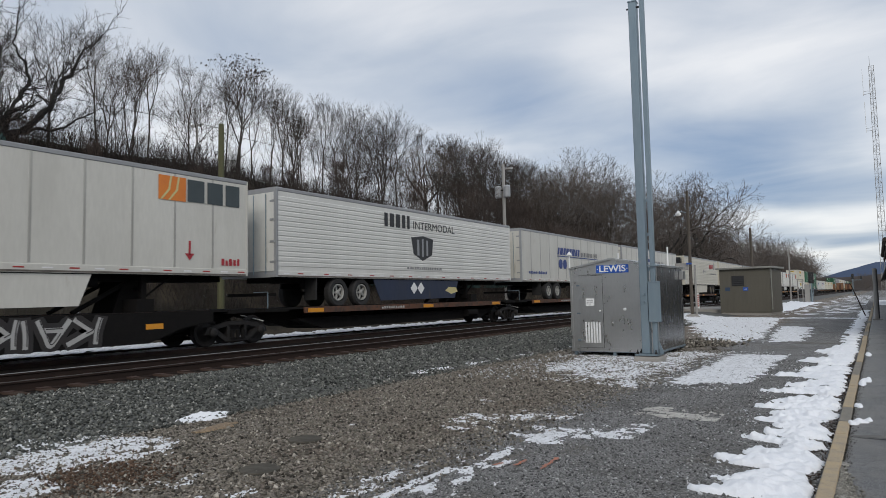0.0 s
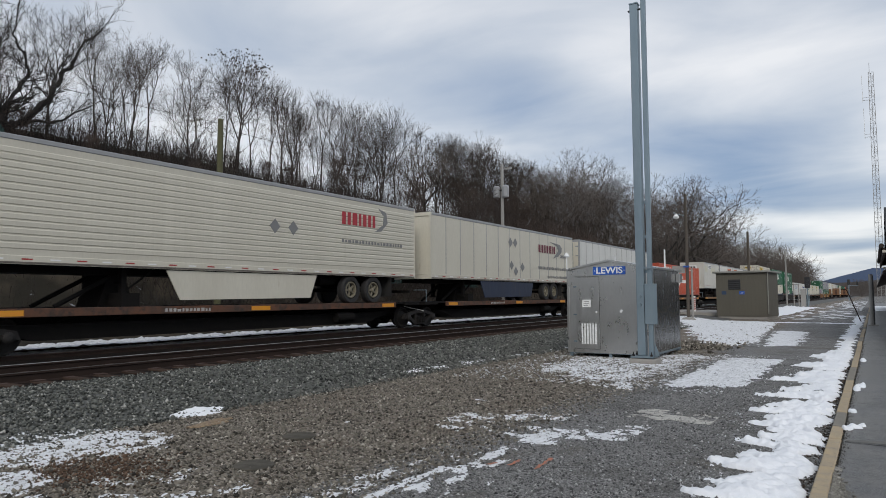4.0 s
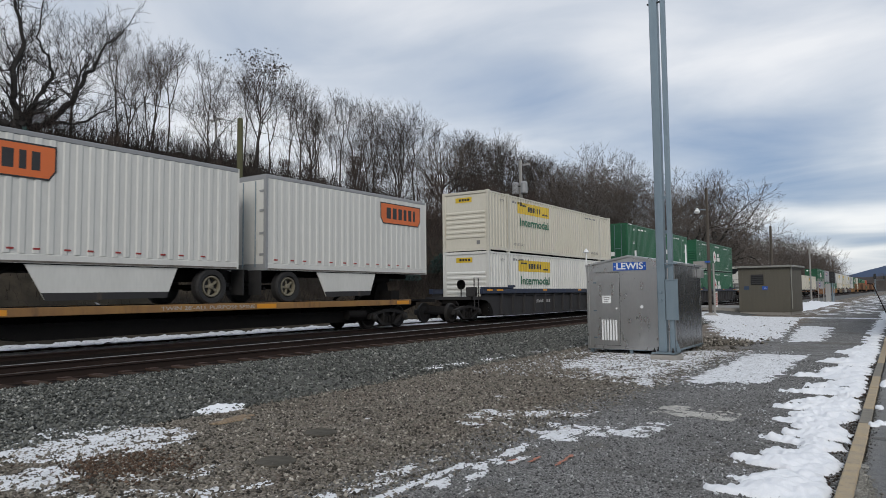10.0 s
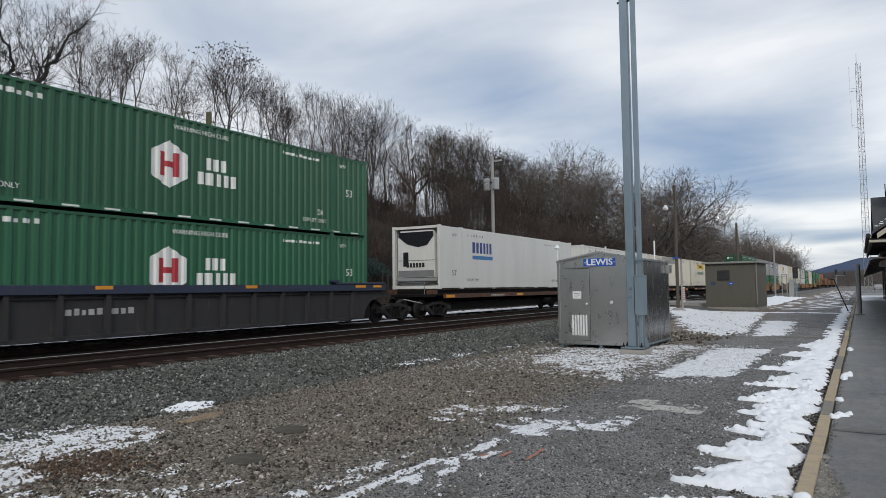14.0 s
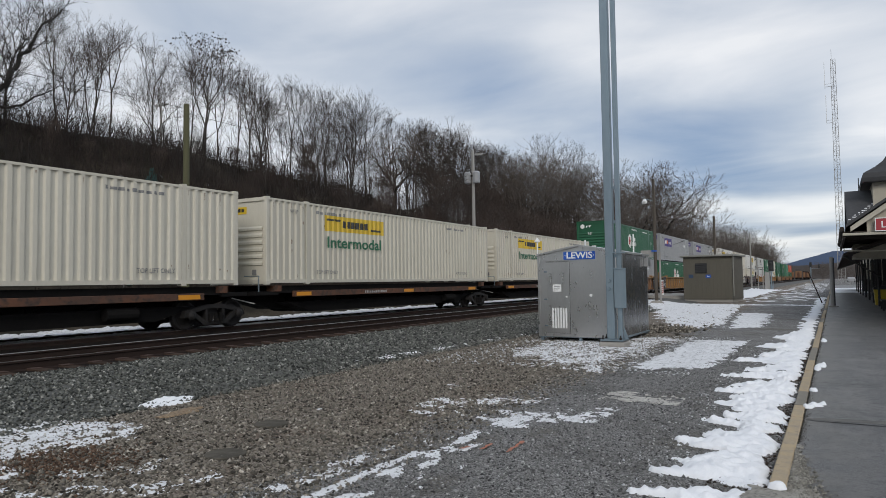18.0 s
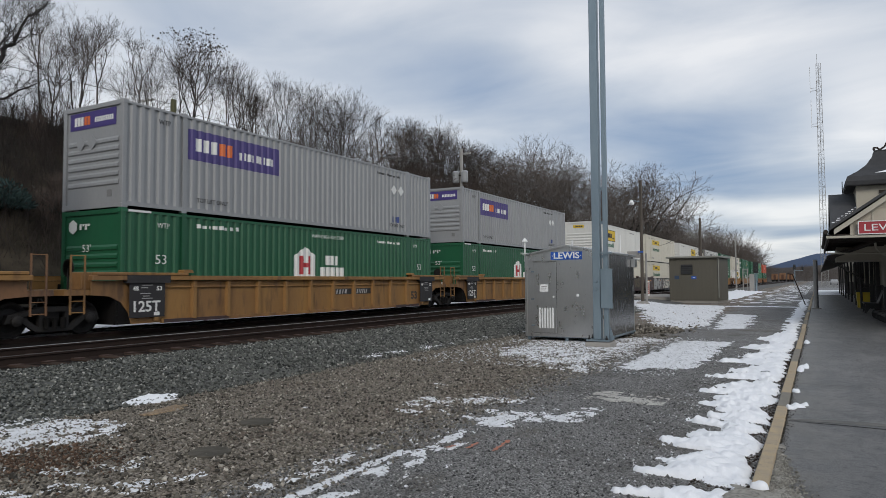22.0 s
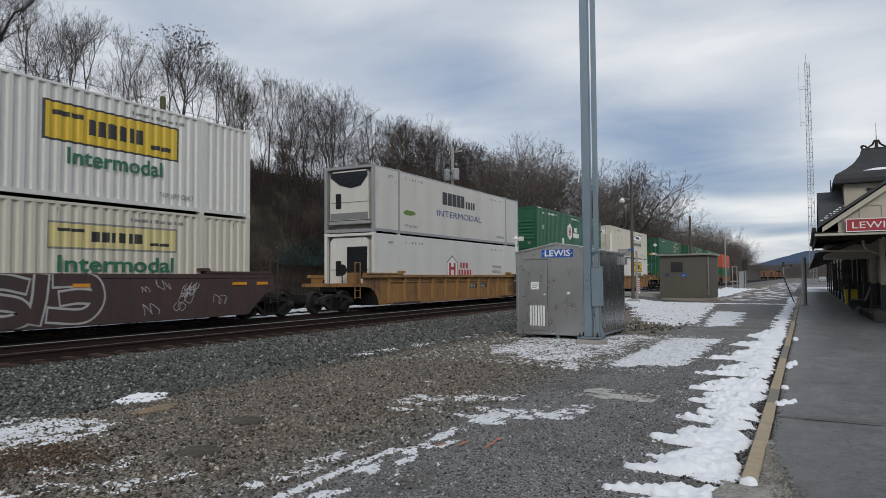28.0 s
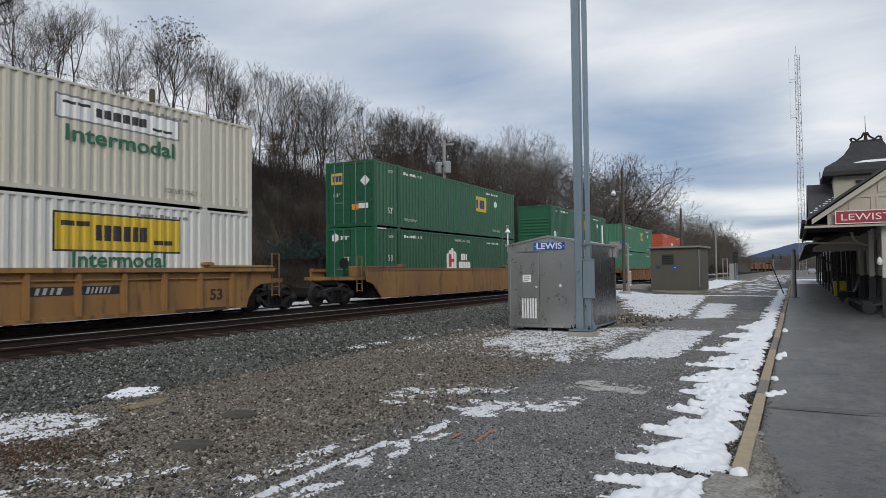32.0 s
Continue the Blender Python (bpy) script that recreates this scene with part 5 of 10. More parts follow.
for k in range(3):
    b = thing("freight_wagon", "rusty tan wagon standing far down the line", "wagon", pose(-16.4 + 2.9 * k, 330 + 4 * k, 0), group="far wagons")
    part("wagon_body", Shape().box(-1.3, 1.3, -1.4, 1.4, 1.0, 3.5 + 0.3 * (k % 2), 0.08), TANCAR, b)
    part("wagon_frame", Shape().box(-1.25, 1.25, -1.2, 1.2, 0.5, 0.98), SOOT_SHADE, b)
    part("wagon_door", Shape().box(-0.45, 0.45, -1.45, -1.41, 1.1, 3.2), DECKWOOD, b)
    for x in (-0.8, 0.8):
        part("wagon_wheel", Shape().lathe([(0.4, -0.08), (0.46, 0), (0.4, 0.08)], (x, -0.9, 0.46), 12, "y"), TRUCKSTEEL, b)


def build_tower():
    t = thing("radio_tower", "tall slender lattice radio tower with whip antennas", "tower", pose(1.7, 200, 0))
    h, top, bot = 57.5, 0.62, 0.95
    legs = [(math.cos(a), math.sin(a)) for a in (radians(90), radians(210), radians(330))]
    for i in range(3):
        part("leg", Shape().tube((legs[i][0] * bot, legs[i][1] * bot, -0.5), (legs[i][0] * top, legs[i][1] * top, h), 0.062, 0.05, 6), GREYPOLE, t)
    sh, n = Shape(), 48
    for k in range(n):
        z0, z1 = h * k / n, h * (k + 1) / n
        r0, r1 = bot + (top - bot) * k / n, bot + (top - bot) * (k + 1) / n
        for i in range(3):
            a, b = legs[i], legs[(i + 1) % 3]
            q = (k + i) % 2
            sh.tube((a[0] * r0, a[1] * r0, z0) if q else (b[0] * r0, b[1] * r0, z0), (b[0] * r1, b[1] * r1, z1) if q else (a[0] * r1, a[1] * r1, z1), 0.024, n=4, caps=False)
            sh.tube((a[0] * r1, a[1] * r1, z1), (b[0] * r1, b[1] * r1, z1), 0.02, n=4, caps=False)
    part("lattice", sh, GREYPOLE, t, "zigzag steel lattice")
    for z, reach, length in ((50.5, -2.0, 6.5), (41.0, -1.9, 7.5)):
        arm = part("antenna_arm", Shape().tube((-0.5, 0, z), (reach, 0, z), 0.05).tube((-0.5, 0, z + 0.7), (reach, 0, z + 0.7), 0.04), GREYPOLE, t)
        part("whip_antenna", Shape().tube((reach, 0, z - 0.4), (reach, 0, z + length), 0.055), SIGNWHITE, arm, "pale whip antenna")
    part("top_whip", Shape().tube((-0.3, 0, h), (-0.3, 0, h + 2.6), 0.04), GREYPOLE, t)


build_tower()


def ridge(name, label, y, x0, x1, height, material, seed, bumps):
    sh, n = Shape(), 90
    for i in range(n + 1):
        x = x0 + (x1 - x0) * i / n
        e = min(1.0, (i / n) * 6.5) ** 0.75
        z = height * (0.1 + 0.9 * e) + bumps * (noise.noise((i * 0.09, seed, 0)) * 1.5 + 0.35 * noise.noise((i * 0.7, seed, 4)))
        sh.v += [(x, y - 120, GROUND - 2), (x, y, z), (x, y + 300, GROUND - 2)]
    for i in range(n):
        k = 3 * i
        sh.f += [(k, k + 3, k + 4, k + 1), (k + 1, k + 4, k + 5, k + 2)]
    part(name, sh, material, kind="structure", label=label, smooth=True)


ridge("backdrop_ridge", "far wooded ridge, distance haze put into its blue colour", 1800, -165, 900, 59, RIDGE, 2, 3.0)
ridge("backdrop_woods", "grey bare woods in the distance", 700, -400, 400, 13, FARWOOD, 5, 4.0)


# ======== the station ========
def build_station():
    st = thing("station_building", "cream wooden railway station with dark slate roofs and a deep canopy", "station", pose(0, 25, PLATFORM))
    o = -PLATFORM
    # front gable: outline in x, z above the platform
    ex, ez, ax, az = 0.5, 2.80 + o, 5.2, 6.15 + o
    part("gable_wall", Shape().prism([(0.95, 2.62 + o), (9.4, 2.62 + o), (9.4, 3.1 + o), (ax, az - 0.25), (0.95, 3.05 + o)], 0.1, 0.25), STUCCO, st, "cream board gable")
    for x0, x1, z0, z1 in ((1.55, 2.2, 2.95, 3.5), (2.3, 3.1, 2.95, 3.5), (2.35, 3.1, 3.6, 4.05)):
        part("panel_frame", Shape().box(x0, x1, 0.07, 0.099, z0 + o, z0 + 0.05 + o).box(x0, x1, 0.07, 0.099, z1 - 0.05 + o, z1 + o)
             .box(x0, x0 + 0.05, 0.07, 0.099, z0 + 0.05 + o, z1 - 0.05 + o).box(x1 - 0.05, x1, 0.07, 0.099, z0 + 0.05 + o, z1 - 0.05 + o), TRIM, st)
    for s in (1, -1):
        a, b = (ex, ez), (ax, az)
        if s < 0:
            a, b = (2 * ax - ex, ez), (ax, az)
        part("rake_board", Shape().prism([a, b, (b[0], b[1] - 0.22), (a[0], a[1] - 0.16)], -0.12, 0.0), TRIM, st, "pale slanted barge board")
        part("roof_slope", Shape().prism([(a[0] - s * 0.12, a[1] - 0.02), (b[0], b[1] + 0.02), (b[0], b[1] + 0.12), (a[0] - s * 0.12, a[1] + 0.08)], -0.2, 13), SLATE, st, "dark slate roof slope")
    part("cross_beam", Shape().box(0.28, 9.6, -0.05, 0.06, 2.52 + o, 2.60 + o, 0.01), TRIM, st, "long pale tie beam")
    # eave board, soffit and rafters: canopy shade put into the dark trim colour
    part("eave_board", Shape().box(0.30, 0.36, 0.0, 13, 2.46 + o, 2.66 + o), TRIMDARK, st)
    part("canopy_soffit", Shape().box(0.36, 2.4, 0.12, 13, 2.62 + o, 2.66 + o), TRIMDARK, st)
    for k in range(9):
        part("rafter_tail", lambda: Shape().box(0.3, 2.4, -0.04, 0.04, 2.54 + o, 2.619 + o), TRIMDARK, st, key="rafter").matrix_basis = pose(0, 0.6 + 1.4 * k, 0)
    part("eave_gutter", Shape().tube((0.27, -0.1, 2.74 + o), (0.27, 13, 2.74 + o), 0.07), TRIMDARK, st)
    part("gutter_rail", Shape().tube((0.32, 3.5, 2.16 + o), (2.2, 3.5, 2.12 + o), 0.03), TRIM, st, "pale cross rail under the canopy")
    # long platform canopy, lower, beyond; its underside's shade is in the dark colour
    part("lower_canopy", Shape().prism([(0.32, 2.36), (0.32, 2.44), (2.6, 3.3), (2.6, 3.2)], 4.0, 70), TRIMDARK, st, "lean-to platform canopy, underside shade put into its dark colour")
    part("building_wall", Shape().box(3.0, 12, 6.0, 72, 0, 3.6), STUCCO, st)
    part("dark_dado", Shape().box(2.97, 2.999, 6.0, 72, 0, 1.25), TRIMDARK, st, "dark painted lower wall")
    for k in range(6):
        y = 8 + k * 5.0
        w = part("window_frame", Shape().box(2.93, 2.969, y, y + 1.3, 1.3, 2.7), TRIM, st)
        part("window_pane", Shape().box(2.92, 2.9299, y + 0.1, y + 1.2, 1.4, 2.6), DARKGLASS, w)
    # posts with brackets
    for k in range(9):
        y = 0.35 + k * 4.2
        c = part("canopy_post", Shape().box(2.42, 2.58, y - 0.08, y + 0.08, 1.25, 2.66 + o - (0 if k < 3 else 0.25), 0.015), TRIM if k < 3 else BLACKIRON, st, "square canopy post")
        part("post_base", Shape().box(2.40, 2.60, y - 0.10, y + 0.10, 0, 1.249, 0.015), BLACKIRON, c, "dark lower post")
        if 0 < k < 4:
            arc = Shape()
            pts = [(2.4 - 0.5 * math.sin(w), 2.05 + o + 0.5 * (1 - math.cos(w))) for w in [i * math.pi / 12 for i in range(7)]]
            for (xa, za), (xb, zb) in zip(pts, pts[1:]):
                arc.tube((xa, y, za), (xb, y, zb), 0.045, n=6)
            part("curved_bracket", arc, TRIM, c, "curved timber bracket")
    for k in range(16):
        x, y = (2.0, 14 + k * 2.9) if k % 2 else (2.65, 17 + k * 2.9)
        part("iron_column", Shape().tube((x, y, 0), (x, y, 2.85), 0.06, n=10), BLACKIRON, st, "slim black iron column")
    part("strut", Shape().tube((0.34, 4.2, 2.34), (1.7, 9, 1.55), 0.03), BLACKIRON, st, "black slanted strut")
    # cross wing and its slate roof
    part("wing_wall", Shape().box(0.75, 11, 8.6, 12, 2.0 + o, 3.2 + o), STUCCO, st)
    wing = part("wing_roof", Shape().prism([(8.0, 2.95 + o), (12.2, 5.25 + o), (16.4, 2.95 + o), (16.4, 2.83 + o), (12.2, 5.1 + o), (8.0, 2.83 + o)], 0.56, 11.5, "yz"), SLATE, st, "dark slate cross roof")
    rnd = random.Random(3)
    for k in range(24):
        f, back = (k // 2) / 12, 0.04 + 0.16 * (k % 2) + rnd.uniform(0, 0.08)
        x, y = 0.85 + 1.65 * f - back, 9.35 + 2.35 * f
        z = 2.95 + o + (y - 8.0) * 0.5476
        part("snow_scrap", Shape().prism([(y, z + 0.004), (y + 0.03, z + 0.02), (y + 0.025, z + 0.04), (y + 0.01, z + 0.028)], x, x + rnd.uniform(0.06, 0.14), "yz"), SNOW, wing, "thin snow caught on the slates")
    part("vent_rod", Shape().tube((1.15, 12.2, 5.2 + o), (1.15, 12.2, 5.85 + o), 0.02), BLACKIRON, st)
    # turret
    tx, ty = 3.05, 12.0
    part("turret_wall", Shape().box(tx - 1.42, tx + 1.42, ty - 1.42, ty + 1.42, 3.8 + o, 5.62 + o), STUCCO, st, "cream turret wall")
    part("turret_dentil", Shape().box(tx - 0.55, tx - 0.05, ty - 1.5, ty - 1.42, 5.05 + o, 5.16 + o), TRIMDARK, st)
    tr = Shape()
    prof = ((1.82, 5.42), (1.84, 5.6), (1.76, 5.82), (1.3, 6.12), (0.98, 6.4), (0.75, 6.75), (0.6, 7.05))
    for (ra, za), (rb, zb) in zip(prof, prof[1:]):
        for q in range(4):
            c0, c1 = ((1, 1), (-1, 1), (-1, -1), (1, -1))[q], ((-1, 1), (-1, -1), (1, -1), (1, 1))[q]
            tr.face((tx + c0[0] * ra, ty + c0[1] * ra, za + o), (tx + c1[0] * ra, ty + c1[1] * ra, za + o), (tx + c1[0] * rb, ty + c1[1] * rb, zb + o), (tx + c0[0] * rb, ty + c0[1] * rb, zb + o))
    tr.box(tx - 0.62, tx + 0.62, ty - 0.62, ty + 0.62, 7.05 + o, 7.1 + o)
    tr.box(tx - 1.8, tx + 1.8, ty - 1.8, ty + 1.8, 5.40 + o, 5.44 + o)
    tw = part("turret_roof", tr, SLATE, st, "bell-cast slate turret roof")
    part("snow_scrap", Shape().face((tx - 0.7, ty - 1.62, 5.935 + o), (tx + 1.6, ty - 1.62, 5.935 + o), (tx + 1.4, ty - 1.44, 6.07 + o), (tx - 0.2, ty - 1.47, 6.05 + o)), SNOW, tw, "snow lying on the turret eave")
    fin = Shape().tube((tx, ty, 7.1 + o), (tx, ty, 7.55 + o), 0.09, 0.05).tube((tx, ty, 7.55 + o), (tx, ty, 8.35 + o), 0.018, 0.008)
    for s in (-1, 1):
        pts = [(tx + s * 0.55, 7.15), (tx + s * 0.62, 7.3), (tx + s * 0.48, 7.32), (tx + s * 0.36, 7.2), (tx + s * 0.15, 7.35), (tx + s * 0.06, 7.55)]
        for (xa, za), (xb, zb) in zip(pts, pts[1:]):
            fin.tube((xa, ty, za + o), (xb, ty, zb + o), 0.045, n=6)
    part("finial", fin, TRIMDARK, tw, "scrolled iron roof crest with a spike")
    sg = thing("station_sign", "red station name board with white letters under the gable", "sign", pose(1.16, 25.0, 2.62))
    part("board", Shape().box(0, 2.75, -0.09, -0.03, 0, 0.42), REDSIGN, sg)
    part("border", Shape().box(0, 2.75, -0.1, -0.0901, 0, 0.025).box(0, 2.75, -0.1, -0.0901, 0.395, 0.42).box(0, 0.025, -0.1, -0.0901, 0.025, 0.395).box(2.725, 2.75, -0.1, -0.0901, 0.025, 0.395), SIGNWHITE, sg)
    words("LEWISTOWN", 0.21, 2.4, SIGNWHITE, sg, Matrix.Translation((0.17, -0.094, 0.11)) @ FRONT)


build_station()

t = thing("wall_lantern", "milky hanging lantern under the canopy", "lamp", pose(2.35, 25.2, 1.3))
part("globe", Shape().lathe([(0.02, 0.26), (0.04, 0.22), (0.07, 0.18), (0.085, 0.08), (0.05, 0.0)], (0, 0, 0), 12), LAMPWHITE, t)
part("hanger", Shape().tube((0, 0, 0.3), (0, 0, 1.0), 0.012), BLACKIRON, t)
t = thing("yellow_bin", "yellow plastic grit bin with a dark lid on the platform", "bin", pose(1.9, 43.8, PLATFORM))
part("body", Shape().prism([(0.0, 0), (0.62, 0), (0.7, 0.85), (-0.06, 0.85)], -0.35, 0.35), YELLOWBIN, t)
part("lid", Shape().prism([(-0.1, 0.852), (0.74, 0.852), (0.72, 0.95), (0.55, 1.08), (0.1, 1.08), (-0.08, 0.95)], -0.4, 0.4), BLACKIRON, t)
t = thing("platform_bench", "black iron bench with a curved back under the canopy", "bench", pose(2.2, 37.5, PLATFORM))
part("seat", Shape().prism([(-0.35, 0.42), (0.25, 0.38), (0.25, 0.44), (-0.35, 0.48)], -0.9, 0.9), BLACKIRON, t)
part("backrest", Shape().prism([(0.2, 0.45), (0.42, 1.05), (0.48, 1.03), (0.27, 0.42)], -0.9, 0.9), BLACKIRON, t)
for y in (-0.8, 0.8):
    part("leg", Shape().prism([(-0.35, 0), (-0.28, 0), (0.0, 0.38), (0.25, 0.0), (0.33, 0.0), (0.2, 0.42), (-0.3, 0.42)], y - 0.04, y + 0.04), BLACKIRON, t)
for k, y in enumerate((27.2, 28.4, 29.6, 31.2)):
    t = thing("luggage_cart", "black iron luggage cart with spoked wheels on the platform", "cart", pose(2.3, y, PLATFORM, 0, 0, 8 * k), group="luggage carts")
    part("tray", Shape().prism([(-0.3, 0.25), (0.5, 0.35), (0.5, 0.42), (-0.3, 0.32)], -0.35, 0.35), BLACKIRON, t)
    part("frame", Shape().tube((0.45, -0.3, 0.3), (0.6, -0.3, 1.15), 0.025).tube((0.45, 0.3, 0.3), (0.6, 0.3, 1.15), 0.025).tube((0.6, -0.3, 1.15), (0.6, 0.3, 1.15), 0.025), BLACKIRON, t)
    for s in (-0.38, 0.38):
        part("wheel", Shape().lathe([(0.16, -0.03), (0.2, -0.02), (0.2, 0.02), (0.16, 0.03)], (-0.15, s, 0.2), 14, "y"), RUBBER, t)

# far things past the platform end
for k in range(4):
    t = thing("parked_car", "small pale car far off beyond the platform", "car", pose(4.0 + 2.4 * k, 215 + 6 * k, GROUND, 0, 0, 90), group="far cars")
    part("body", Shape().prism([(-2.1, 0.35), (2.1, 0.35), (2.1, 0.85), (1.2, 0.95), (0.6, 1.45), (-1.2, 1.45), (-1.9, 0.95), (-2.1, 0.9)], -0.85, 0.85), (SILVER, GREYCAR, INKRED, SILVER)[k], t)
    for x in (-1.3, 1.3):
        for s in (-0.8, 0.8):
            part("wheel", Shape().lathe([(0.25, -0.1), (0.33, -0.08), (0.33, 0.08), (0.25, 0.1)], (x, s, 0.33), 12, "y"), RUBBER, t)


# ======== bare trees, brush, spruces ========
def grow(seed, height, bole=0.4, depth=7, spread=(16, 32), ratio=(0.76, 0.88), lean=0.0, trunk=0.0095, stems=1, side=0.45, up=0.08, wob=0.07, tips=3, fine_r=0.0058, leader=0.3, shoots=5, start=2, reach=1.0, thin=0.68, leafy=False):
    """A bare tree that forks again and again into thinner, upswept limbs and ends in fine twigs. Returns trunk, crown and leaf shapes."""
    rnd = random.Random(seed)
    wood, fine, leaf = Shape(), Shape(), Shape()
    rise = Vector((0, 0, 1))
    steps = sum(0.82 ** k for k in range(depth))
    first = height * (1 - bole) * 0.97 / steps * reach

    def bend(d, amount):
        return (d + Vector((rnd.gauss(0, 1), rnd.gauss(0, 1), rnd.gauss(0, 1))) * amount).normalized()

    def turned(d, angle, around):
        """d tilted by an angle (degrees) towards a bearing round its own axis."""
        u = d.orthogonal().normalized()
        v = d.cross(u)
        w = u * math.cos(around) + v * math.sin(around)
        return (d * math.cos(radians(angle)) + w * math.sin(radians(angle))).normalized()

    def twig(a, d, length):
        b = a + d * length * 0.55
        c = b + bend(d + rise * up, 0.08) * length * 0.45
        w = d.orthogonal().normalized()
        w = (w * math.cos(rnd.uniform(0, 3.1)) + d.cross(w) * math.sin(rnd.uniform(0, 3.1))) * fine_r
        k = len(fine.v)
        fine.v += [tuple(a + w), tuple(a - w), tuple(b - w * 0.75), tuple(b + w * 0.75), tuple(c)]
        fine.f += [(k, k + 1, k + 2, k + 3), (k + 3, k + 2, k + 4)]
        if leafy and c.z > height * 0.66 and rnd.random() < 0.6:
            for _ in range(2):
                g = rnd.uniform(0.07, 0.14)
                q = c + Vector((rnd.uniform(-0.1, 0.1), rnd.uniform(-0.1, 0.1), rnd.uniform(-0.12, 0.06)))
                e, h = bend(Vector((1, 0, 0)), 0.6) * g, bend(Vector((0, 0, 1)), 0.6) * g
                leaf.face(q - e, q - h * 0.7, q + e, q + h * 0.7)

    def spray(a, d, length):
        for _ in range(tips):
            twig(a, turned(d, rnd.uniform(8, 42), rnd.uniform(0, 6.283)), length * rnd.uniform(0.6, 1.2))

    def limb(a, d, length, r, level):
        n = 4 if level < 3 else 3 if level < 5 else 2
        p = a
        for i in range(n):
            d = (bend(d, wob * (1 + 0.12 * level)) + rise * up).normalized()
            q = p + d * (length / n)
            ra, rb = max(fine_r, r * (1 - 0.22 * i / n)), max(fine_r * 0.9, r * (1 - 0.22 * (i + 1) / n))
            (wood if level < 3 else fine).tube(p, q, ra, rb, 5 if level < 3 else 3, False)
            if level > 1 and rnd.random() < side:
                g = turned(d, rnd.uniform(32, 58), rnd.uniform(0, 6.283))
                if level < depth - 2:
                    limb(q, g, length * rnd.uniform(0.5, 0.8), max(fine_r, rb * 0.45), max(level + 2, depth - 2))
                else:
                    twig(q, g, length * rnd.uniform(0.6, 1.0))
            p = q
        if level >= depth:
            spray(p, d, length * 0.9)
            return
        around = rnd.uniform(0, 6.283)
        kids = 3 if rnd.random() < 0.16 else 2
        main = rnd.random() < leader
        for k in range(kids):
            angle = rnd.uniform(*spread)
            f, g = rnd.uniform(*ratio), 0.72
            if main:
                angle, f, g = (angle * 0.3, f * 1.04, 0.85) if k == 0 else (angle * 1.35, f * 0.86, 0.55)
            limb(p, turned(d, angle, around + k * 6.283 / kids + rnd.uniform(-0.4, 0.4)), length * f, max(fine_r, r * thin * g / 0.72), level + 1)

    for s in range(stems):
        a = s * 6.283 / stems + rnd.uniform(-0.4, 0.4)
        tilt = lean if stems == 1 else rnd.uniform(0.08, 0.24)
        d, p, r = Vector((math.sin(tilt) * math.cos(a), math.sin(tilt) * math.sin(a), math.cos(tilt))), Vector((0, 0, -0.4)), height * trunk * (1 if stems == 1 else 0.75)
        n, own = 6, bole * rnd.uniform(0.9, 1.1)
        for i in range(n):
            d = (bend(d, wob * 0.55) + rise * 0.03).normalized()
            q = p + d * ((height * own + 0.4) / n)
            wood.tube(p, q, r * (1 - 0.3 * i / n), r * (1 - 0.3 * (i + 1) / n), 7, False)
            if i > 1 and rnd.random() < shoots / 6:
                limb(q, turned(d, rnd.uniform(30, 60), rnd.uniform(0, 6.283)), first * rnd.uniform(0.5, 0.9), r * 0.25, max(3, depth - 3))
            p = q
        around = rnd.uniform(0, 6.283)
        for k in range(start):
            limb(p, turned(d, rnd.uniform(*spread) * (0.8 if k else 0.5), around + k * 6.283 / start), first * rnd.uniform(0.9, 1.1), r * (0.62 if k else 0.68), 1)
    top = max(v[2] for v in fine.v)
    for sh in (wood, fine, leaf):
        sh.v = [(x * height / top, y * height / top, z * height / top) for x, y, z in sh.v]
    return wood, fine, leaf


def tree_kind(name, label, material, twigs, **kw):
    wood, fine, leaf = grow(**kw)
    return name, label, wood.mesh("trunk"), fine.mesh("crown"), leaf.mesh("leaves") if leaf.v else None, material, twigs


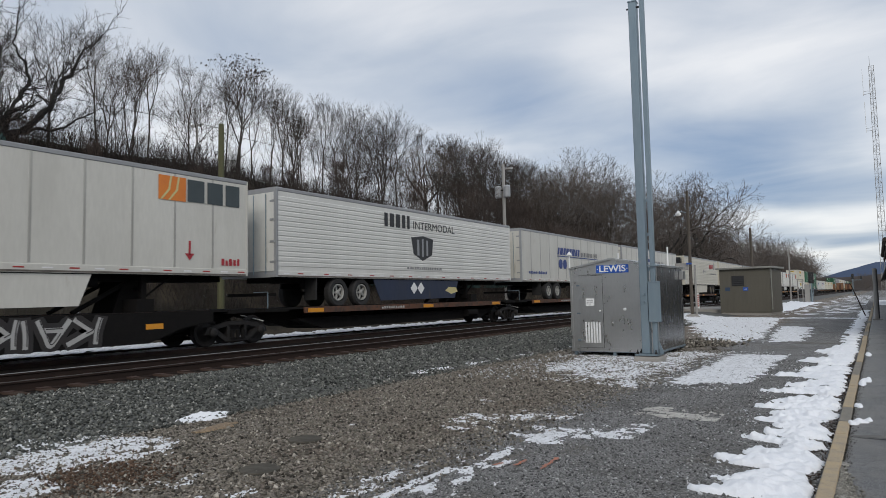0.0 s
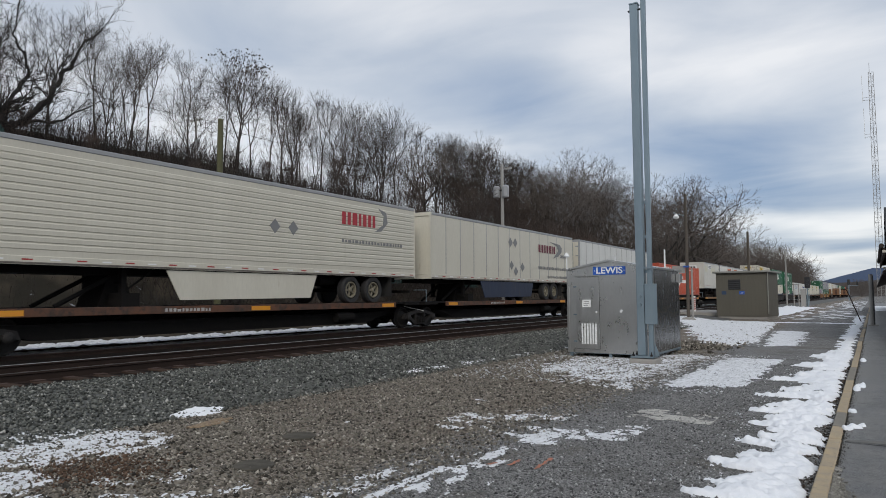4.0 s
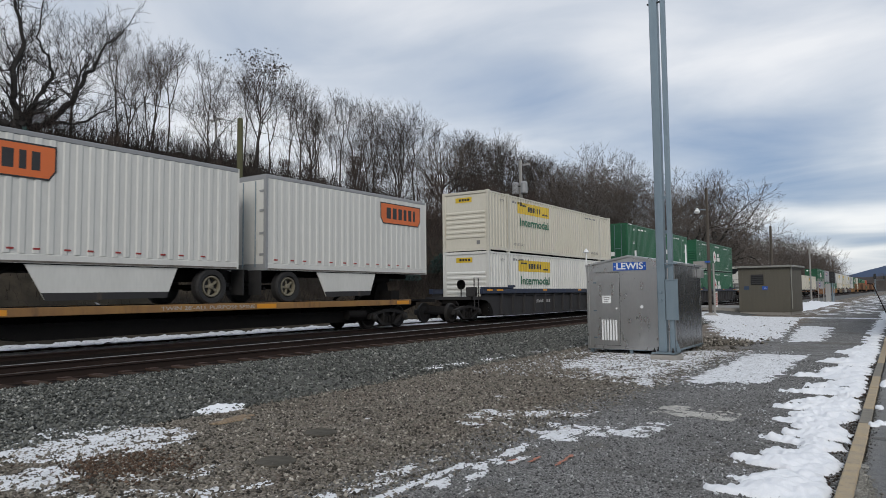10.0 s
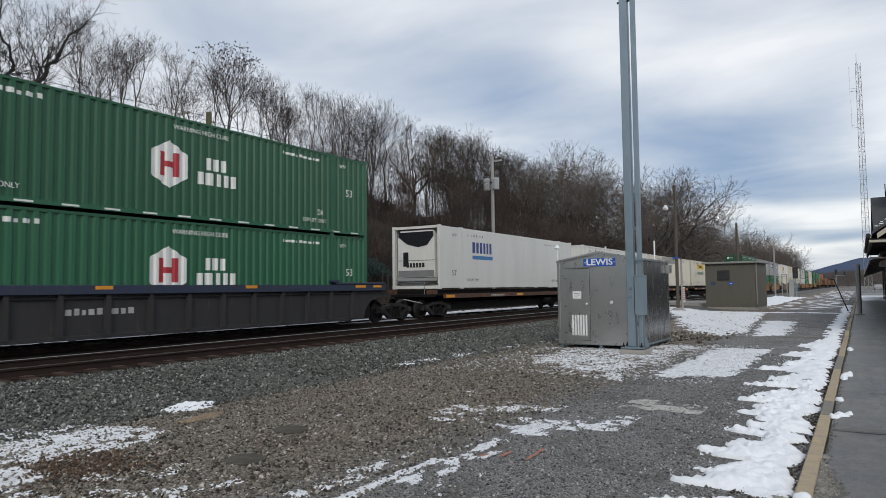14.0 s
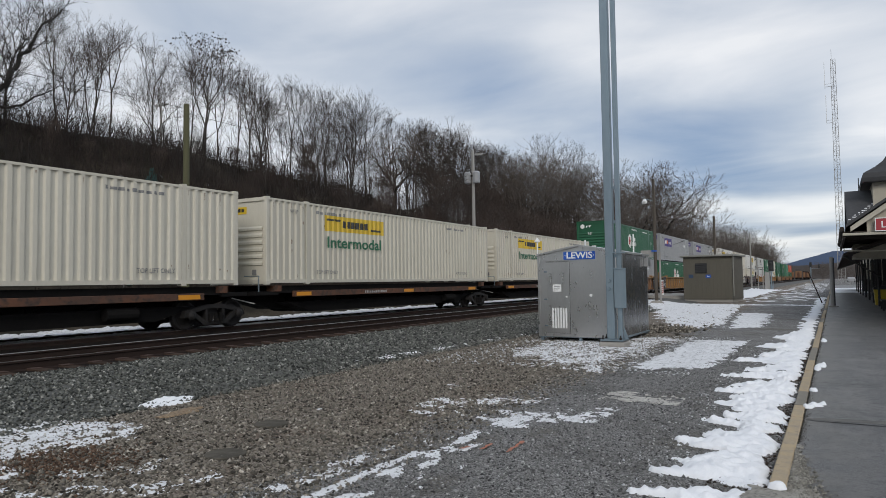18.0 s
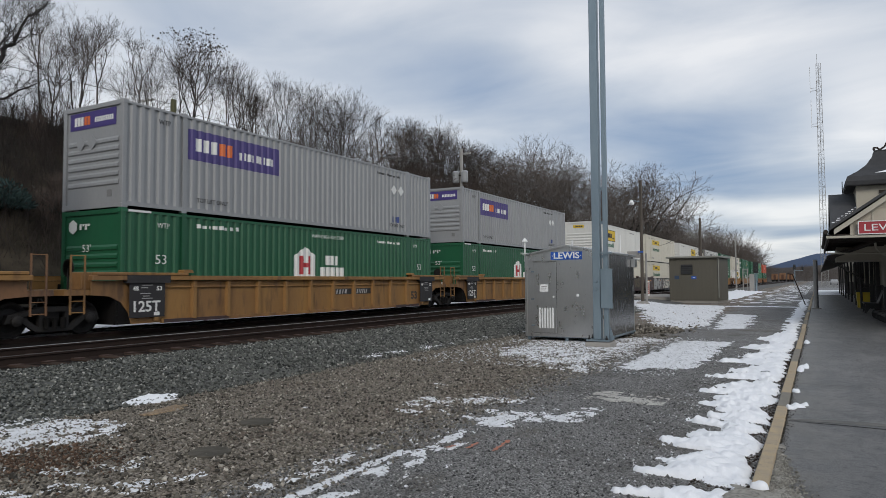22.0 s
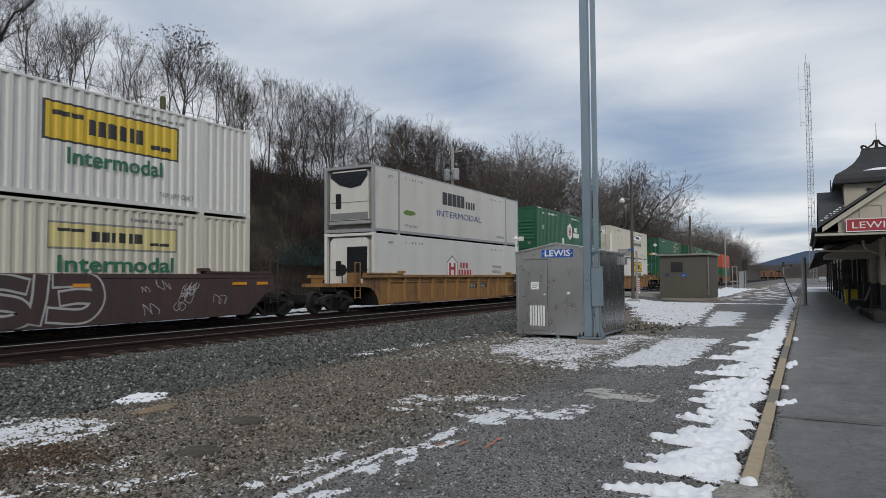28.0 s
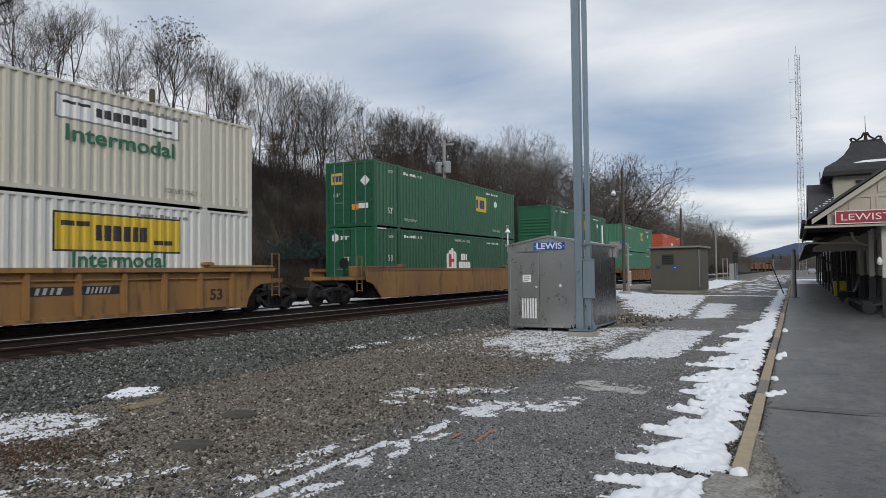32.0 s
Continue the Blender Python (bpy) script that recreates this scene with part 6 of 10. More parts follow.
KINDS = [
    tree_kind("bare_tree", "tall bare tree with upswept limbs and grey bark on the bank", BARK, TWIG, seed=1, height=12, bole=0.34),
    tree_kind("bare_tree", "bare tree with a wide fan of thin branches on the bank", BARK, TWIG, seed=2, height=12, bole=0.26, spread=(20, 36), start=3, leader=0.2),
    tree_kind("bare_tree", "slim bare tree with a narrow crown on the bank", BARK, TWIG, seed=3, height=12, bole=0.42, spread=(14, 25), trunk=0.008, leader=0.55),
    tree_kind("bare_tree", "forked bare tree with a ragged crown on the bank", BARK, TWIG, seed=4, height=11.5, bole=0.30, stems=2, depth=6, tips=4, leader=0.4),
    tree_kind("bare_tree", "broad bare tree with a dense rounded crown", BARK, TWIGPALE, seed=5, height=12, bole=0.10, spread=(18, 33), start=4, depth=8, up=0.03, side=0.45, tips=4, trunk=0.016, thin=0.64, fine_r=0.0045, leader=0.2, wob=0.09, ratio=(0.74, 0.86)),
    tree_kind("bare_tree", "wide bushy bare tree with many fine twigs", BARK, TWIGPALE, seed=6, height=11, bole=0.08, spread=(17, 32), stems=3, depth=7, up=0.03, side=0.5, tips=4, trunk=0.013, thin=0.64, fine_r=0.0045, leader=0.2, wob=0.09),
    tree_kind("bare_tree", "far bare tree with a rounded grey-brown crown", BARK, TWIGPALE, seed=15, height=12, bole=0.12, spread=(22, 40), start=4, depth=6, up=0.03, side=0.5, tips=4, trunk=0.016, fine_r=0.011, leader=0.2, wob=0.10),
    tree_kind("bare_tree", "far bare tree with a wide ragged crown", BARK, TWIGPALE, seed=16, height=11.5, bole=0.12, spread=(20, 38), stems=2, depth=6, up=0.04, side=0.4, tips=3, trunk=0.012, fine_r=0.011, leader=0.3),
    tree_kind("sapling", "thin bare sapling among the brush", BARK, TWIG, seed=7, height=8, bole=0.26, depth=5, spread=(14, 28), trunk=0.006, leader=0.6, tips=4, side=0.7),
    tree_kind("bare_tree", "crooked open-crowned tree with heavy spreading limbs", BARKDARK, TWIGPALE, seed=27, height=12, bole=0.16, spread=(19, 36), start=4, depth=8, up=0.035, side=0.35, tips=4, trunk=0.019, thin=0.64, fine_r=0.0048, leader=0.3, wob=0.14, ratio=(0.72, 0.84)),
    tree_kind("thicket_bush", "many-stemmed reddish-brown bush on the slope", TWIGBRUSH, TWIGBRUSH, seed=41, height=6, bole=0.10, depth=4, spread=(14, 30), stems=7, trunk=0.005, tips=5, side=0.8, leader=0.4, shoots=3, start=2, fine_r=0.009),
    tree_kind("thicket_bush", "thicket of thin brown stems on the slope", TWIGBRUSH, TWIGBRUSH, seed=42, height=6, bole=0.22, depth=4, spread=(10, 26), stems=8, trunk=0.0045, tips=4, side=0.7, leader=0.5, shoots=4, start=2, fine_r=0.009),
]
for k in KINDS:
    k[2].materials.append(k[5]); k[3].materials.append(k[6])
    if k[4]:
        k[4].materials.append(DEADLEAF)


def plant(kind, x, y, scale, turn, z=None, label=""):
    name, lab, wood, fine, leaf, *_ = kind
    t = thing(name, label or lab, {"sapling": "sapling", "thicket_bush": "bush"}.get(name, "tree"), pose(x, y, ground_z(x, y) if z is None else z, 0, 0, turn) @ Matrix.Diagonal((scale, scale, scale, 1)),
              group={"sapling": "saplings on the bank", "thicket_bush": "thickets on the bank"}.get(name, "bare trees on the bank"))
    for nm, me in (("trunk", wood), ("crown", fine), ("leaves", leaf)):
        if me:
            new(nm, me).parent = t
    return t


rnd = random.Random(21)
# front rank along the crest: tops follow the skyline
SKYLINE = ((-6, 17.5), (14, 16.8), (22, 17.9), (26, 17.2), (30, 17.4), (38, 18.0), (48, 18.7), (54, 18.2), (66, 19.6), (77, 18.9), (100, 18.5))


def skyline(y):
    for (a, p), (b, q) in zip(SKYLINE, SKYLINE[1:]):
        if y <= b:
            return p + (q - p) * max(0.0, (y - a) / (b - a))
    return SKYLINE[-1][1]


y, k = -4.0, 0
while y < 84:
    x = -34.5 - rnd.uniform(0, 3.0)
    kind = (0, 2, 1, 3, 2, 0, 9)[rnd.randrange(7 if y > 14 else 6)]
    top = skyline(y * 36 / -x) - (rnd.uniform(0, 0.5) if k % 3 else rnd.uniform(0.4, 2.4))
    top = 1.23 + (top - 1.23) * -x / 36
    h = (12, 12, 12, 11.5, 12, 11, 12, 11.5, 8, 12)[kind]
    plant(KINDS[kind], x, y, (top - ground_z(x, y)) / h, rnd.uniform(0, 360))
    y += rnd.uniform(1.5, 3.0) if y < 36 else rnd.uniform(1.2, 2.5)
    k += 1
# second rank behind, lower and closer set past the open part of the crest
y = -2.0
while y < 110:
    x = -39 - rnd.uniform(0, 8)
    top = 1.23 + (skyline(y * 36 / -x) - 1.23) * -x / 36
    plant(KINDS[rnd.choice((0, 1, 2, 3, 2))], x, y, (top - ground_z(x, y)) / 12 * rnd.uniform(0.62, 0.92), rnd.uniform(0, 360))
    y += rnd.uniform(3.0, 5.5) if y < 36 else rnd.uniform(1.4, 2.8)
# saplings between them
y = -3.0
while y < 115:
    x = -35.5 + rnd.uniform(-4, 9.0) if y > 30 else -36 + rnd.uniform(-3, 3)
    plant(KINDS[8], x, y, rnd.uniform(0.45, 0.95) * (1.25 if y > 45 else 0.9), rnd.uniform(0, 360))
    y += rnd.uniform(1.5, 3.0) if y < 34 else rnd.uniform(0.9, 1.8)
# brown thickets on the slope, rising with the distance
y = 4.0
while y < 150:
    x = -26.5 - rnd.uniform(0, 9.5)
    grown = smooth(30, 62, y)
    plant(KINDS[rnd.choice((10, 11))], x, y, rnd.uniform(0.24, 0.5) + grown * rnd.uniform(0.35, 0.95), rnd.uniform(0, 360))
    y += rnd.uniform(0.5, 1.3)
# broad trees further along the line: place, height of the top, kind
for x, y, top, k in ((-31, 69, 17.2, 5), (-29.5, 74, 19.2, 4), (-31, 81, 20.0, 5), (-33, 90, 20.6, 4), (-28, 84, 18.4, 4), (-26.5, 90, 16.6, 5), (-34, 99, 19.5, 5),
                     (-26, 103, 19.6, 9), (-25, 107, 21.4, 9), (-24.6, 114, 20.4, 9), (-26, 127, 18.4, 9), (-29, 116, 17.0, 6), (-29, 127, 15.2, 7)):
    plant(KINDS[k], x, y, (top - ground_z(x, y)) / (12, 12, 12, 11.5, 12, 11, 12, 11.5, 8, 12)[k], rnd.uniform(0, 360))
def far_woods(label, spots):
    """Distant trees that cannot be told apart, joined."""
    vs, fs, base = [], [], 0
    for kind, x, y, scale, turn in spots:
        m = np.array(pose(x, y, ground_z(x, y), 0, 0, turn) @ Matrix.Diagonal((scale, scale, scale, 1)))
        for me in (kind[2], kind[3]):
            co = np.empty(len(me.vertices) * 3, np.float32)
            me.vertices.foreach_get("co", co)
            vs.append(co.reshape(-1, 3) @ m[:3, :3].T + m[:3, 3])
            fs += [tuple(base + i for i in p.vertices) for p in me.polygons]
            base += len(me.vertices)
    me = bpy.data.meshes.new("far_woods")
    me.from_pydata(np.concatenate(vs).tolist(), [], fs)
    me.materials.append(TWIGPALE)
    tagged(new("far_woods", me), label=label, kind="stuff")


spots = []
y = 100.0
while y < 440:
    x = -25 - rnd.uniform(0, 14)
    top = 14.0 + 4.0 * smooth(130, 190, y) + rnd.uniform(-3.0, 1.0)
    scale, kind = (top - ground_z(x, y)) / 12, KINDS[rnd.choice((6, 7, 6, 7))]
    if y < 150:
        plant(kind, x, y, scale, rnd.uniform(0, 360))
    else:
        spots.append((kind, x, y, scale, rnd.uniform(0, 360)))
    y += rnd.uniform(2.4, 5.0) * (1 + y / 500)
far_woods("far bare grey-brown woods along the line", spots)
spots = []
for k in range(64):
    y = 470 + rnd.uniform(0, 130)
    x = -40 + 120 * k / 64 + rnd.uniform(-3, 3)
    spots.append((KINDS[rnd.choice((6, 7))], x, y, rnd.uniform(0.55, 1.0), rnd.uniform(0, 360)))
far_woods("low bare woods closing the far end of the line", spots)

# the gnarled dark tree at the near end of the bank, and the one that kept its withered top leaves
def gnarled():
    """Long crooked limbs from a short thick bole."""
    rnd, wood, fine = random.Random(31), Shape(), Shape()

    def limb(pts, r0, r1, twist):
        q = []
        for (a, b), (c, d) in zip(pts, pts[1:]):
            for k in range(4):
                f = k / 4
                q.append(Vector((twist * (a + (c - a) * f) + rnd.uniform(-0.05, 0.05), a + (c - a) * f + rnd.uniform(-0.09, 0.09), b + (d - b) * f + rnd.uniform(-0.09, 0.09))))
        q.append(Vector((twist * pts[-1][0], pts[-1][0], pts[-1][1])))
        n = len(q) - 1
        for i in range(n):
            ra, rb = r0 + (r1 - r0) * i / n, r0 + (r1 - r0) * (i + 1) / n
            wood.tube(q[i], q[i + 1], ra, rb, 8, False)
            if i > 2:
                for _ in range(1 + i % 2):
                    d = (q[i + 1] - q[i]).normalized()
                    v = (d * 0.8 + Vector((rnd.gauss(0, 0.6), rnd.gauss(0, 0.6), rnd.gauss(0.35, 0.5)))).normalized()
                    sprig(q[i], v, rnd.uniform(0.7, 1.9), max(0.013, ra * 0.28), 1)

    def sprig(a, d, length, r, level):
        p = a
        for i in range(4):
            d = (d + Vector((rnd.gauss(0, 0.2), rnd.gauss(0, 0.2), rnd.gauss(0.05, 0.2)))).normalized()
            q = p + d * length / 4
            fine.tube(p, q, r * (1 - 0.2 * i), r * (0.8 - 0.2 * i) + 0.003, 4, False)
            if level < 3:
                for _ in range(2 if level == 1 else 1):
                    v = (d + Vector((rnd.gauss(0, 0.6), rnd.gauss(0, 0.6), rnd.gauss(0.1, 0.5)))).normalized()
                    sprig(q, v, length * rnd.uniform(0.3, 0.6), max(0.006, r * 0.5), level + 1)
            p = q

    limb([(0, -0.6), (0.0, 0.5), (0.5, 1.0)], 0.286, 0.238, 0.2)
    limb([(0.2, 0.5), (1.1, 0.8), (2.3, 2.2), (2.75, 3.4), (3.4, 4.3), (3.8, 5.4), (4.7, 6.4)], 0.17, 0.03, 0.1)
    limb([(0.0, 0.5), (-0.2, 1.7), (-0.3, 3.2), (0.25, 4.5), (-0.4, 6.6), (-0.2, 8.4)], 0.177, 0.035, -0.2)
    limb([(-0.1, 0.4), (-1.0, 1.0), (-2.2, 2.6), (-2.6, 4.8), (-2.0, 7.0)], 0.177, 0.042, 0.3)
    limb([(0.5, 1.0), (1.3, 2.6), (1.75, 3.4), (1.5, 4.4), (0.9, 5.0), (1.2, 7.0)], 0.102, 0.021, -0.4)
    limb([(1.2, 0.9), (2.6, 1.1), (3.6, 1.9), (4.6, 2.6)], 0.082, 0.014, 0.2)
    limb([(-2.3, 3.0), (-1.6, 4.6), (-1.2, 6.0), (0.2, 7.6)], 0.095, 0.021, 0.1)
    return wood, fine


wood, fine = gnarled()
t = thing("gnarled_tree", "dark gnarled tree with long crooked limbs", "tree", pose(-33, 14.2, ground_z(-33, 14.2) + 0.3))
part("trunk", wood, BARKDARK, t)
part("crown", fine, BARKDARK, t)
LEAFY = tree_kind("leafy_topped_tree", "slim tree with withered brown leaves still on its crown", BARK, TWIG, seed=33, height=11, bole=0.42, depth=6, spread=(17, 30), start=3, tips=2, up=0.05, side=0.3, leader=0.15, shoots=1, leafy=True)
LEAFY[2].materials.append(BARK); LEAFY[3].materials.append(TWIG); LEAFY[4].materials.append(DEADLEAF)
plant(LEAFY, -36.0, 30.5, (18.0 - ground_z(-36, 30.5)) / 11.0, 150)


def brush():
    """Tangled undergrowth over the whole bank."""
    sh, rnd = Shape(), random.Random(77)
    for i in range(70000):
        y = -6 + 330 * rnd.random() ** 1.9 if i < 44000 else -4 + 56 * rnd.random()
        x = -24.2 - (15 if i < 44000 else 10.5) * rnd.random() ** 0.8
        z = ground_z(x, y) - 0.05
        thick = noise.noise((x * 0.25, y * 0.18, 9))
        if thick < -0.22 and rnd.random() < 0.75:
            continue
        length = rnd.uniform(0.6, 2.2) * (1 + 0.3 * (y > 60)) * (1 + 0.9 * thick) * (1.0 if i < 44000 else 0.62)
        d = Vector((rnd.gauss(0, 0.35), rnd.gauss(0, 0.35), 1)).normalized()
        r = rnd.uniform(0.006, 0.016) * (1 + y / 150)
        a = Vector((x, y, z))
        b = a + d * length * 0.6
        c = b + (d + Vector((rnd.gauss(0, 0.4), rnd.gauss(0, 0.4), 0))).normalized() * length * 0.5
        e = b + (d + Vector((rnd.gauss(0, 0.6), rnd.gauss(0, 0.6), 0))).normalized() * length * 0.4
        s = Vector((rnd.uniform(-1, 1), rnd.uniform(-1, 1), 0)).normalized() * r
        k = len(sh.v)
        sh.v += [tuple(a + s), tuple(a - s), tuple(b - s * 0.7), tuple(b + s * 0.7), tuple(c), tuple(e)]
        sh.f += [(k, k + 1, k + 2, k + 3), (k + 3, k + 2, k + 4), (k + 2, k + 3, k + 5)]
    me = bpy.data.meshes.new("brush")
    me.from_pydata(sh.v, [], sh.f)
    me.materials.append(TWIGRED)
    tagged(new("brush", me), label="tangled reddish-brown winter undergrowth on the bank", kind="stuff")


brush()


def shrub(seed, x, y, wide, high, cone=False):
    rnd, fol = random.Random(seed), Shape()
    humps = [Vector((0, 0, 0))] if cone else [Vector((rnd.uniform(-0.9, 0.9) * wide, rnd.uniform(-1.5, 1.5) * wide, rnd.uniform(-0.55, 0.0) * high)) for _ in range(6)]
    for _ in range(5200 if cone else 6000):
        a, b = rnd.uniform(0, 6.283), rnd.random() ** 0.5
        b = b * (0.82 + 0.3 * noise.noise((math.cos(a) * 2.2, math.sin(a) * 2.2, seed)))
        q = Vector((math.cos(a) * b * wide, math.sin(a) * b * wide, high * ((1 - b) * rnd.uniform(0.75, 1.0) if cone else (1 - b * b) * rnd.uniform(0.25, 1.0)) + 0.1))
        q = q * (1.0 if cone else 0.72) + rnd.choice(humps)
        if q.z < 0:
            continue
        d = Vector((math.cos(a) * b, math.sin(a) * b, rnd.uniform(0.1, 0.9))).normalized()
        s = d.cross(Vector((rnd.gauss(0, 1), rnd.gauss(0, 1), rnd.gauss(0, 1)))).normalized() * rnd.uniform(0.022, 0.05)
        d = d * rnd.uniform(0.09, 0.22)
        fol.face(q - s, q + d * 0.5 - s * 0.8, q + d, q + d * 0.5 + s * 0.8, q + s)
    if cone:
        t = thing("spruce_tree", "small blue-green spruce on the bank", "tree", pose(x, y, ground_z(x, y)), group="spruces")
        part("trunk", Shape().tube((0, 0, -0.3), (0, 0, high * 0.95), 0.07, 0.01, 7, False), BARKDARK, t)
        part("foliage", fol, SPRUCE, t, "dense blue-green needle boughs")
        return
    t = thing("evergreen_shrub", "low dark evergreen shrub on the bank", "shrub", pose(x, y, ground_z(x, y)), group="evergreen shrubs")
    part("foliage", fol, SPRUCE, t)


for k, (x, y, wd, hi) in enumerate(((-27.0, 31.5, 2.2, 2.6), (-28.5, 24.5, 1.8, 2.4), (-27.0, 45.0, 1.8, 2.2), (-29.0, 15.0, 1.6, 2.0), (-27.6, 37.5, 1.5, 2.2))):
    shrub(k, x, y, wd, hi)

for k, (x, y, wd, hi) in enumerate(((-28.0, 9.6, 1.3, 4.4), (-27.6, 20.4, 1.2, 4.2), (-29.5, 13.0, 1.1, 3.6))):
    shrub(k + 20, x, y, wd, hi, True)

# utility poles on and before the bank
p = pole("utility_pole", "mossy wooden utility pole behind the tracks", -25.0, 20.25, -0.3, 9.4, 0.17, 0.13, GREENPOLE, "utility pole")
p = pole("utility_pole", "pale utility pole with two transformers", -25.0, 48.2, -0.3, 11.9, 0.16, 0.12, GREYPOLE, "utility pole")
for s in (-0.42, 0.36):
    part("transformer", Shape().lathe([(0.05, 0), (0.26, 0.02), (0.28, 0.1), (0.28, 0.85), (0.2, 0.95), (0.05, 0.98)], (s, -0.15, 9.45), 14), SILVER, p, "grey transformer can")
part("cross_arm", Shape().box(-0.15, 0.85, -0.06, 0.06, 11.75, 11.87), GREYPOLE, p)
part("transformer_bracket", Shape().box(-0.4, 0.4, -0.2, -0.05, 10.0, 10.1), TRUCKSTEEL, p)
p = pole("utility_pole", "thin pole with a short cross arm on the crest", -42.0, 31.8, 8.5, 14.5, 0.09, 0.07, GREYPOLE, "utility pole")
part("cross_arm", Shape().box(-0.6, 0.7, -0.07, 0.07, 5.83, 5.95), GREYPOLE, p)
part("pole_can", Shape().tube((0.2, 0, 3.83), (0.2, 0, 4.43), 0.16), SILVER, p)
t = thing("roof_cupola", "small white cupola showing over the crest", "cupola", pose(-48.0, 39.8, 9.0))
part("drum", Shape().lathe([(0.7, 0), (0.7, 4.6), (0.85, 4.7)], (0, 0, 0), 8), SIGNWHITE, t)
part("cap", Shape().lathe([(0.9, 4.7), (0.55, 5.2), (0.2, 5.6), (0.02, 6.3)], (0, 0, 0), 8), LAMPWHITE, t)


def wire(a, b, sag, r, label):
    sh, n = Shape(), 14
    pts = []
    for i in range(n + 1):
        u = i / n
        q = Vector(a).lerp(Vector(b), u)
        q.z -= sag * 4 * u * (1 - u)
        pts.append(q)
    for q in pts:
        sh.v += [(q.x - r, q.y, q.z), (q.x, q.y, q.z + r), (q.x + r, q.y, q.z), (q.x, q.y, q.z - r)]
    sh.f = [(4 * i + e, 4 * i + (e + 1) % 4, 4 * i + 4 + (e + 1) % 4, 4 * i + 4 + e) for i in range(n) for e in range(4)]
    tagged(part("overhead_wire", sh, BLACKIRON, label=label), category="wire", group="overhead wires")


wire((-25.0, 20.25, 9.0), (-25.0, 48.2, 10.6), 0.5, 0.012, "dark overhead wire between poles")
wire((-25.0, 48.2, 11.4), (-26.0, 120, 11.0), 1.6, 0.014, "dark overhead wire along the bank")
wire((-25.0, -20, 9.5), (-25.0, 20.25, 9.2), 0.5, 0.012, "dark overhead wire between poles")
wire((-11.7, 71, 6.0), (-20.0, 90, 6.2), 0.9, 0.02, "slack wire from a lamp pole")


# ======== the train ========
CARRIED = []          # every thing that rolls: (thing, its y when the clip starts, z)
HALF, BOX_H, LONG = 1.295, 2.896, 16.15
PITCH, DEEP = 0.285, 0.055


def wave(y, flat=False):
    """How far a corrugated wall lies behind its outer face."""
    if flat:
        return 0.0
    t = (y / PITCH) % 1.0
    return 0.0 if t < 0.36 else DEEP * (t - 0.36) / 0.14 if t < 0.5 else DEEP if t < 0.86 else DEEP * (1.0 - t) / 0.14


def breaks(a, b):
    out = {a, b}
    k = int(a / PITCH) - 1
    while k * PITCH < b:
        for q in (0, 0.36, 0.5, 0.86):
            y = (k + q) * PITCH
            if a < y < b:
                out.add(y)
        k += 1
    return sorted(out)


def sheet(y0, y1, z0, z1, x=HALF - 0.006, side=1, off=0.0, flat=False, shape=None):
    """A piece of side wall, or paint that follows it."""
    sh = shape or Shape()
    ys = [y0, y1] if flat else breaks(y0, y1)
    for a, b in zip(ys, ys[1:]):
        xa, xb = side * (x - wave(a, flat) + off), side * (x - wave(b, flat) + off)
        q = [(xa, a, z0), (xb, b, z0), (xb, b, z1), (xa, a, z1)]
        sh.face(*(q if side > 0 else q[::-1]))
    return sh


def rolling(name, label, category, y, z, group):
    t = thing(name, label, category, pose(TRACK_FAR, y, z), group=group)
    CARRIED.append((t, y, z))
    return t


def patch(parent, name, y0, y1, z0, z1, material, label="", off=0.004, flat=False, x=HALF - 0.006):
    return part(name, sheet(y0, y1, z0, z1, x, 1, off, flat), material, parent, label)


def bars(parent, y0, y1, z0, z1, n, material, name="word_mark", off=0.006, flat=False, slant=0.0, gap=0.34, x=HALF - 0.006):
    """A word shown as a row of plain upright blocks."""
    sh = Shape()
    w = (y1 - y0) / n
    rnd = random.Random(n * 31 + int(y0 * 10))
    cuts = [0.0]
    for _ in range(n):
        cuts.append(cuts[-1] + rnd.uniform(0.75, 1.25))
    for i in range(n):
        a, b = (y0 + (y1 - y0) * cuts[i] / cuts[-1], y0 + (y1 - y0) * cuts[i + 1] / cuts[-1] - w * gap)
        top = z1 - (z1 - z0) * rnd.choice((0, 0, 0.12, 0.25)) * (name == "stencil_line")
        if flat and slant:
            sh.face((x + off, a, z0), (x + off, b, z0), (x + off, b + slant * (z1 - z0), z1), (x + off, a + slant * (z1 - z0), z1))
        else:
            sheet(a, b, z0, top, x, 1, off, flat, sh)
    return part(name, sh, material, parent, kind="stuff")


def hexagon(parent, y, z, r, material, name="hexagon_mark", off=0.004, house=False):
    """A six-sided mark, cut at the corrugations so that it follows them."""
    sh = Shape()

    def top(d):
        d = abs(d)
        return r * 1.0 - d * 0.577
    ys = breaks(y - r * 0.87, y + r * 0.87) + [y]
    ys = sorted(set(ys))
    for a, b in zip(ys, ys[1:]):
        xa, xb = HALF - 0.006 - wave(a) + off, HALF - 0.006 - wave(b) + off
        la, lb = (-r * 0.8, -r * 0.8) if house else (-top(a - y), -top(b - y))
        sh.face((xa, a, z + la), (xb, b, z + lb), (xb, b, z + top(b - y)), (xa, a, z + top(a - y)))
    return part(name, sh, material, parent)


def side_words(parent, text, y, z, h, w, material, off=0.006, bold=0.0):
    return words(text, h, w, material, parent, Matrix.Translation((HALF + off - 0.004, y, z)) @ SIDE, bold=bold)


def front_words(parent, text, x, z, h, w, material, y=-0.012):
    return words(text, h, w, material, parent, Matrix.Translation((x, y, z)) @ FRONT)


def mark_53(c, material):
    side_words(c, "53'", 1.05, 0.62, 0.26, 0.42, material)
    side_words(c, "53'", LONG - 1.35, 0.62, 0.26, 0.42, material)


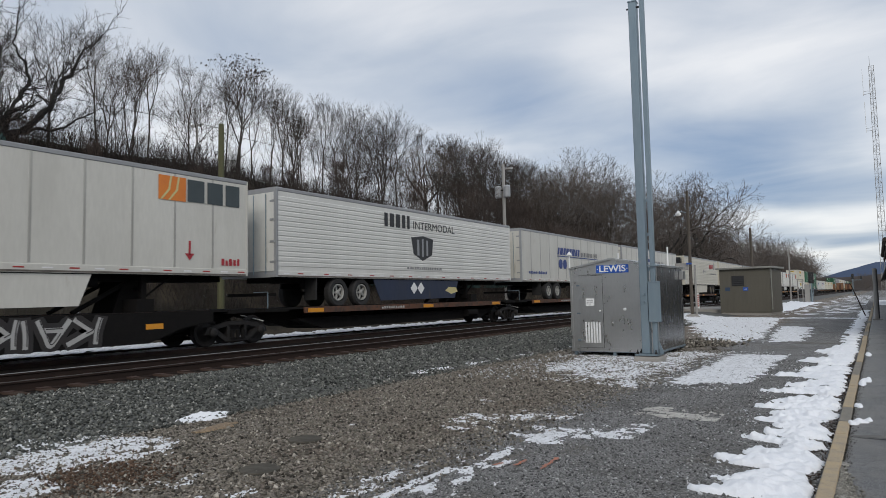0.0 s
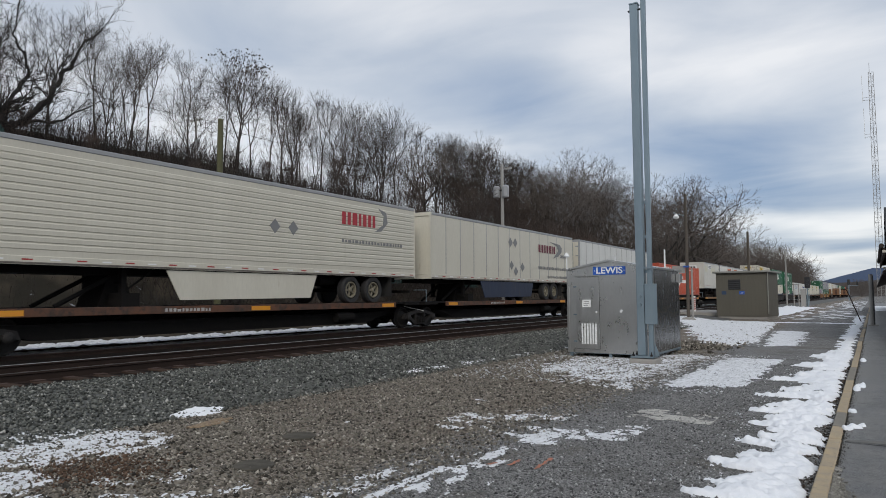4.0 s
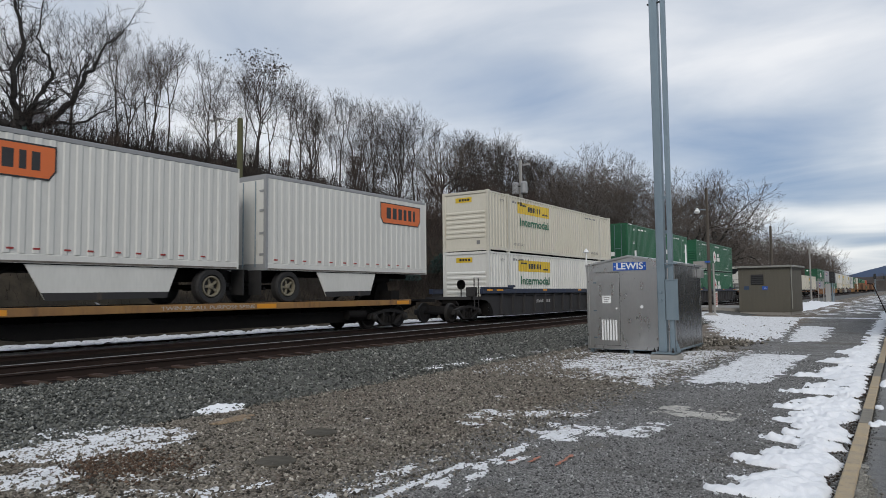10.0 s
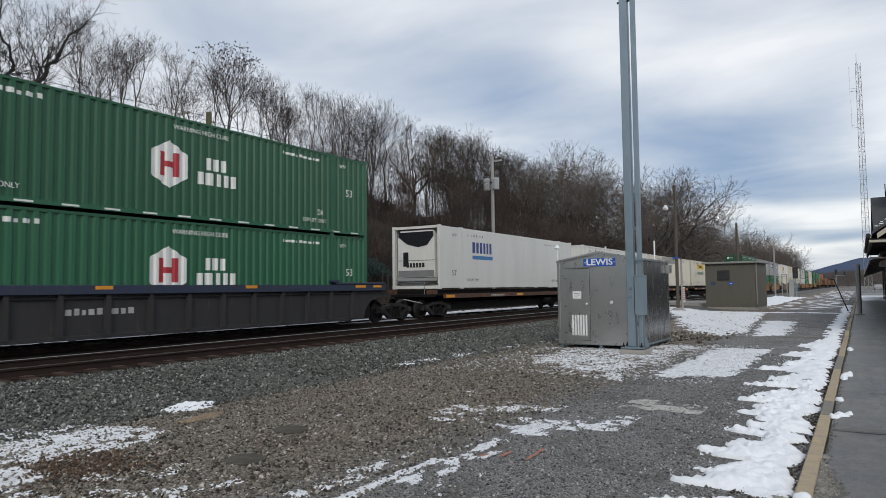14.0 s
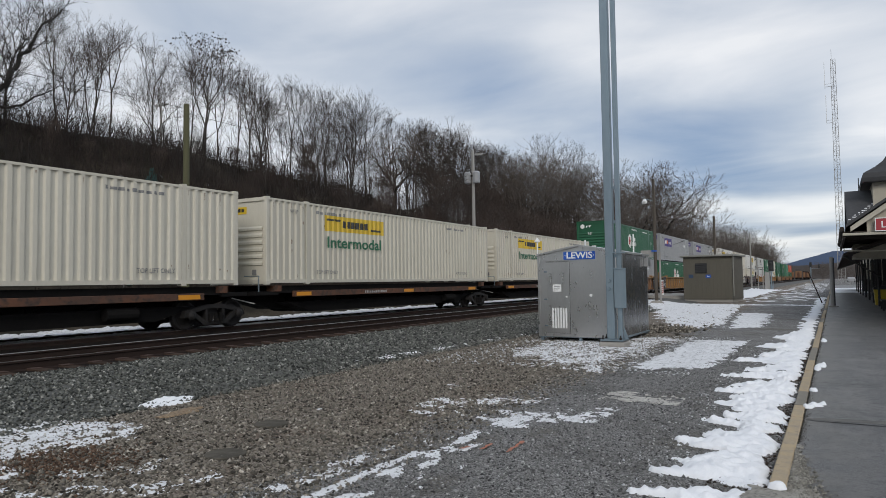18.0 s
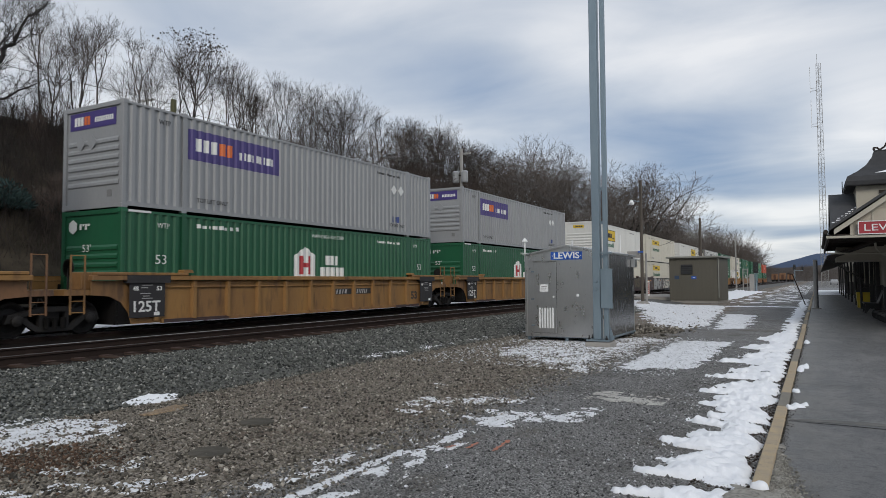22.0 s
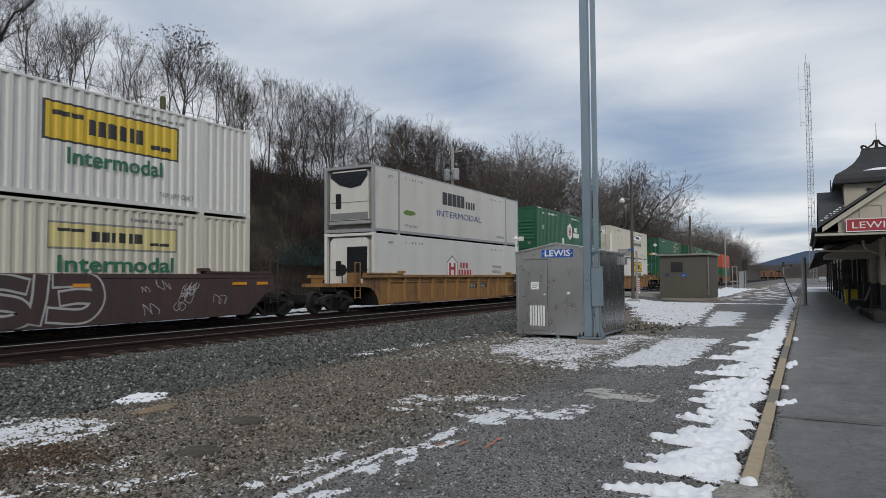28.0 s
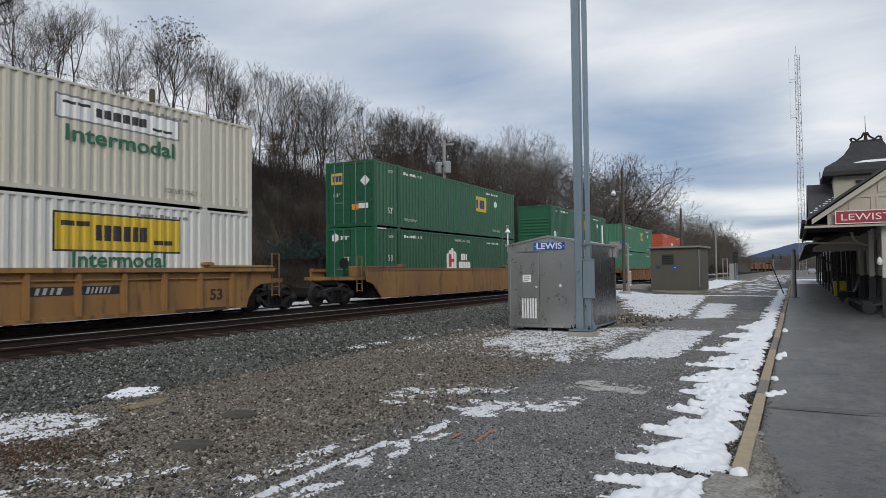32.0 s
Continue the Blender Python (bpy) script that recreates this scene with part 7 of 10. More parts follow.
SEAM = mat("greyed_joint_paint", (0.53, 0.52, 0.48), 0.55, second=(0.33, 0.32, 0.29), scale=1.2, amount=0.9, stretch=STREAK)
RUSTSTREAK = mat("running_rust", (0.15, 0.07, 0.03), 0.85, second=(0.22, 0.13, 0.07), scale=5.0, amount=0.9)


def container(name, label, y0, z0, paint, end="ribs", trim=None, smooth_walls=False, ink=None, group="shipping containers"):
    """A 53-foot box: corrugated sides, rails, corner and lifting posts, castings, an end wall or doors."""
    c = rolling(name, label, "container", y0, z0, group)
    trim = trim or paint
    ink = ink or INKGREY
    tag = "s" if smooth_walls else "w"
    for s in (1, -1):
        part("side_wall", lambda: sheet(0.13, LONG - 0.13, 0.16, 2.80, side=s, flat=smooth_walls), paint, c, key=("side", s, tag))
        part("bottom_rail", lambda: Shape().box(s * (HALF - 0.05), s * HALF, 0.13, LONG - 0.13, 0.055, 0.17), trim, c, key=("brail", s))
        part("top_rail", lambda: Shape().box(s * (HALF - 0.05), s * (HALF - 0.002), 0.13, LONG - 0.13, 2.79, BOX_H - 0.055), trim, c, key=("trail", s))
        for k, y in ((0, 1.93), (1, LONG - 2.07)):
            part("lifting_post", lambda: Shape().box(s * (HALF - 0.03), s * (HALF + 0.002), 0, 0.14, 0.03, BOX_H), trim, c, key=("lpost", s)).matrix_basis = pose(0, y, 0)
            for z in (0, BOX_H - 0.118):
                part("lifting_casting", lambda: Shape().box(s * (HALF - 0.14), s * (HALF + 0.006), -0.02, 0.16, 0, 0.118, 0.008), trim, c, key=("lcast", s)).matrix_basis = pose(0, y, z)
        for y in (0, LONG - 0.13):
            part("corner_post", lambda: Shape().box(s * (HALF - 0.13), s * HALF, 0, 0.13, 0.1, BOX_H - 0.1, 0.01), trim, c, key=("cpost", s)).matrix_basis = pose(0, y, 0)
            for z in (0, BOX_H - 0.118):
                part("corner_casting", lambda: Shape().box(s * (HALF - 0.16), s * (HALF + 0.004), -0.006, 0.172, 0, 0.118, 0.008), trim, c, key=("ccast", s)).matrix_basis = pose(0, y - (0.036 if y else 0), z)
    part("roof", lambda: Shape().box(-HALF + 0.05, HALF - 0.05, 0.06, LONG - 0.06, 2.82, BOX_H - 0.03), paint, c, key="croof")
    part("floor", lambda: Shape().box(-HALF + 0.05, HALF - 0.05, 0.1, LONG - 0.1, 0.06, 0.155), SOOT_SHADE, c, key="cfloor")
    part("far_end", lambda: Shape().box(-HALF + 0.13, HALF - 0.13, LONG - 0.08, LONG - 0.03, 0.1, BOX_H - 0.1), paint, c, key="cfar")
    part("end_sill", lambda: Shape().box(-HALF + 0.13, HALF - 0.13, 0.0, 0.1, 0.02, 0.16), trim, c, key="csill")
    part("end_header", lambda: Shape().box(-HALF + 0.13, HALF - 0.13, 0.0, 0.1, 2.76, BOX_H - 0.02), trim, c, key="chead")
    if end == "ribs":
        e = part("end_wall", lambda: Shape().box(-HALF + 0.13, HALF - 0.13, 0.05, 0.1, 0.16, 2.76), paint, c, key="cend")
        for k in range(6):
            part("end_rib", lambda: Shape().prism([(0.05, 0), (0.012, 0.03), (0.012, 0.10), (0.05, 0.16)], -HALF + 0.2, HALF - 0.2, "yz"), paint, e, key="rib").matrix_basis = pose(0, 0, 0.62 + 0.23 * k)
        part("vent_plate", lambda: Shape().box(0.62, 0.8, 0.03, 0.052, 0.32, 0.5), INKGREY, e, key="ventp")
    elif end == "plain":
        sh = lambda: Shape().prism([(-HALF + 0.13, 0.1)] + [(-HALF + 0.14 + 0.2875 * i + q, d) for i in range(8) for q, d in ((0.0, 0.055), (0.05, 0.02), (0.19, 0.02), (0.24, 0.055))] + [(HALF - 0.13, 0.1)], 0.16, 2.76, "xy")
        part("end_wall", sh, paint, c, key="cplain")
    elif end == "doors":
        for s in (-1, 1):
            d = part("door", lambda: door_leaf(s), paint, c, "steel door leaf", key=("leaf", s))
            for x in (0.32, 0.82):
                r = part("locking_rod", lambda: Shape().tube((0, -0.01, 0.14), (0, -0.01, 2.8), 0.02, n=6), GALV, d, key="lockrod")
                r.matrix_basis = pose(s * x, 0, 0)
            part("rod_handle", lambda: Shape().box(-0.2, 0.2, -0.03, -0.012, 1.05, 1.09), GALV, d, key="rodh").matrix_basis = pose(s * 0.55, 0, 0)
            for z in (0.4, 1.1, 1.8, 2.5):
                part("door_hinge", lambda: Shape().box(-0.06, 0.06, -0.008, 0.03, 0, 0.09), trim, d, key="dhinge").matrix_basis = pose(s * 1.14, 0, z)
    elif end == "reefer":
        reefer_front(c, 0.0, paint, z0 > 1)
    side_words(c, "TOP LIFT ONLY", 2.45, 0.36, 0.13, 1.2, ink)
    side_words(c, "TOP LIFT ONLY", LONG - 3.5, 0.36, 0.13, 1.2, ink)
    side_words(c, "WTP", 1.1, 2.42, 0.14, 0.4, ink)
    if paint is not SILVER:
        bars(c, 2.5, 4.2, 2.5, 2.62, 8, ink, "stencil_line")
    if paint is CREAM:
        rr = random.Random(int(y0 * 10) + int(z0))
        for k in range(22):
            yy = rr.choice((rr.uniform(0.3, LONG - 0.4), rr.uniform(0.3, 2.4), rr.uniform(LONG - 2.4, LONG - 0.4)))
            rust_run(c, rr, yy, rr.uniform(2.68, 2.76) if k < 14 else rr.uniform(0.3, 0.6), 0.35 if k < 14 else 0.12, 0.45)
    bars(c, LONG - 4.4, LONG - 2.6, 2.5, 2.6, 9, ink, "stencil_line")
    return c


def sum_shape(parts_):
    out = Shape()
    for s in parts_:
        k = len(out.v)
        out.v += s.v
        out.f += [tuple(k + i for i in q) for q in s.f]
    return out


def door_leaf(s):
    a, b = (0.012, HALF - 0.13) if s > 0 else (-HALF + 0.13, -0.012)
    sh = Shape().box(a, b, 0.04, 0.09, 0.16, 2.76)
    for k in range(5):
        z = 0.28 + 0.5 * k
        sh.box(a + 0.06, b - 0.06, 0.018, 0.04, z, z + 0.34)
    return sh


def reefer_front(c, y, paint, scoop=False):
    """Cooling unit set in a front wall: white cowl, dark grille, small hatch."""
    part("front_wall", lambda: Shape().box(-HALF + 0.13, HALF - 0.13, 0.42, 0.5, 0.16, 2.76), paint, c, key="rwall").matrix_basis = pose(0, y, 0)
    u = part("cooling_unit", lambda: Shape().prism([(-1.02, 0.55), (1.02, 0.55), (1.0, 2.55), (0.85, 2.68), (-0.85, 2.68), (-1.0, 2.55)], 0.03, 0.42), paint, c, "boxy refrigeration unit", key="cunit")
    u.matrix_basis = pose(0, y, 0)
    if scoop:
        part("unit_grille", lambda: Shape().prism([(-0.95, 2.62), (0.95, 2.62), (0.97, 2.42), (0.62, 2.0), (0.1, 1.92), (-0.5, 2.08), (-0.97, 2.42)], 0.008, 0.0299), DARKGLASS, u, "dark upper scoop", key="uscoop")
        part("unit_base", lambda: Shape().box(-0.98, 0.98, 0.012, 0.0299, 0.58, 0.86), INKGREY, u, "grey battery tray", key="ubase")
    else:
        part("unit_grille", lambda: Shape().prism([(-0.1, 0.95), (0.92, 0.95), (0.94, 2.3), (-0.1, 2.3)], 0.008, 0.0299), DARKGLASS, u, "dark side grille", key="ugrille")
        for i in range(9):
            part("grille_slat", lambda: Shape().box(-0.08, 0.9, 0.0, 0.0079, 0, 0.03), TRUCKSTEEL, u, key="uslat").matrix_basis = pose(0, 0, 1.06 + 0.13 * i)
    part("unit_hatch", lambda: Shape().box(-0.7, -0.42, 0.012, 0.0299, 1.05, 1.7), DARKGLASS, u, "black control hatch", key="uhatch")
    part("unit_seam", lambda: Shape().box(-1.0, 1.0, 0.018, 0.0298, 1.30, 1.33), INKGREY, u, key="useam")
    part("unit_shelf", lambda: Shape().box(-1.1, 1.1, 0.02, 0.42, 0.36, 0.52, 0.02), SILVER, c, "grey tray under the unit", key="ushelf").matrix_basis = pose(0, y, 0)


GRIMESTRIP = mat("grimy_rub_strip", (0.16, 0.14, 0.115), 0.7, second=(0.08, 0.07, 0.06), scale=4.0, amount=0.9)


# ---- paint schemes ----
def yellow_freight(c, y0, y1, z0, z1, panel=INKYELLOW, border=None, text=INKBLACK, word=True, green=INKGREEN, wy=None, wz=None, flat=False):
    """A bordered panel with plain blocks, and the word below it."""
    if border:
        patch(c, "panel_border", y0 - 0.05, y1 + 0.05, z0 - 0.05, z1 + 0.05, border, off=0.003, flat=flat)
    p = patch(c, "name_panel", y0, y1, z0, z1, panel, "bordered name panel with plain blocks", off=0.006, flat=flat)
    h, w = z1 - z0, y1 - y0
    bars(p, y0 + 0.29 * w, y0 + 0.72 * w, z0 + 0.27 * h, z0 + 0.72 * h, 6, text, off=0.009, flat=flat, gap=0.22)
    bars(p, y0 + 0.05 * w, y0 + 0.26 * w, z0 + 0.66 * h, z0 + 0.80 * h, 2, text, "scroll_mark", off=0.009, flat=flat, gap=0.1)
    bars(p, y0 + 0.76 * w, y0 + 0.95 * w, z0 + 0.20 * h, z0 + 0.34 * h, 2, text, "scroll_mark", off=0.009, flat=flat, gap=0.1)
    if word:
        side_words(c, "Intermodal", wy[0] if wy else y0 + 0.15, (wz or z0 - 0.62), 0.42 if not wz else 0.4, (wy[1] - wy[0]) if wy else 3.35, green, 0.008, 0.028)


def front_plate(c, panel=INKYELLOW, y=0.044, z=2.36, w=0.62):
    p = part("end_panel", Shape().box(-0.25 - w / 2, -0.25 + w / 2 + 0.3, y - 0.006, y, z, z + 0.24), panel, c)
    part("end_marks", sum_shape([Shape().box(-0.36 + 0.16 * i, -0.24 + 0.16 * i, y - 0.01, y - 0.0061, z + 0.07, z + 0.18) for i in range(4)]), INKBLACK, p)


def green_brand(c, hex_y=7.5, hex_z=1.5, r=0.66, name_y=8.45, house=False, red=INKRED):
    h = hexagon(c, hex_y, hex_z, r, INKWHITE, house=house)
    for d in (-0.3, 0.13):
        patch(h, "red_bar", hex_y + d, hex_y + d + 0.17, hex_z - 0.33, hex_z + 0.33, red, off=0.007)
    patch(h, "red_cross_bar", hex_y - 0.129, hex_y + 0.129, hex_z - 0.08, hex_z + 0.08, red, off=0.007)
    bars(c, name_y + 0.3, name_y + 1.05, hex_z + 0.02, hex_z + 0.37, 3, INKWHITE)
    bars(c, name_y, name_y + 1.45, hex_z - 0.42, hex_z - 0.06, 5, INKWHITE)
    side_words(c, "WARNING HIGH CUBE", 7.6, 2.5, 0.13, 1.9, INKWHITE)
    side_words(c, "53", 1.05, 1.42, 0.26, 0.36, INKWHITE)
    side_words(c, "53", LONG - 1.25, 1.42, 0.26, 0.36, INKWHITE)
    side_words(c, "WTP", LONG - 1.6, 2.42, 0.14, 0.36, INKWHITE)
    side_words(c, "DA", LONG - 2.75, 0.62, 0.2, 0.28, INKWHITE)
    for k in range(15):
        part("pale_dash", lambda: Shape().box(HALF + 0.0005, HALF + 0.004, 0, 0.42, 0.08, 0.125), INKWHITE, c, key="pdash").matrix_basis = pose(0, 0.35 + k * 1.06, 0)
    patch(c, "warning_strip", 0.2, 0.9, 2.8, 2.86, INKWHITE, flat=True, off=0.009)


def green_end(c, doors=False):
    y = 0.008 if not doors else 0.012
    part("end_mark", Shape().lathe([(0.2, -0.004), (0.2, 0)], (-0.8, y, 2.45), 6, "y"), INKWHITE, c)
    part("end_name", sum_shape([Shape().box(-0.5 + 0.12 * i, -0.41 + 0.12 * i, y - 0.004, y, 2.36 + 0.1 * (i % 2), 2.52) for i in range(4)]), INKWHITE, c)
    front_words(c, "53'", -0.35, 1.75 if not doors else 1.4, 0.2, 0.36, INKWHITE, y - 0.008)
    part("end_plate", Shape().box(-0.05, 0.33, y - 0.004, y, 0.55, 0.85), INKWHITE, c, "pale data plate")


def purple_brand(c, y0=2.15, y1=5.95, z0=1.6, z1=2.5):
    p = patch(c, "name_panel", y0, y1, z0, z1, INKPURPLE, "purple panel with white and orange blocks")
    w = y1 - y0
    bars(p, y0 + 0.07 * w, y0 + 0.30 * w, z0 + 0.28, z0 + 0.66, 3, INKWHITE, off=0.008)
    bars(p, y0 + 0.31 * w, y0 + 0.46 * w, z0 + 0.28, z0 + 0.66, 2, INKORANGE, off=0.008)
    bars(p, y0 + 0.52 * w, y0 + 0.94 * w, z0 + 0.28, z0 + 0.52, 9, INKWHITE, off=0.008)
    e = part("end_panel", Shape().box(-1.05, 0.95, 0.036, 0.044, 2.25, 2.72), INKPURPLE, c)
    part("end_blocks", sum_shape([Shape().box(-0.85 + 0.14 * i, -0.74 + 0.14 * i, 0.03, 0.0359, 2.36, 2.6) for i in range(3)] + [Shape().box(0.05 + 0.09 * i, 0.115 + 0.09 * i, 0.03, 0.0359, 2.4, 2.54) for i in range(9)]), INKWHITE, e)
    part("end_blocks", sum_shape([Shape().box(-0.42 + 0.14 * i, -0.31 + 0.14 * i, 0.03, 0.0359, 2.36, 2.6) for i in range(2)]), INKORANGE, e)
    for d in (0.0, 0.5):
        part("placard_holder", Shape().prism([(-0.75 + d, 1.85), (-0.53 + d, 2.07), (-0.31 + d, 1.85), (-0.53 + d, 1.63)], 0.0, 0.011), SILVER, c)
    for d in (0.0, 0.55):
        part("placard", Shape().prism([(12.8 + d, 1.95), (13.02 + d, 2.17), (13.24 + d, 1.95), (13.02 + d, 1.73)], HALF - 0.004, HALF + 0.002, "yz"), INKWHITE, c, "white diamond placard")
    bars(c, 12.9, 13.5, 0.55, 0.8, 3, INKBLUE, "small_mark")


def emp_brand(c, y0, z0):
    p = patch(c, "name_panel", y0, y0 + 1.46, z0, z0 + 0.85, INKYELLOW, "yellow panel with dark blocks")
    bars(p, y0 + 0.15, y0 + 1.35, z0 + 0.18, z0 + 0.66, 3, INKBLUE, off=0.008)
    mark_53(c, INKWHITE)
    hexagon(c, 13.2, 2.0, 0.22, INKWHITE, "placard")


def emp_end(c, z=1.9):
    p = part("end_panel", Shape().box(-1.0, -0.4, 0.006, 0.016, z, z + 0.5), INKYELLOW, c)
    part("end_blocks", sum_shape([Shape().box(-0.92 + 0.17 * i, -0.78 + 0.17 * i, 0.0, 0.0059, z + 0.12, z + 0.38) for i in range(3)]), INKBLUE, p)
    part("placard", Shape().prism([(0.55, 2.0), (0.8, 2.25), (1.05, 2.0), (0.8, 1.75)], 0.0, 0.012), INKWHITE, c)
    part("orange_label", Shape().box(0.1, 0.45, 0.006, 0.016, 0.75, 1.0), AMBER, c)
    part("white_label", Shape().box(0.46, 0.95, 0.006, 0.016, 0.8, 1.02), INKWHITE, c)
    front_words(c, "53'", -0.9, 1.35, 0.16, 0.35, INKWHITE, 0.004)


def rust_run(c, rr, y, z, most=0.3, thin=1.0):
    """A small ragged scab with a thin run below it."""
    k = math.floor(y / PITCH) * PITCH + 0.18 * PITCH
    x = HALF - 0.006 + 0.003
    r = rr.uniform(0.018, 0.04) * thin
    run = rr.uniform(0.05, most)
    pts = [(k + r * rr.uniform(0.6, 1.1) * math.cos(q), z + 1.6 * r * rr.uniform(0.6, 1.1) * math.sin(q)) for q in [i * 0.785 for i in range(8)]]
    pts[6] = (k, z - run)
    part("rust_scab", Shape().prism(pts, x - 0.002, x, "yz"), RUSTSTREAK, c)


# ---- highway trailers carried on flat wagons ----
def wheel_pair(parent, y, rim, z=-0.5):
    for s in (1, -1):
        w = part("tyre", lambda: Shape().lathe([(0.32, -0.3), (0.46, -0.3), (0.505, -0.26), (0.505, -0.06), (0.46, 0.0), (0.34, -0.01), (0.29, -0.14)], (0, 0, 0), 24, "x"), RUBBER, parent, key="tyre", smooth=False)
        w.matrix_basis = pose(s * (HALF - 0.03), y, z) @ (pose(0, 0, 0, 0, 0, 0) if s > 0 else pose(0, 0, 0, 0, 0, 180))
        part("rim", lambda: Shape().lathe([(0.3, -0.16), (0.295, -0.03), (0.275, -0.02), (0.25, -0.03), (0.24, -0.13), (0.238, -0.139)], (0, 0, 0), 20, "x"), rim, w, "dirty wheel rim ring", key="rim")
        part("wheel_disc", lambda: Shape().lathe([(0.238, -0.137), (0.19, -0.12), (0.13, -0.11), (0.02, -0.11)], (0, 0, 0), 18, "x"), TRUCKSTEEL, w, "dark brake drum behind the rim", key="wdisc")
        part("hub", lambda: Shape().lathe([(0.09, -0.125), (0.085, -0.06), (0.06, -0.03), (0.015, -0.026)], (0, 0, 0), 12, "x"), rim, w, "dull hub cap", key="whub")
        for q in range(5):
            part("spoke", lambda: Shape().box(-0.12, -0.07, -0.035, 0.035, 0.08, 0.246, 0.006), rim, w, key="wspoke").matrix_basis = pose(0, 0, 0, 72 * q + 20)
    part("axle", lambda: Shape().tube((-1.1, 0, 0), (1.1, 0, 0), 0.07), SOOT_SHADE, parent, key="taxle").matrix_basis = pose(0, y, z)


def trailer(label, y0, length, paint, rear_left=True, rear=None, wheels=(), rim=RIMCREAM, landing=None, ribs=False, panels=True, skirt=None, doors=True, floor=1.98, height=2.88, reefer=False, group="highway trailers"):
    """A van trailer standing on a wagon: panelled body, rails, doors, wheels, landing legs."""
    c = rolling("semi_trailer", label, "trailer", y0, floor, group)
    sh = Shape().box(-HALF + 0.02, HALF - 0.02, 0.02, length - 0.02, 0.2, height - 0.1)
    part("body", sh, paint, c)
    if ribs:
        for k in range(14):
            z = 0.34 + k * (height - 0.6) / 14
            part("side_rib", lambda: Shape().prism([(0, 0), (0.014, 0.02), (0.014, 0.12), (0, 0.14)], 0.06, length - 0.06), paint, c, key=("trib", length)).matrix_basis = pose(HALF - 0.02, 0, z)
    elif panels:
        n = max(3, int(length / 1.22))
        for k in range(1, n):
            y = length * k / n
            part("panel_seam", lambda: Shape().prism([(HALF - 0.02, -0.035), (HALF - 0.012, -0.028), (HALF - 0.012, 0.028), (HALF - 0.02, 0.035)], 0.22, height - 0.12, "xy"), SEAM, c, "greyed panel joint", key=("seam", height)).matrix_basis = pose(0, y, 0)
    else:
        for k in range(int(length / 0.305) - 1):
            y = 0.38 + k * 0.305
            part("side_post", lambda: Shape().prism([(HALF - 0.02, -0.085), (HALF + 0.002, -0.05), (HALF + 0.002, 0.05), (HALF - 0.02, 0.085)], 0.22, height - 0.12, "xy"), paint, c, key=("post", height)).matrix_basis = pose(0, y, 0)
    for s in (1, -1):
        part("bottom_rail", Shape().box(s * (HALF - 0.06), s * HALF, 0.0, length, 0.0, 0.2, 0.01), paint, c)
        part("top_rail", Shape().box(s * (HALF - 0.05), s * (HALF - 0.002), 0.0, length, height - 0.12, height, 0.015), SILVER, c, "grey top rail")
    part("roof", Shape().box(-HALF + 0.06, HALF - 0.06, 0.03, length - 0.03, height - 0.06, height - 0.01), SILVER, c)
    for y in np.arange(0.3, length - 0.3, 1.0):
        part("floor_beam", lambda: Shape().box(-HALF + 0.06, HALF - 0.06, 0, 0.08, 0.02, 0.15), SOOT_SHADE, c, key="fbeam").matrix_basis = pose(0, y, 0)
    part("rub_strip", Shape().box(HALF + 0.0005, HALF + 0.003, 0.05, length - 0.05, 0.015, 0.06), GRIMESTRIP, c, "grimy lower rub strip")
    part("under_frame", Shape().box(-0.55, 0.55, 0.4, length - 0.4, -0.16, 0.02), SOOT_SHADE, c, "dark slider frame")
    for s, y in ((0.8, length * 0.38), (0.95, length * 0.55), (0.75, length * 0.68)):
        part("air_tank", lambda: Shape().tube((0, 0, -0.2), (0, 0.8, -0.2), 0.13, n=10), SOOT_SHADE, c, key="airtank").matrix_basis = pose(s, y, 0)
    for k in range(int(length / 0.62) if panels or ribs else 0):
        part("marker_strip", lambda: Shape().box(HALF + 0.0005, HALF + 0.004, 0, 0.24, 0.1, 0.135), REFLEX if k % 2 else SIGNWHITE, c, "short reflector strip", key="mstrip").matrix_basis = pose(0, 0.3 + k * 0.62, 0)
    if not (panels or ribs):
        # pairs of short reflectors low on the posts
        for k in range(int(length / 0.61) - 1):
            part("marker_strip", lambda: Shape().box(HALF + 0.0025, HALF + 0.005, 0, 0.15, 0.3, 0.345), REFLEX, c, "red reflector strip", key="mshort").matrix_basis = pose(0, 0.30 + k * 0.61 + 0.07 * (k % 2), 0)
    if doors and rear_left:
        for s in (-1, 1):
            d = part("rear_door", lambda: Shape().box(s * 0.01 if s > 0 else -HALF + 0.1, HALF - 0.1 if s > 0 else -0.01, -0.03, 0.02, 0.2, height - 0.16), rear or paint, c, "swing door with lock rods", key=("rdoor", s, height))
            for x in (0.28, 0.85):
                part("lock_rod", lambda: Shape().tube((0, -0.05, 0.1), (0, -0.05, height - 0.2), 0.018, n=6), GALV, d, key=("lrod", height)).matrix_basis = pose(s * x, 0, 0)
            for z in (0.45, 1.1, 1.8, 2.4):
                part("hinge", lambda: Shape().box(-0.09, 0.09, -0.05, -0.0301, 0, 0.07), SILVER, d, key="thinge").matrix_basis = pose(s * 1.12, 0, z)
    part("end_frame", Shape().box(-HALF, -HALF + 0.1, -0.03, 0.06, 0.0, height).box(HALF - 0.1, HALF + 0.003, -0.03, 0.06, 0.0, height).box(-HALF + 0.1, HALF - 0.1, -0.03, 0.0199, height - 0.155, height).box(-HALF + 0.1, HALF - 0.1, -0.03, 0.0199, 0.0, 0.19), SILVER if rear_left else paint, c, "metal end frame")
    part("end_frame", Shape().box(-HALF + 0.002, HALF - 0.002, length - 0.0199, length + 0.02, 0.002, height - 0.01), paint, c)
    ws = list(wheels)
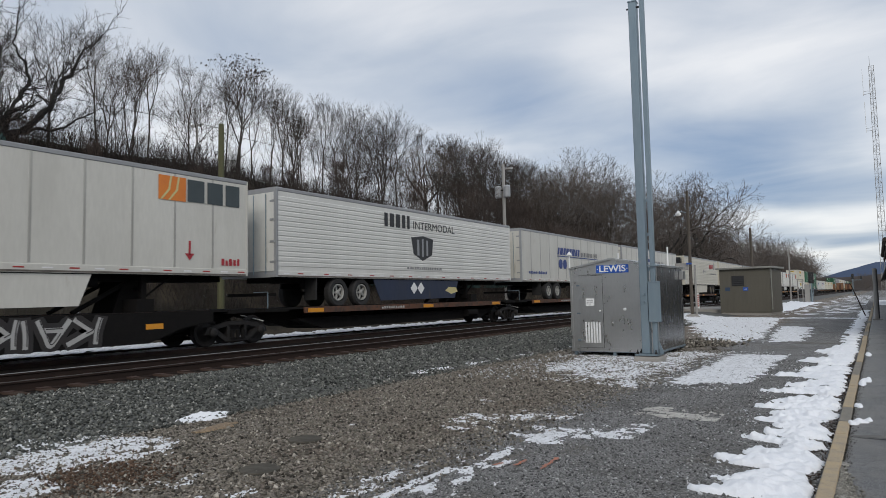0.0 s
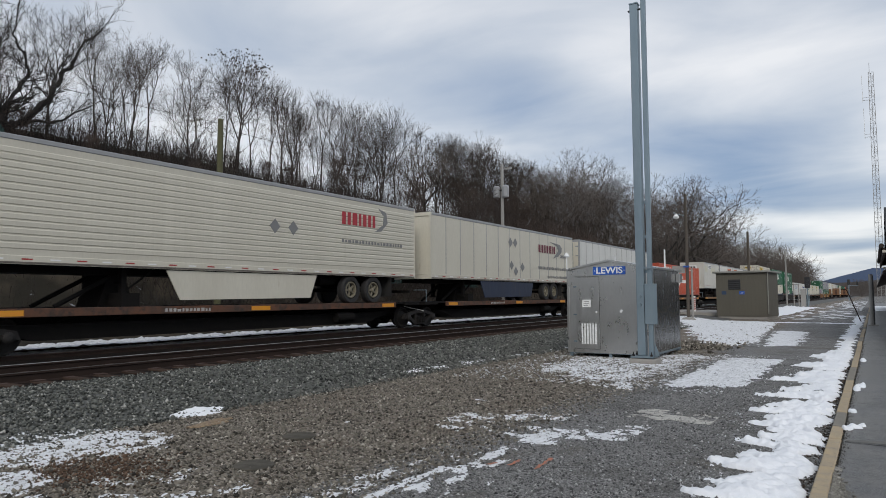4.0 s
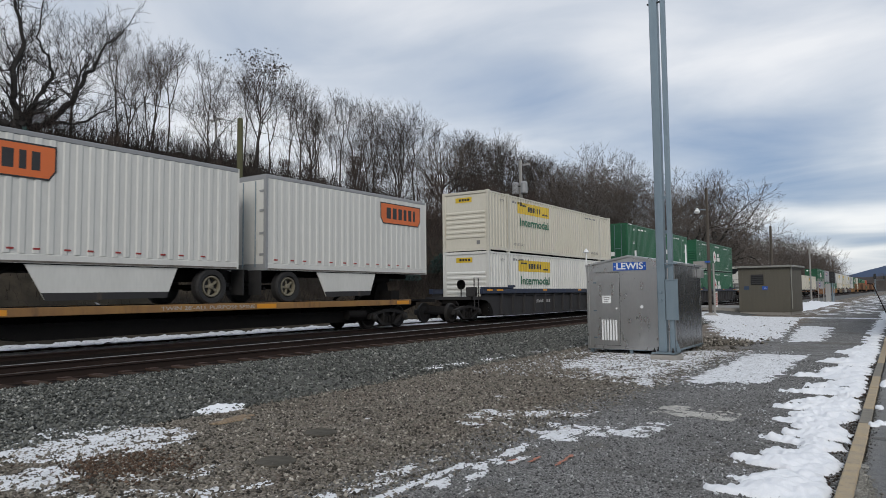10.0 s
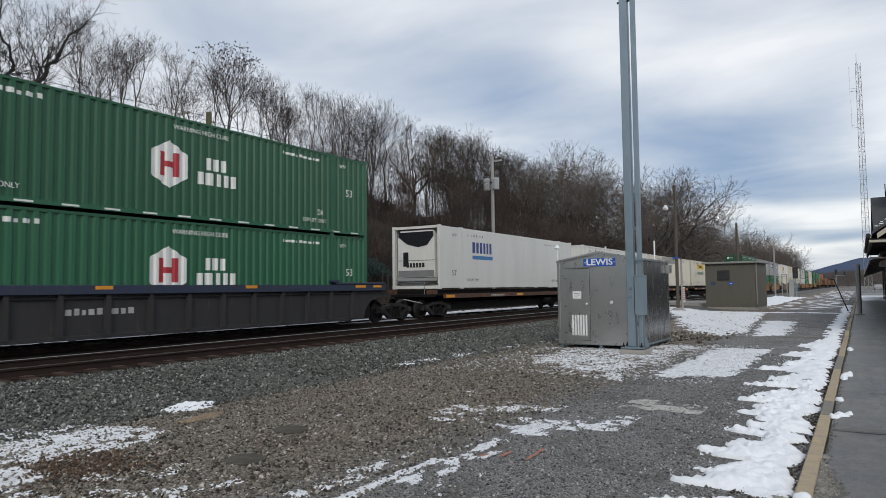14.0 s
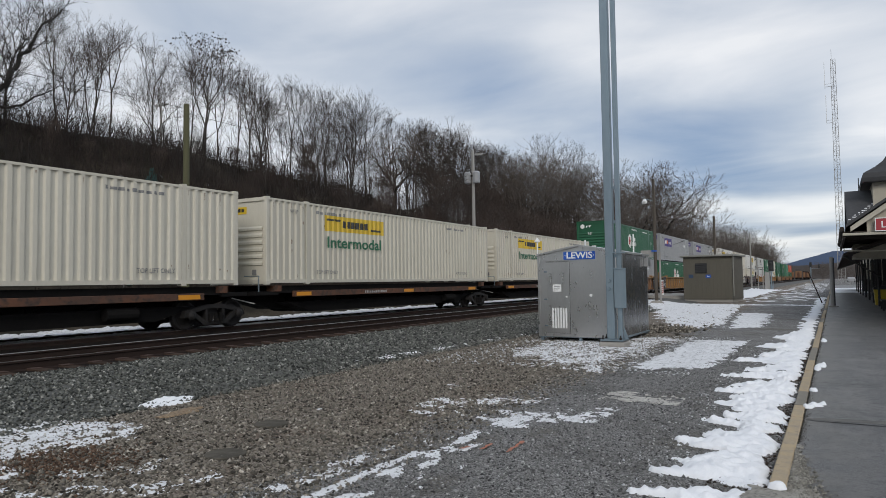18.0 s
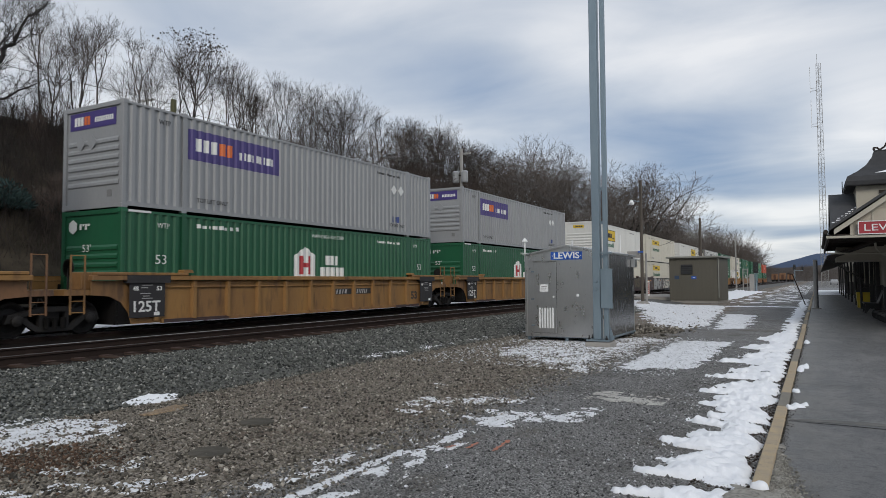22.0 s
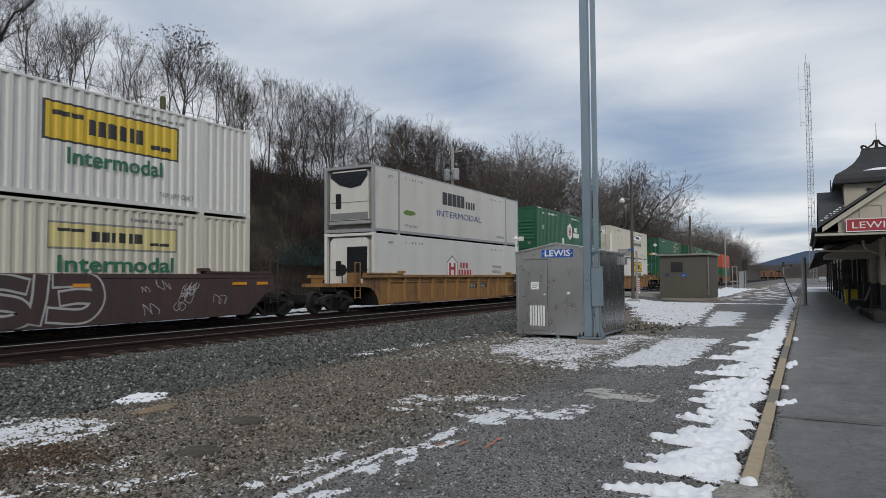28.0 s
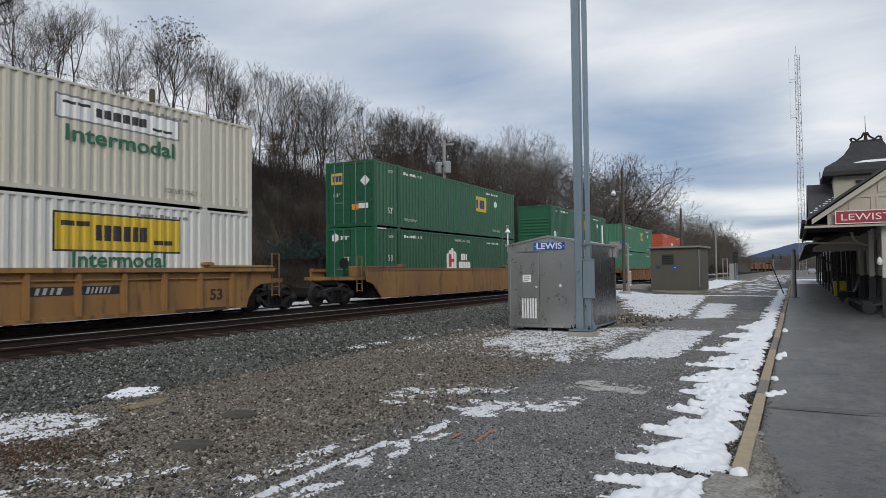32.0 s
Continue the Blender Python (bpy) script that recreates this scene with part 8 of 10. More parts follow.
    for y in ws:
        wheel_pair(c, y, rim)
    if ws:
        a, b = min(ws) - 1.1, max(ws) + 1.1
        part("axle_frame", Shape().box(-0.5, -0.4, a, b, -0.35, 0.02).box(0.4, 0.5, a, b, -0.35, 0.02), SOOT_SHADE, c)
        part("mud_flap", Shape().box(0.7, HALF - 0.05, (a if rear_left else b) - 0.02, (a if rear_left else b) + 0.01, -0.75, 0.0), RUBBER, c, "black mud flap")
        part("bumper_bar", Shape().box(-1.1, 1.1, (0.05 if rear_left else length - 0.15), (0.15 if rear_left else length - 0.05), -0.6, -0.5), SOOT_SHADE, c)
    if landing is not None:
        for s in (-1, 1):
            lg = part("landing_leg", lambda: Shape().box(-0.07, 0.07, -0.07, 0.07, -0.75, 0.02).box(-0.13, 0.13, -0.13, 0.13, -0.8, -0.75), SOOT_SHADE, c, "steel landing leg", key="lleg")
            lg.matrix_basis = pose(s * 0.85, landing, 0)
            part("brace", lambda: Shape().tube((0, 0.05, -0.6), (0, 0.9, 0.02), 0.03), SOOT_SHADE, lg, key="lbrace")
        part("leg_cross", Shape().box(-0.8, 0.8, landing - 0.03, landing + 0.03, -0.4, -0.32), SOOT_SHADE, c)
        # the wagon's stanchion that takes the kingpin
    if skirt:
        a, b, m = skirt
        part("side_skirt", Shape().prism([(a, -0.02), (b, -0.02), (b - 0.3, -0.78), (a + 0.45, -0.82)], HALF - 0.08, HALF - 0.05, "yz"), m, c, "smooth aerodynamic side skirt")
        if m is CLEANWHITE:
            part("skirt_edge", Shape().prism([(a + 0.36, -0.66), (b - 0.25, -0.64), (b - 0.3, -0.8), (a + 0.46, -0.84)], HALF - 0.05, HALF - 0.046, "yz"), GREYCAR, c, "dark rubber skirt edge")
    if reefer:
        u = part("cooling_unit", Shape().prism([(-1.05, 0.75), (1.05, 0.75), (1.05, 2.55), (0.95, 2.72), (-0.95, 2.72), (-1.05, 2.55)], -0.5, -0.03), DARKGLASS, c, "dark cooling unit on the nose")
        part("unit_panel", Shape().box(-0.85, 0.12, -0.53, -0.501, 1.5, 2.55, 0.01), CREAM, u, "cream service panel")
        part("unit_badge", Shape().box(-0.6, -0.2, -0.538, -0.531, 1.75, 2.15), INKBLACK, u)
        part("lower_cowl", Shape().box(-1.0, 0.12, -0.53, -0.501, 0.78, 1.46, 0.01), INKPALEYELLOW, u, "stained yellowish lower cowl")
        part("lower_cowl", Shape().box(0.2, 1.0, -0.53, -0.501, 0.78, 1.5, 0.01), CREAM, u, "stained cream lower cowl")
        for k in range(6):
            part("grille_slat", Shape().box(0.2, 1.0, -0.512, -0.501, 1.62 + 0.15 * k, 1.68 + 0.15 * k), TRUCKSTEEL, u)
    return c


# ---- wagons ----
def side_frame():
    """Cast truck side: arched top member, sloping tension member, two columns, pedestal jaws."""
    sh = Shape().prism([(-1.16, 0.36), (-1.08, 0.56), (-0.72, 0.63), (-0.28, 0.72), (0.28, 0.72), (0.72, 0.63), (1.08, 0.56), (1.16, 0.36), (0.98, 0.36), (0.9, 0.47), (0.3, 0.6), (-0.3, 0.6), (-0.9, 0.47), (-0.98, 0.36)], 0.94, 1.10, "yz")
    sh.prism([(-0.9, 0.47), (-0.42, 0.13), (0.42, 0.13), (0.9, 0.47), (0.72, 0.50), (0.36, 0.24), (-0.36, 0.24), (-0.72, 0.50)], 0.95, 1.09, "yz")
    for q in (-0.36, 0.27):
        sh.box(0.955, 1.085, q, q + 0.09, 0.2, 0.64)
    return sh


def bogie(car, y):
    """A three-piece truck: two cast side frames, bolster, four wheels, bearing caps."""
    b = part("bogie", lambda: Shape().box(-0.95, 0.95, -0.2, 0.2, 0.36, 0.7), TRUCKSTEEL, car, "cast steel wheel truck", key="bogie")
    b.matrix_basis = pose(0, y, FAR_RAIL)
    for s in (1, -1):
        part("side_frame", lambda: side_frame(), TRUCKSTEEL, b, "cast side frame", key="sframe").matrix_basis = pose(0, 0, 0, 0, 0, 0 if s > 0 else 180)
        part("spring_nest", lambda: sum_shape([Shape().tube((0, q, 0.2), (0, q, 0.46), 0.065, n=8) for q in (-0.2, 0.0, 0.2)]), SOOT_SHADE, b, key="springs").matrix_basis = pose(s * 1.11, 0, 0)
        for q in (-0.89, 0.89):
            part("bearing_cap", lambda: Shape().lathe([(0.13, 0), (0.13, 0.07), (0.07, 0.1), (0.02, 0.105)], (0, 0, 0), 14, "x"), TRUCKSTEEL, b, key="bcap").matrix_basis = pose(s * 1.09, q, 0.42) @ pose(0, 0, 0, 0, 0, 0 if s > 0 else 180)
            part("wheel", lambda: Shape().lathe([(0.1, -0.05), (0.3, -0.02), (0.42, -0.05), (0.45, -0.05), (0.45, -0.02), (0.425, 0.0), (0.415, 0.09), (0.37, 0.1), (0.28, 0.03), (0.1, 0.06)], (0, 0, 0), 26, "x"), TRUCKSTEEL, b, "steel wheel", key="rwheel").matrix_basis = pose(s * 0.73, q, 0.42) @ pose(0, 0, 0, 0, 0, 0 if s > 0 else 180)
    for q in (-0.89, 0.89):
        part("axle", lambda: Shape().tube((-0.9, 0, 0.42), (0.9, 0, 0.42), 0.08, n=10), SOOT_SHADE, b, key="raxle").matrix_basis = pose(0, q, 0)


def flat_wagon(label, a, b, trucks, deck=1.0, edge=DECKWOOD, stand=(), yellow=True, box_carrier=False):
    """One platform of a spine wagon: centre beam, deck edges, cross bearers, hitch, bogies."""
    w = rolling("flat_wagon", label, "wagon", a, 0.0, "articulated flat wagons")
    L = b - a
    # beam, belly and deck take the underside's shade in their near-black colour
    part("centre_sill", Shape().prism([(0.3, 0.75), (1.8, 0.38), (L - 1.8, 0.38), (L - 0.3, 0.75), (L - 0.3, deck - 0.06), (0.3, deck - 0.06)], -0.36, 0.36, "yz"), SOOT_SHADE, w, "deep centre beam, soot and underside shade in its colour")
    part("lower_belly", Shape().prism([(1.9, 0.62), (3.2, 0.24), (L - 3.2, 0.24), (L - 1.9, 0.62)], -0.9, 0.9, "yz"), SOOT_SHADE, w, "underframe belly, shade put into its near-black colour")
    part("deck", Shape().box(-1.2, 1.2, 0.25, L - 0.25, deck - 0.06, deck - 0.005), SOOT_SHADE, w)
    ends = (1.9, L - 1.9)
    for s in (1, -1):
        part("side_sill", Shape().box(s * 1.2, s * 1.31, ends[0], ends[1], deck - 0.2, deck, 0.01), edge, w, "rusty brown deck edge")
    if yellow:
        for y in (ends[0] + 0.1, L * 0.5, ends[1] - 0.9):
            part("amber_strip", Shape().box(1.311, 1.316, y, y + 0.75, deck - 0.17, deck - 0.04), AMBER, w, "amber reflector panel")
    if edge is YELLOWCAR:
        words("TWIN 28'-ALL PURPOSE SPINE CAR", 0.1, 3.6, SPRAYPALE, w, Matrix.Translation((1.3135, 11.6 if a < 150 else 6.4, deck - 0.15)) @ SIDE)
    else:
        bars(w, L * 0.34, L * 0.34 + 1.5, deck - 0.15, deck - 0.06, 12, SPRAYPALE, "stencil_line", off=0.026, flat=True)
    for y in np.arange(ends[0] + 0.6, ends[1] - 0.3, 1.4):
        part("cross_bearer", lambda: Shape().prism([(-1.25, 0), (1.25, 0), (1.25, -0.08), (0.4, -0.34), (-0.4, -0.34), (-1.25, -0.08)], -0.05, 0.05), SOOT_SHADE, w, key="bearer").matrix_basis = pose(0, y, deck - 0.06)
    for y in stand:
        h = part("hitch_stand", lambda: Shape().prism([(-0.5, 0), (0.5, 0), (0.2, 0.86), (-0.2, 0.86)], -0.5, 0.5, "yz"), SOOT_SHADE, w, "folding trailer hitch", key="hitch")
        h.matrix_basis = pose(0, y - a, deck)
        part("hitch_plate", lambda: Shape().box(-0.5, 0.5, -0.45, 0.45, 0.861, 0.93), TRUCKSTEEL, h, key="hplate")
        for s in (-0.55, 0.55):
            part("hitch_strut", lambda: Shape().tube((0, -1.6, 0.02), (0, -0.1, 0.82), 0.06, n=6), SOOT_SHADE, h, key="hstrut").matrix_basis = pose(s, 0, 0)
        part("hitch_lamp", lambda: Shape().box(0.55, 1.15, -0.25, 0.25, 0.0, 0.35), SOOT_SHADE, h, key="hbox")
    for y in trucks:
        bogie(w, y - a)
    part("brake_reservoir", Shape().tube((1.05, L * 0.72, deck - 0.5), (1.05, L * 0.72 + 0.9, deck - 0.5), 0.17, n=12), SOOT_SHADE, w)
    part("end_plate", Shape().box(-1.25, 1.25, 0.2, 1.2, deck - 0.12, deck - 0.004), SOOT_SHADE, w)
    part("end_plate", Shape().box(-1.25, 1.25, L - 1.2, L - 0.2, deck - 0.12, deck - 0.004), SOOT_SHADE, w)
    part("grab_rail", Shape().tube((1.25, 0.3, deck), (1.25, 0.3, deck + 0.5), 0.018, n=6).tube((1.25, 0.3, deck + 0.5), (0.6, 0.3, deck + 0.5), 0.018, n=6), GALV, w)
    part("uncoupling_rod", Shape().tube((0.3, 0.05, 0.8), (1.25, 0.12, 0.62), 0.018, n=6), SPRAYPALE, w)
    if box_carrier:
        for y in (1.0, L - 1.3):
            for s in (-1.28, 0.9):
                part("container_guide", lambda: Shape().box(0, 0.38, 0, 0.3, -0.004, 0.19), edge, w, key="cguide").matrix_basis = pose(s, y, deck)
        part("support_rail", Shape().box(-1.1, 1.1, 1.3, L - 1.3, deck - 0.003, deck + 0.18), SOOT_SHADE, w)
    return w


WELLS = []


def ring_wheel(x, y, z, r):
    """A hand wheel: a round rim and a four-armed spider."""
    sh = Shape().lathe([(r - 0.016, -0.012), (r + 0.016, -0.012), (r + 0.016, 0.012), (r - 0.016, 0.012), (r - 0.016, -0.012)], (x, y, z), 18, "y")
    arms = []
    for i in range(4):
        q = 1.5708 * i + 0.4
        for d, reach in ((-0.06, r - 0.005), (0.06, r - 0.005), (0.785, 0.05)):
            arms.append((x + reach * math.cos(q + d), z + reach * math.sin(q + d)))
    return sh.prism(arms, y - 0.008, y + 0.008)


def well_wagon(label, a, b, trucks, paint, rim=None, slope=False, dark_ends=False, ladders=True, posts_n=13, smooth_side=False):
    """A double-stack well: ribbed side plates, top chord, end platforms, bogies. a, b: the well box; its ends reach to the bogies."""
    w = rolling("well_wagon", label, "wagon", a, 0.0, "double-stack well wagons")
    WELLS.append(w)
    L = b - a
    rim = rim or paint
    for s in (1, -1):
        if slope:
            pts = [(-0.9, 0.86), (-0.45, 0.74), (0.25, 0.14), (L - 0.25, 0.14), (L + 0.45, 0.74), (L + 0.9, 0.86), (L + 0.9, 1.28), (-0.9, 1.28)]
        else:
            pts = [(-0.85, 0.92), (-0.35, 0.88), (-0.02, 0.72), (0.2, 0.45), (0.3, 0.14), (L - 0.3, 0.14), (L - 0.2, 0.45), (L + 0.02, 0.72), (L + 0.35, 0.88), (L + 0.85, 0.92), (L + 0.85, 1.28), (-0.85, 1.28)]
        part("side_plate", Shape().prism(pts, s * (1.43 if smooth_side else 1.325), s * (1.495 if smooth_side else 1.345), "yz"), paint, w, "tall well side plate")
        part("top_chord", Shape().box(s * 1.30, s * 1.50, -0.9, L + 0.9, 1.19 if rim is BLUECAR else 1.29, 1.42, 0.012), rim, w, "flat top chord")
        part("bottom_chord", Shape().box(s * 1.346, s * 1.42, 1.2, L - 1.2, 0.12, 0.22), paint, w)
        if not smooth_side:
            for k in range(posts_n):
                y = 1.0 + (L - 2.0) * k / (posts_n - 1)
                part("side_stake", lambda: Shape().prism([(0, -0.075), (0.11, -0.055), (0.11, 0.055), (0, 0.075)], 0.2, 1.28, "xy"), paint, w, "pressed side stake", key="stake" if s > 0 else None).matrix_basis = pose(s * 1.346, y, 0) @ (pose(0, 0, 0) if s > 0 else pose(0, 0, 0, 0, 0, 180))
        if not smooth_side:
            part("inner_rail", Shape().tube((s * 1.375, 1.0, 1.1), (s * 1.375, L - 1.0, 1.1), 0.028, n=6), paint, w, "thin rail under the chord")
    part("well_floor", Shape().box(-1.32, 1.32, 0.5, L - 0.5, 0.2, 0.3), SOOT_SHADE, w)
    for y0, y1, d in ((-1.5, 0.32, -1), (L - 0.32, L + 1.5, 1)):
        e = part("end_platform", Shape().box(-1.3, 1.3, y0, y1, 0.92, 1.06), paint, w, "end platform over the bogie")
        part("end_bulkhead", Shape().box(-1.3, 1.3, (-0.14 if d < 0 else L + 0.08), (-0.08 if d < 0 else L + 0.14), 0.14, 0.915), SOOT_SHADE, w, "black well bulkhead")
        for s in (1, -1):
            # black plate added to darken the open arch at the well's corner
            part("corner_gusset", Shape().box(s * 1.301, s * 1.322, (-0.079 if d < 0 else L - 0.45), (0.45 if d < 0 else L + 0.079), 0.14, 1.2), SOOT_SHADE, w)
        part("draft_sill", Shape().box(-0.4, 0.4, y0 - 0.05 * d, y1, 0.72, 0.919), SOOT_SHADE, e)
        part("end_arm", Shape().box(1.2, 1.3, y0, y1, 0.93, 1.05), paint, e, "end side beam")
        if ladders:
            ya = y0 + 0.16 if d < 0 else y1 - 0.54
            for y in (ya, ya + 0.36):
                part("ladder_stile", lambda: Shape().box(1.27, 1.31, -0.02, 0.02, 0.45, 1.92, 0.006), paint, e, "upright end handrail", key="stile").matrix_basis = pose(0, y, 0)
            for z in (0.5, 0.78, 1.9):
                part("rung", lambda: Shape().tube((1.29, 0.02, 0), (1.29, 0.34, 0), 0.014, n=6), paint, e, key="rung").matrix_basis = pose(0, ya, z)
            yb = y0 + 0.62 if d < 0 else y1 - 0.92
            part("winch_box", Shape().box(0.55, 1.0, yb, yb + 0.3, 1.061, 1.5, 0.02), paint, e, "small winch housing")
            part("brake_wheel", ring_wheel(0.2, yb + 0.15, 1.62, 0.22), TRUCKSTEEL, e, "round hand brake wheel")
            part("wheel_stem", Shape().tube((0.2, yb + 0.15, 1.06), (0.2, yb + 0.15, 1.6), 0.025, n=6), TRUCKSTEEL, e)
            part("hose", Shape().tube((0.5, (y0 - 0.1 if d < 0 else y1 + 0.1), 0.85), (0.62, (y0 + 0.1 if d < 0 else y1 - 0.1), 0.4), 0.025, n=6), RUBBER, e, "hanging air hose")
    for y, wd in ((-0.55, 0.5), (0.35, 0.6), (L * 0.33, 0.45), (L * 0.62, 0.45), (L - 0.95, 0.6), (L + 0.1, 0.5)):
        if paint not in (YELLOWCAR, TANCAR):
            za = 1.08 if smooth_side else 1.31
            part("amber_strip", Shape().box(1.501, 1.519 if smooth_side else 1.505, y, y + wd, za, za + 0.09), AMBER, w, "amber reflector panel")
    for y, yc in ((-0.8, 2.0), (L - 2.0, L - 2.0)):
        part("chord_cap", Shape().box(1.28, 1.52, y, y + 2.8, 1.421, 1.50, 0.015), rim, w, "raised cap over the chord's end")
        part("guide_block", Shape().prism([(yc - 0.17, 1.501), (yc - 0.17, 1.56), (yc - 0.13, 1.59), (yc + 0.09, 1.59), (yc + 0.14, 1.57), (yc + 0.17, 1.501)], 1.27, 1.522, "yz"), rim, w, "container guide block")
    if paint is GREYCAR:
        bars(w, L * 0.28, L * 0.28 + 2.0, 0.70, 0.86, 10, SPRAYPALE, "stencil_line", off=0.062, flat=True)
    elif not smooth_side:
        k = int(posts_n * 0.5)
        for q, n in ((k, 4), (k + 1, 6)):
            yq = 1.0 + (L - 2.0) * q / (posts_n - 1)
            pl = part("number_strip", Shape().box(1.3461, 1.35, yq + 0.1, yq + (L - 2.0) / (posts_n - 1) - 0.1, 0.74, 0.96), INKBLACK, w, "black strip with pale number blocks")
            bars(pl, yq + 0.22, yq + 0.95, 0.77, 0.93, n, SPRAYPALE, "stencil_line", off=0.064, flat=True, slant=0.3, gap=0.5)
    if dark_ends:
        for y0, tx in {"front": ((0.15, "125T"),), "rear": ((L - 1.25, ""),), "both": ((0.15, "125T"), (L - 1.25, ""))}[dark_ends]:
            q = part("data_panel", Shape().box(1.453, 1.459, y0, y0 + 1.1, 0.3, 1.22), GREYCAR, w, "black data panel")
            part("panel_cap", Shape().box(1.29, 1.508, y0 - 0.1, y0 + 1.25, 1.22, 1.445), GREYCAR, q)
            if tx:
                words(tx, 0.28, 0.82, INKWHITE, q, Matrix.Translation((1.463, y0 + 0.13, 0.46)) @ SIDE, bold=0.03)
            rr = random.Random(int(a * 10) + int(y0))
            for z in (1.15, 1.08, 0.93, 0.86, 0.8):
                s0 = rr.uniform(0.3, 0.42)
                part("panel_line", Shape().box(1.4591, 1.463, y0 + s0, y0 + s0 + rr.uniform(0.2, 0.38), z, z + 0.02), SPRAYPALE, q)
            words("48", 0.11, 0.17, INKWHITE, q, Matrix.Translation((1.463, y0 + 0.1, 1.02)) @ SIDE, bold=0.03)
            words("53", 0.11, 0.17, INKWHITE, q, Matrix.Translation((1.463, y0 + 0.83, 1.02)) @ SIDE, bold=0.03)
            part("panel_label", Shape().box(1.4591, 1.463, y0 + 0.75, y0 + 0.93, 0.34, 0.44), INKWHITE, q)
        words("53", 0.32, 0.5, INKBLACK, w, Matrix.Translation((1.349, L - 1.85, 0.45)) @ SIDE, bold=0.04)
        for ya, yb in ((1.26, 3.6), (L - 3.2, L - 1.26)):
            part("red_stripe", Shape().box(1.4201, 1.425, ya, yb, 0.12, 0.22), BROWNCAR, w)
    for y in trucks:
        bogie(w, y - a)
    return w


# letter skeletons for sprayed pieces, in a unit box
GLYPHS = [
    [[(0.95, 0.82), (0.6, 1.0), (0.15, 0.8), (0.02, 0.4), (0.3, 0.02), (0.85, 0.08), (0.92, 0.4), (0.5, 0.42)]],
    [[(0.08, 1.0), (0.12, 0.5), (0.08, 0.0)], [(0.95, 1.0), (0.45, 0.62), (0.3, 0.5), (0.5, 0.36), (1.0, 0.0)]],
    [[(0.95, 0.9), (0.5, 1.0), (0.1, 0.78), (0.35, 0.55), (0.8, 0.42), (0.9, 0.14), (0.45, 0.0), (0.0, 0.14)]],
    [[(0.45, 1.0), (0.55, 0.5), (0.5, 0.0)]],
    [[(1.0, 0.96), (0.3, 0.95), (0.05, 0.6), (0.08, 0.25), (0.35, 0.02), (1.0, 0.08)], [(0.12, 0.5), (0.5, 0.54), (0.8, 0.5)]],
    [[(0.0, 0.0), (0.3, 0.6), (0.52, 1.0), (0.75, 0.55), (1.0, 0.0)], [(0.25, 0.36), (0.78, 0.36)]],
]


def bent(pts, n=5):
    """Points along a smooth line through pts."""
    out, q = [], [pts[0], *pts, pts[-1]]
    for i in range(len(pts) - 1):
        p0, p1, p2, p3 = q[i:i + 4]
        for k in range(n):
            u = k / n
            out.append(tuple(0.5 * (2 * p1[d] + (p2[d] - p0[d]) * u + (2 * p0[d] - 5 * p1[d] + 4 * p2[d] - p3[d]) * u * u + (3 * p1[d] - p0[d] - 3 * p2[d] + p3[d]) * u ** 3) for d in (0, 1)))
    return out + [pts[-1]]


def ribbon(sh, pts, half, x, top):
    """A flat sprayed stroke with blunt ends along a smooth line in y, z."""
    line, base = bent(pts), len(sh.v)
    for i, (y, z) in enumerate(line):
        (ya, za), (yb, zb) = line[max(0, i - 1)], line[min(len(line) - 1, i + 1)]
        d = math.hypot(yb - ya, zb - za) or 1.0
        ny, nz = -(zb - za) / d, (yb - ya) / d
        ey = (y - (yb - ya) / d * half * 0.7, z - (zb - za) / d * half * 0.7) if i == 0 else (y + (yb - ya) / d * half * 0.7, z + (zb - za) / d * half * 0.7) if i == len(line) - 1 else (y, z)
        for q in (1, -1):
            sh.v.append((x, ey[0] + q * ny * half, min(top, max(0.17, ey[1] + q * nz * half))))
    sh.f += [(base + 2 * i, base + 2 * i + 1, base + 2 * i + 3, base + 2 * i + 2) for i in range(len(line) - 1)]


def graffiti(w, y0, y1, z0, z1, seed, ink, body, x, fat=0.17, wide=(0.95, 1.3), top=1.405, edge=SPRAYDARK):
    """Fat overlapping sprayed letters: dark surround, bodies, thin inner lines."""
    rnd = random.Random(seed)
    h, y, k = z1 - z0, y0, rnd.randrange(6)
    while y < y1 - 0.4:
        g, wd = GLYPHS[k % 6], rnd.uniform(*wide) * (0.45 if k % 6 == 3 else 1.0)
        tilt, up = rnd.uniform(-0.12, 0.2), rnd.uniform(-0.04, 0.04) * h
        mirror = k % 6 in (0, 1, 4)
        put = lambda u, v: (y + wd * (0.12 + 0.76 * (1 - u if mirror else u)) + tilt * h * (v - 0.5), z0 + up + h * (0.13 + 0.74 * (1 - v if k % 6 == 5 else v)))
        dark, fill, line = Shape(), Shape(), Shape()
        for i, st in enumerate(g):
            pts = [put(u, v) for u, v in st]
            ribbon(dark, pts, fat + (0.045 if edge is SPRAYPALE else 0.10), x + 0.0006 * i + 0.0012 * (k % 3), top)
            ribbon(fill, pts, fat - 0.012, x + 0.006 + 0.0006 * i + 0.0012 * (k % 3), top)
            ribbon(line, [(p + fat * 0.45, q + fat * 0.45) for p, q in pts[:4]], 0.012, x + 0.012, top)
        rim = part("sprayed_rim", dark, edge, w, "dark sprayed surround")
        part("sprayed_fill", fill, body, rim, "fat sprayed letter body")
        part("sprayed_stroke", line, ink, rim, "thin inner sprayed line")
        y += wd * 0.86
        k += rnd.choice((1, 1, 2))


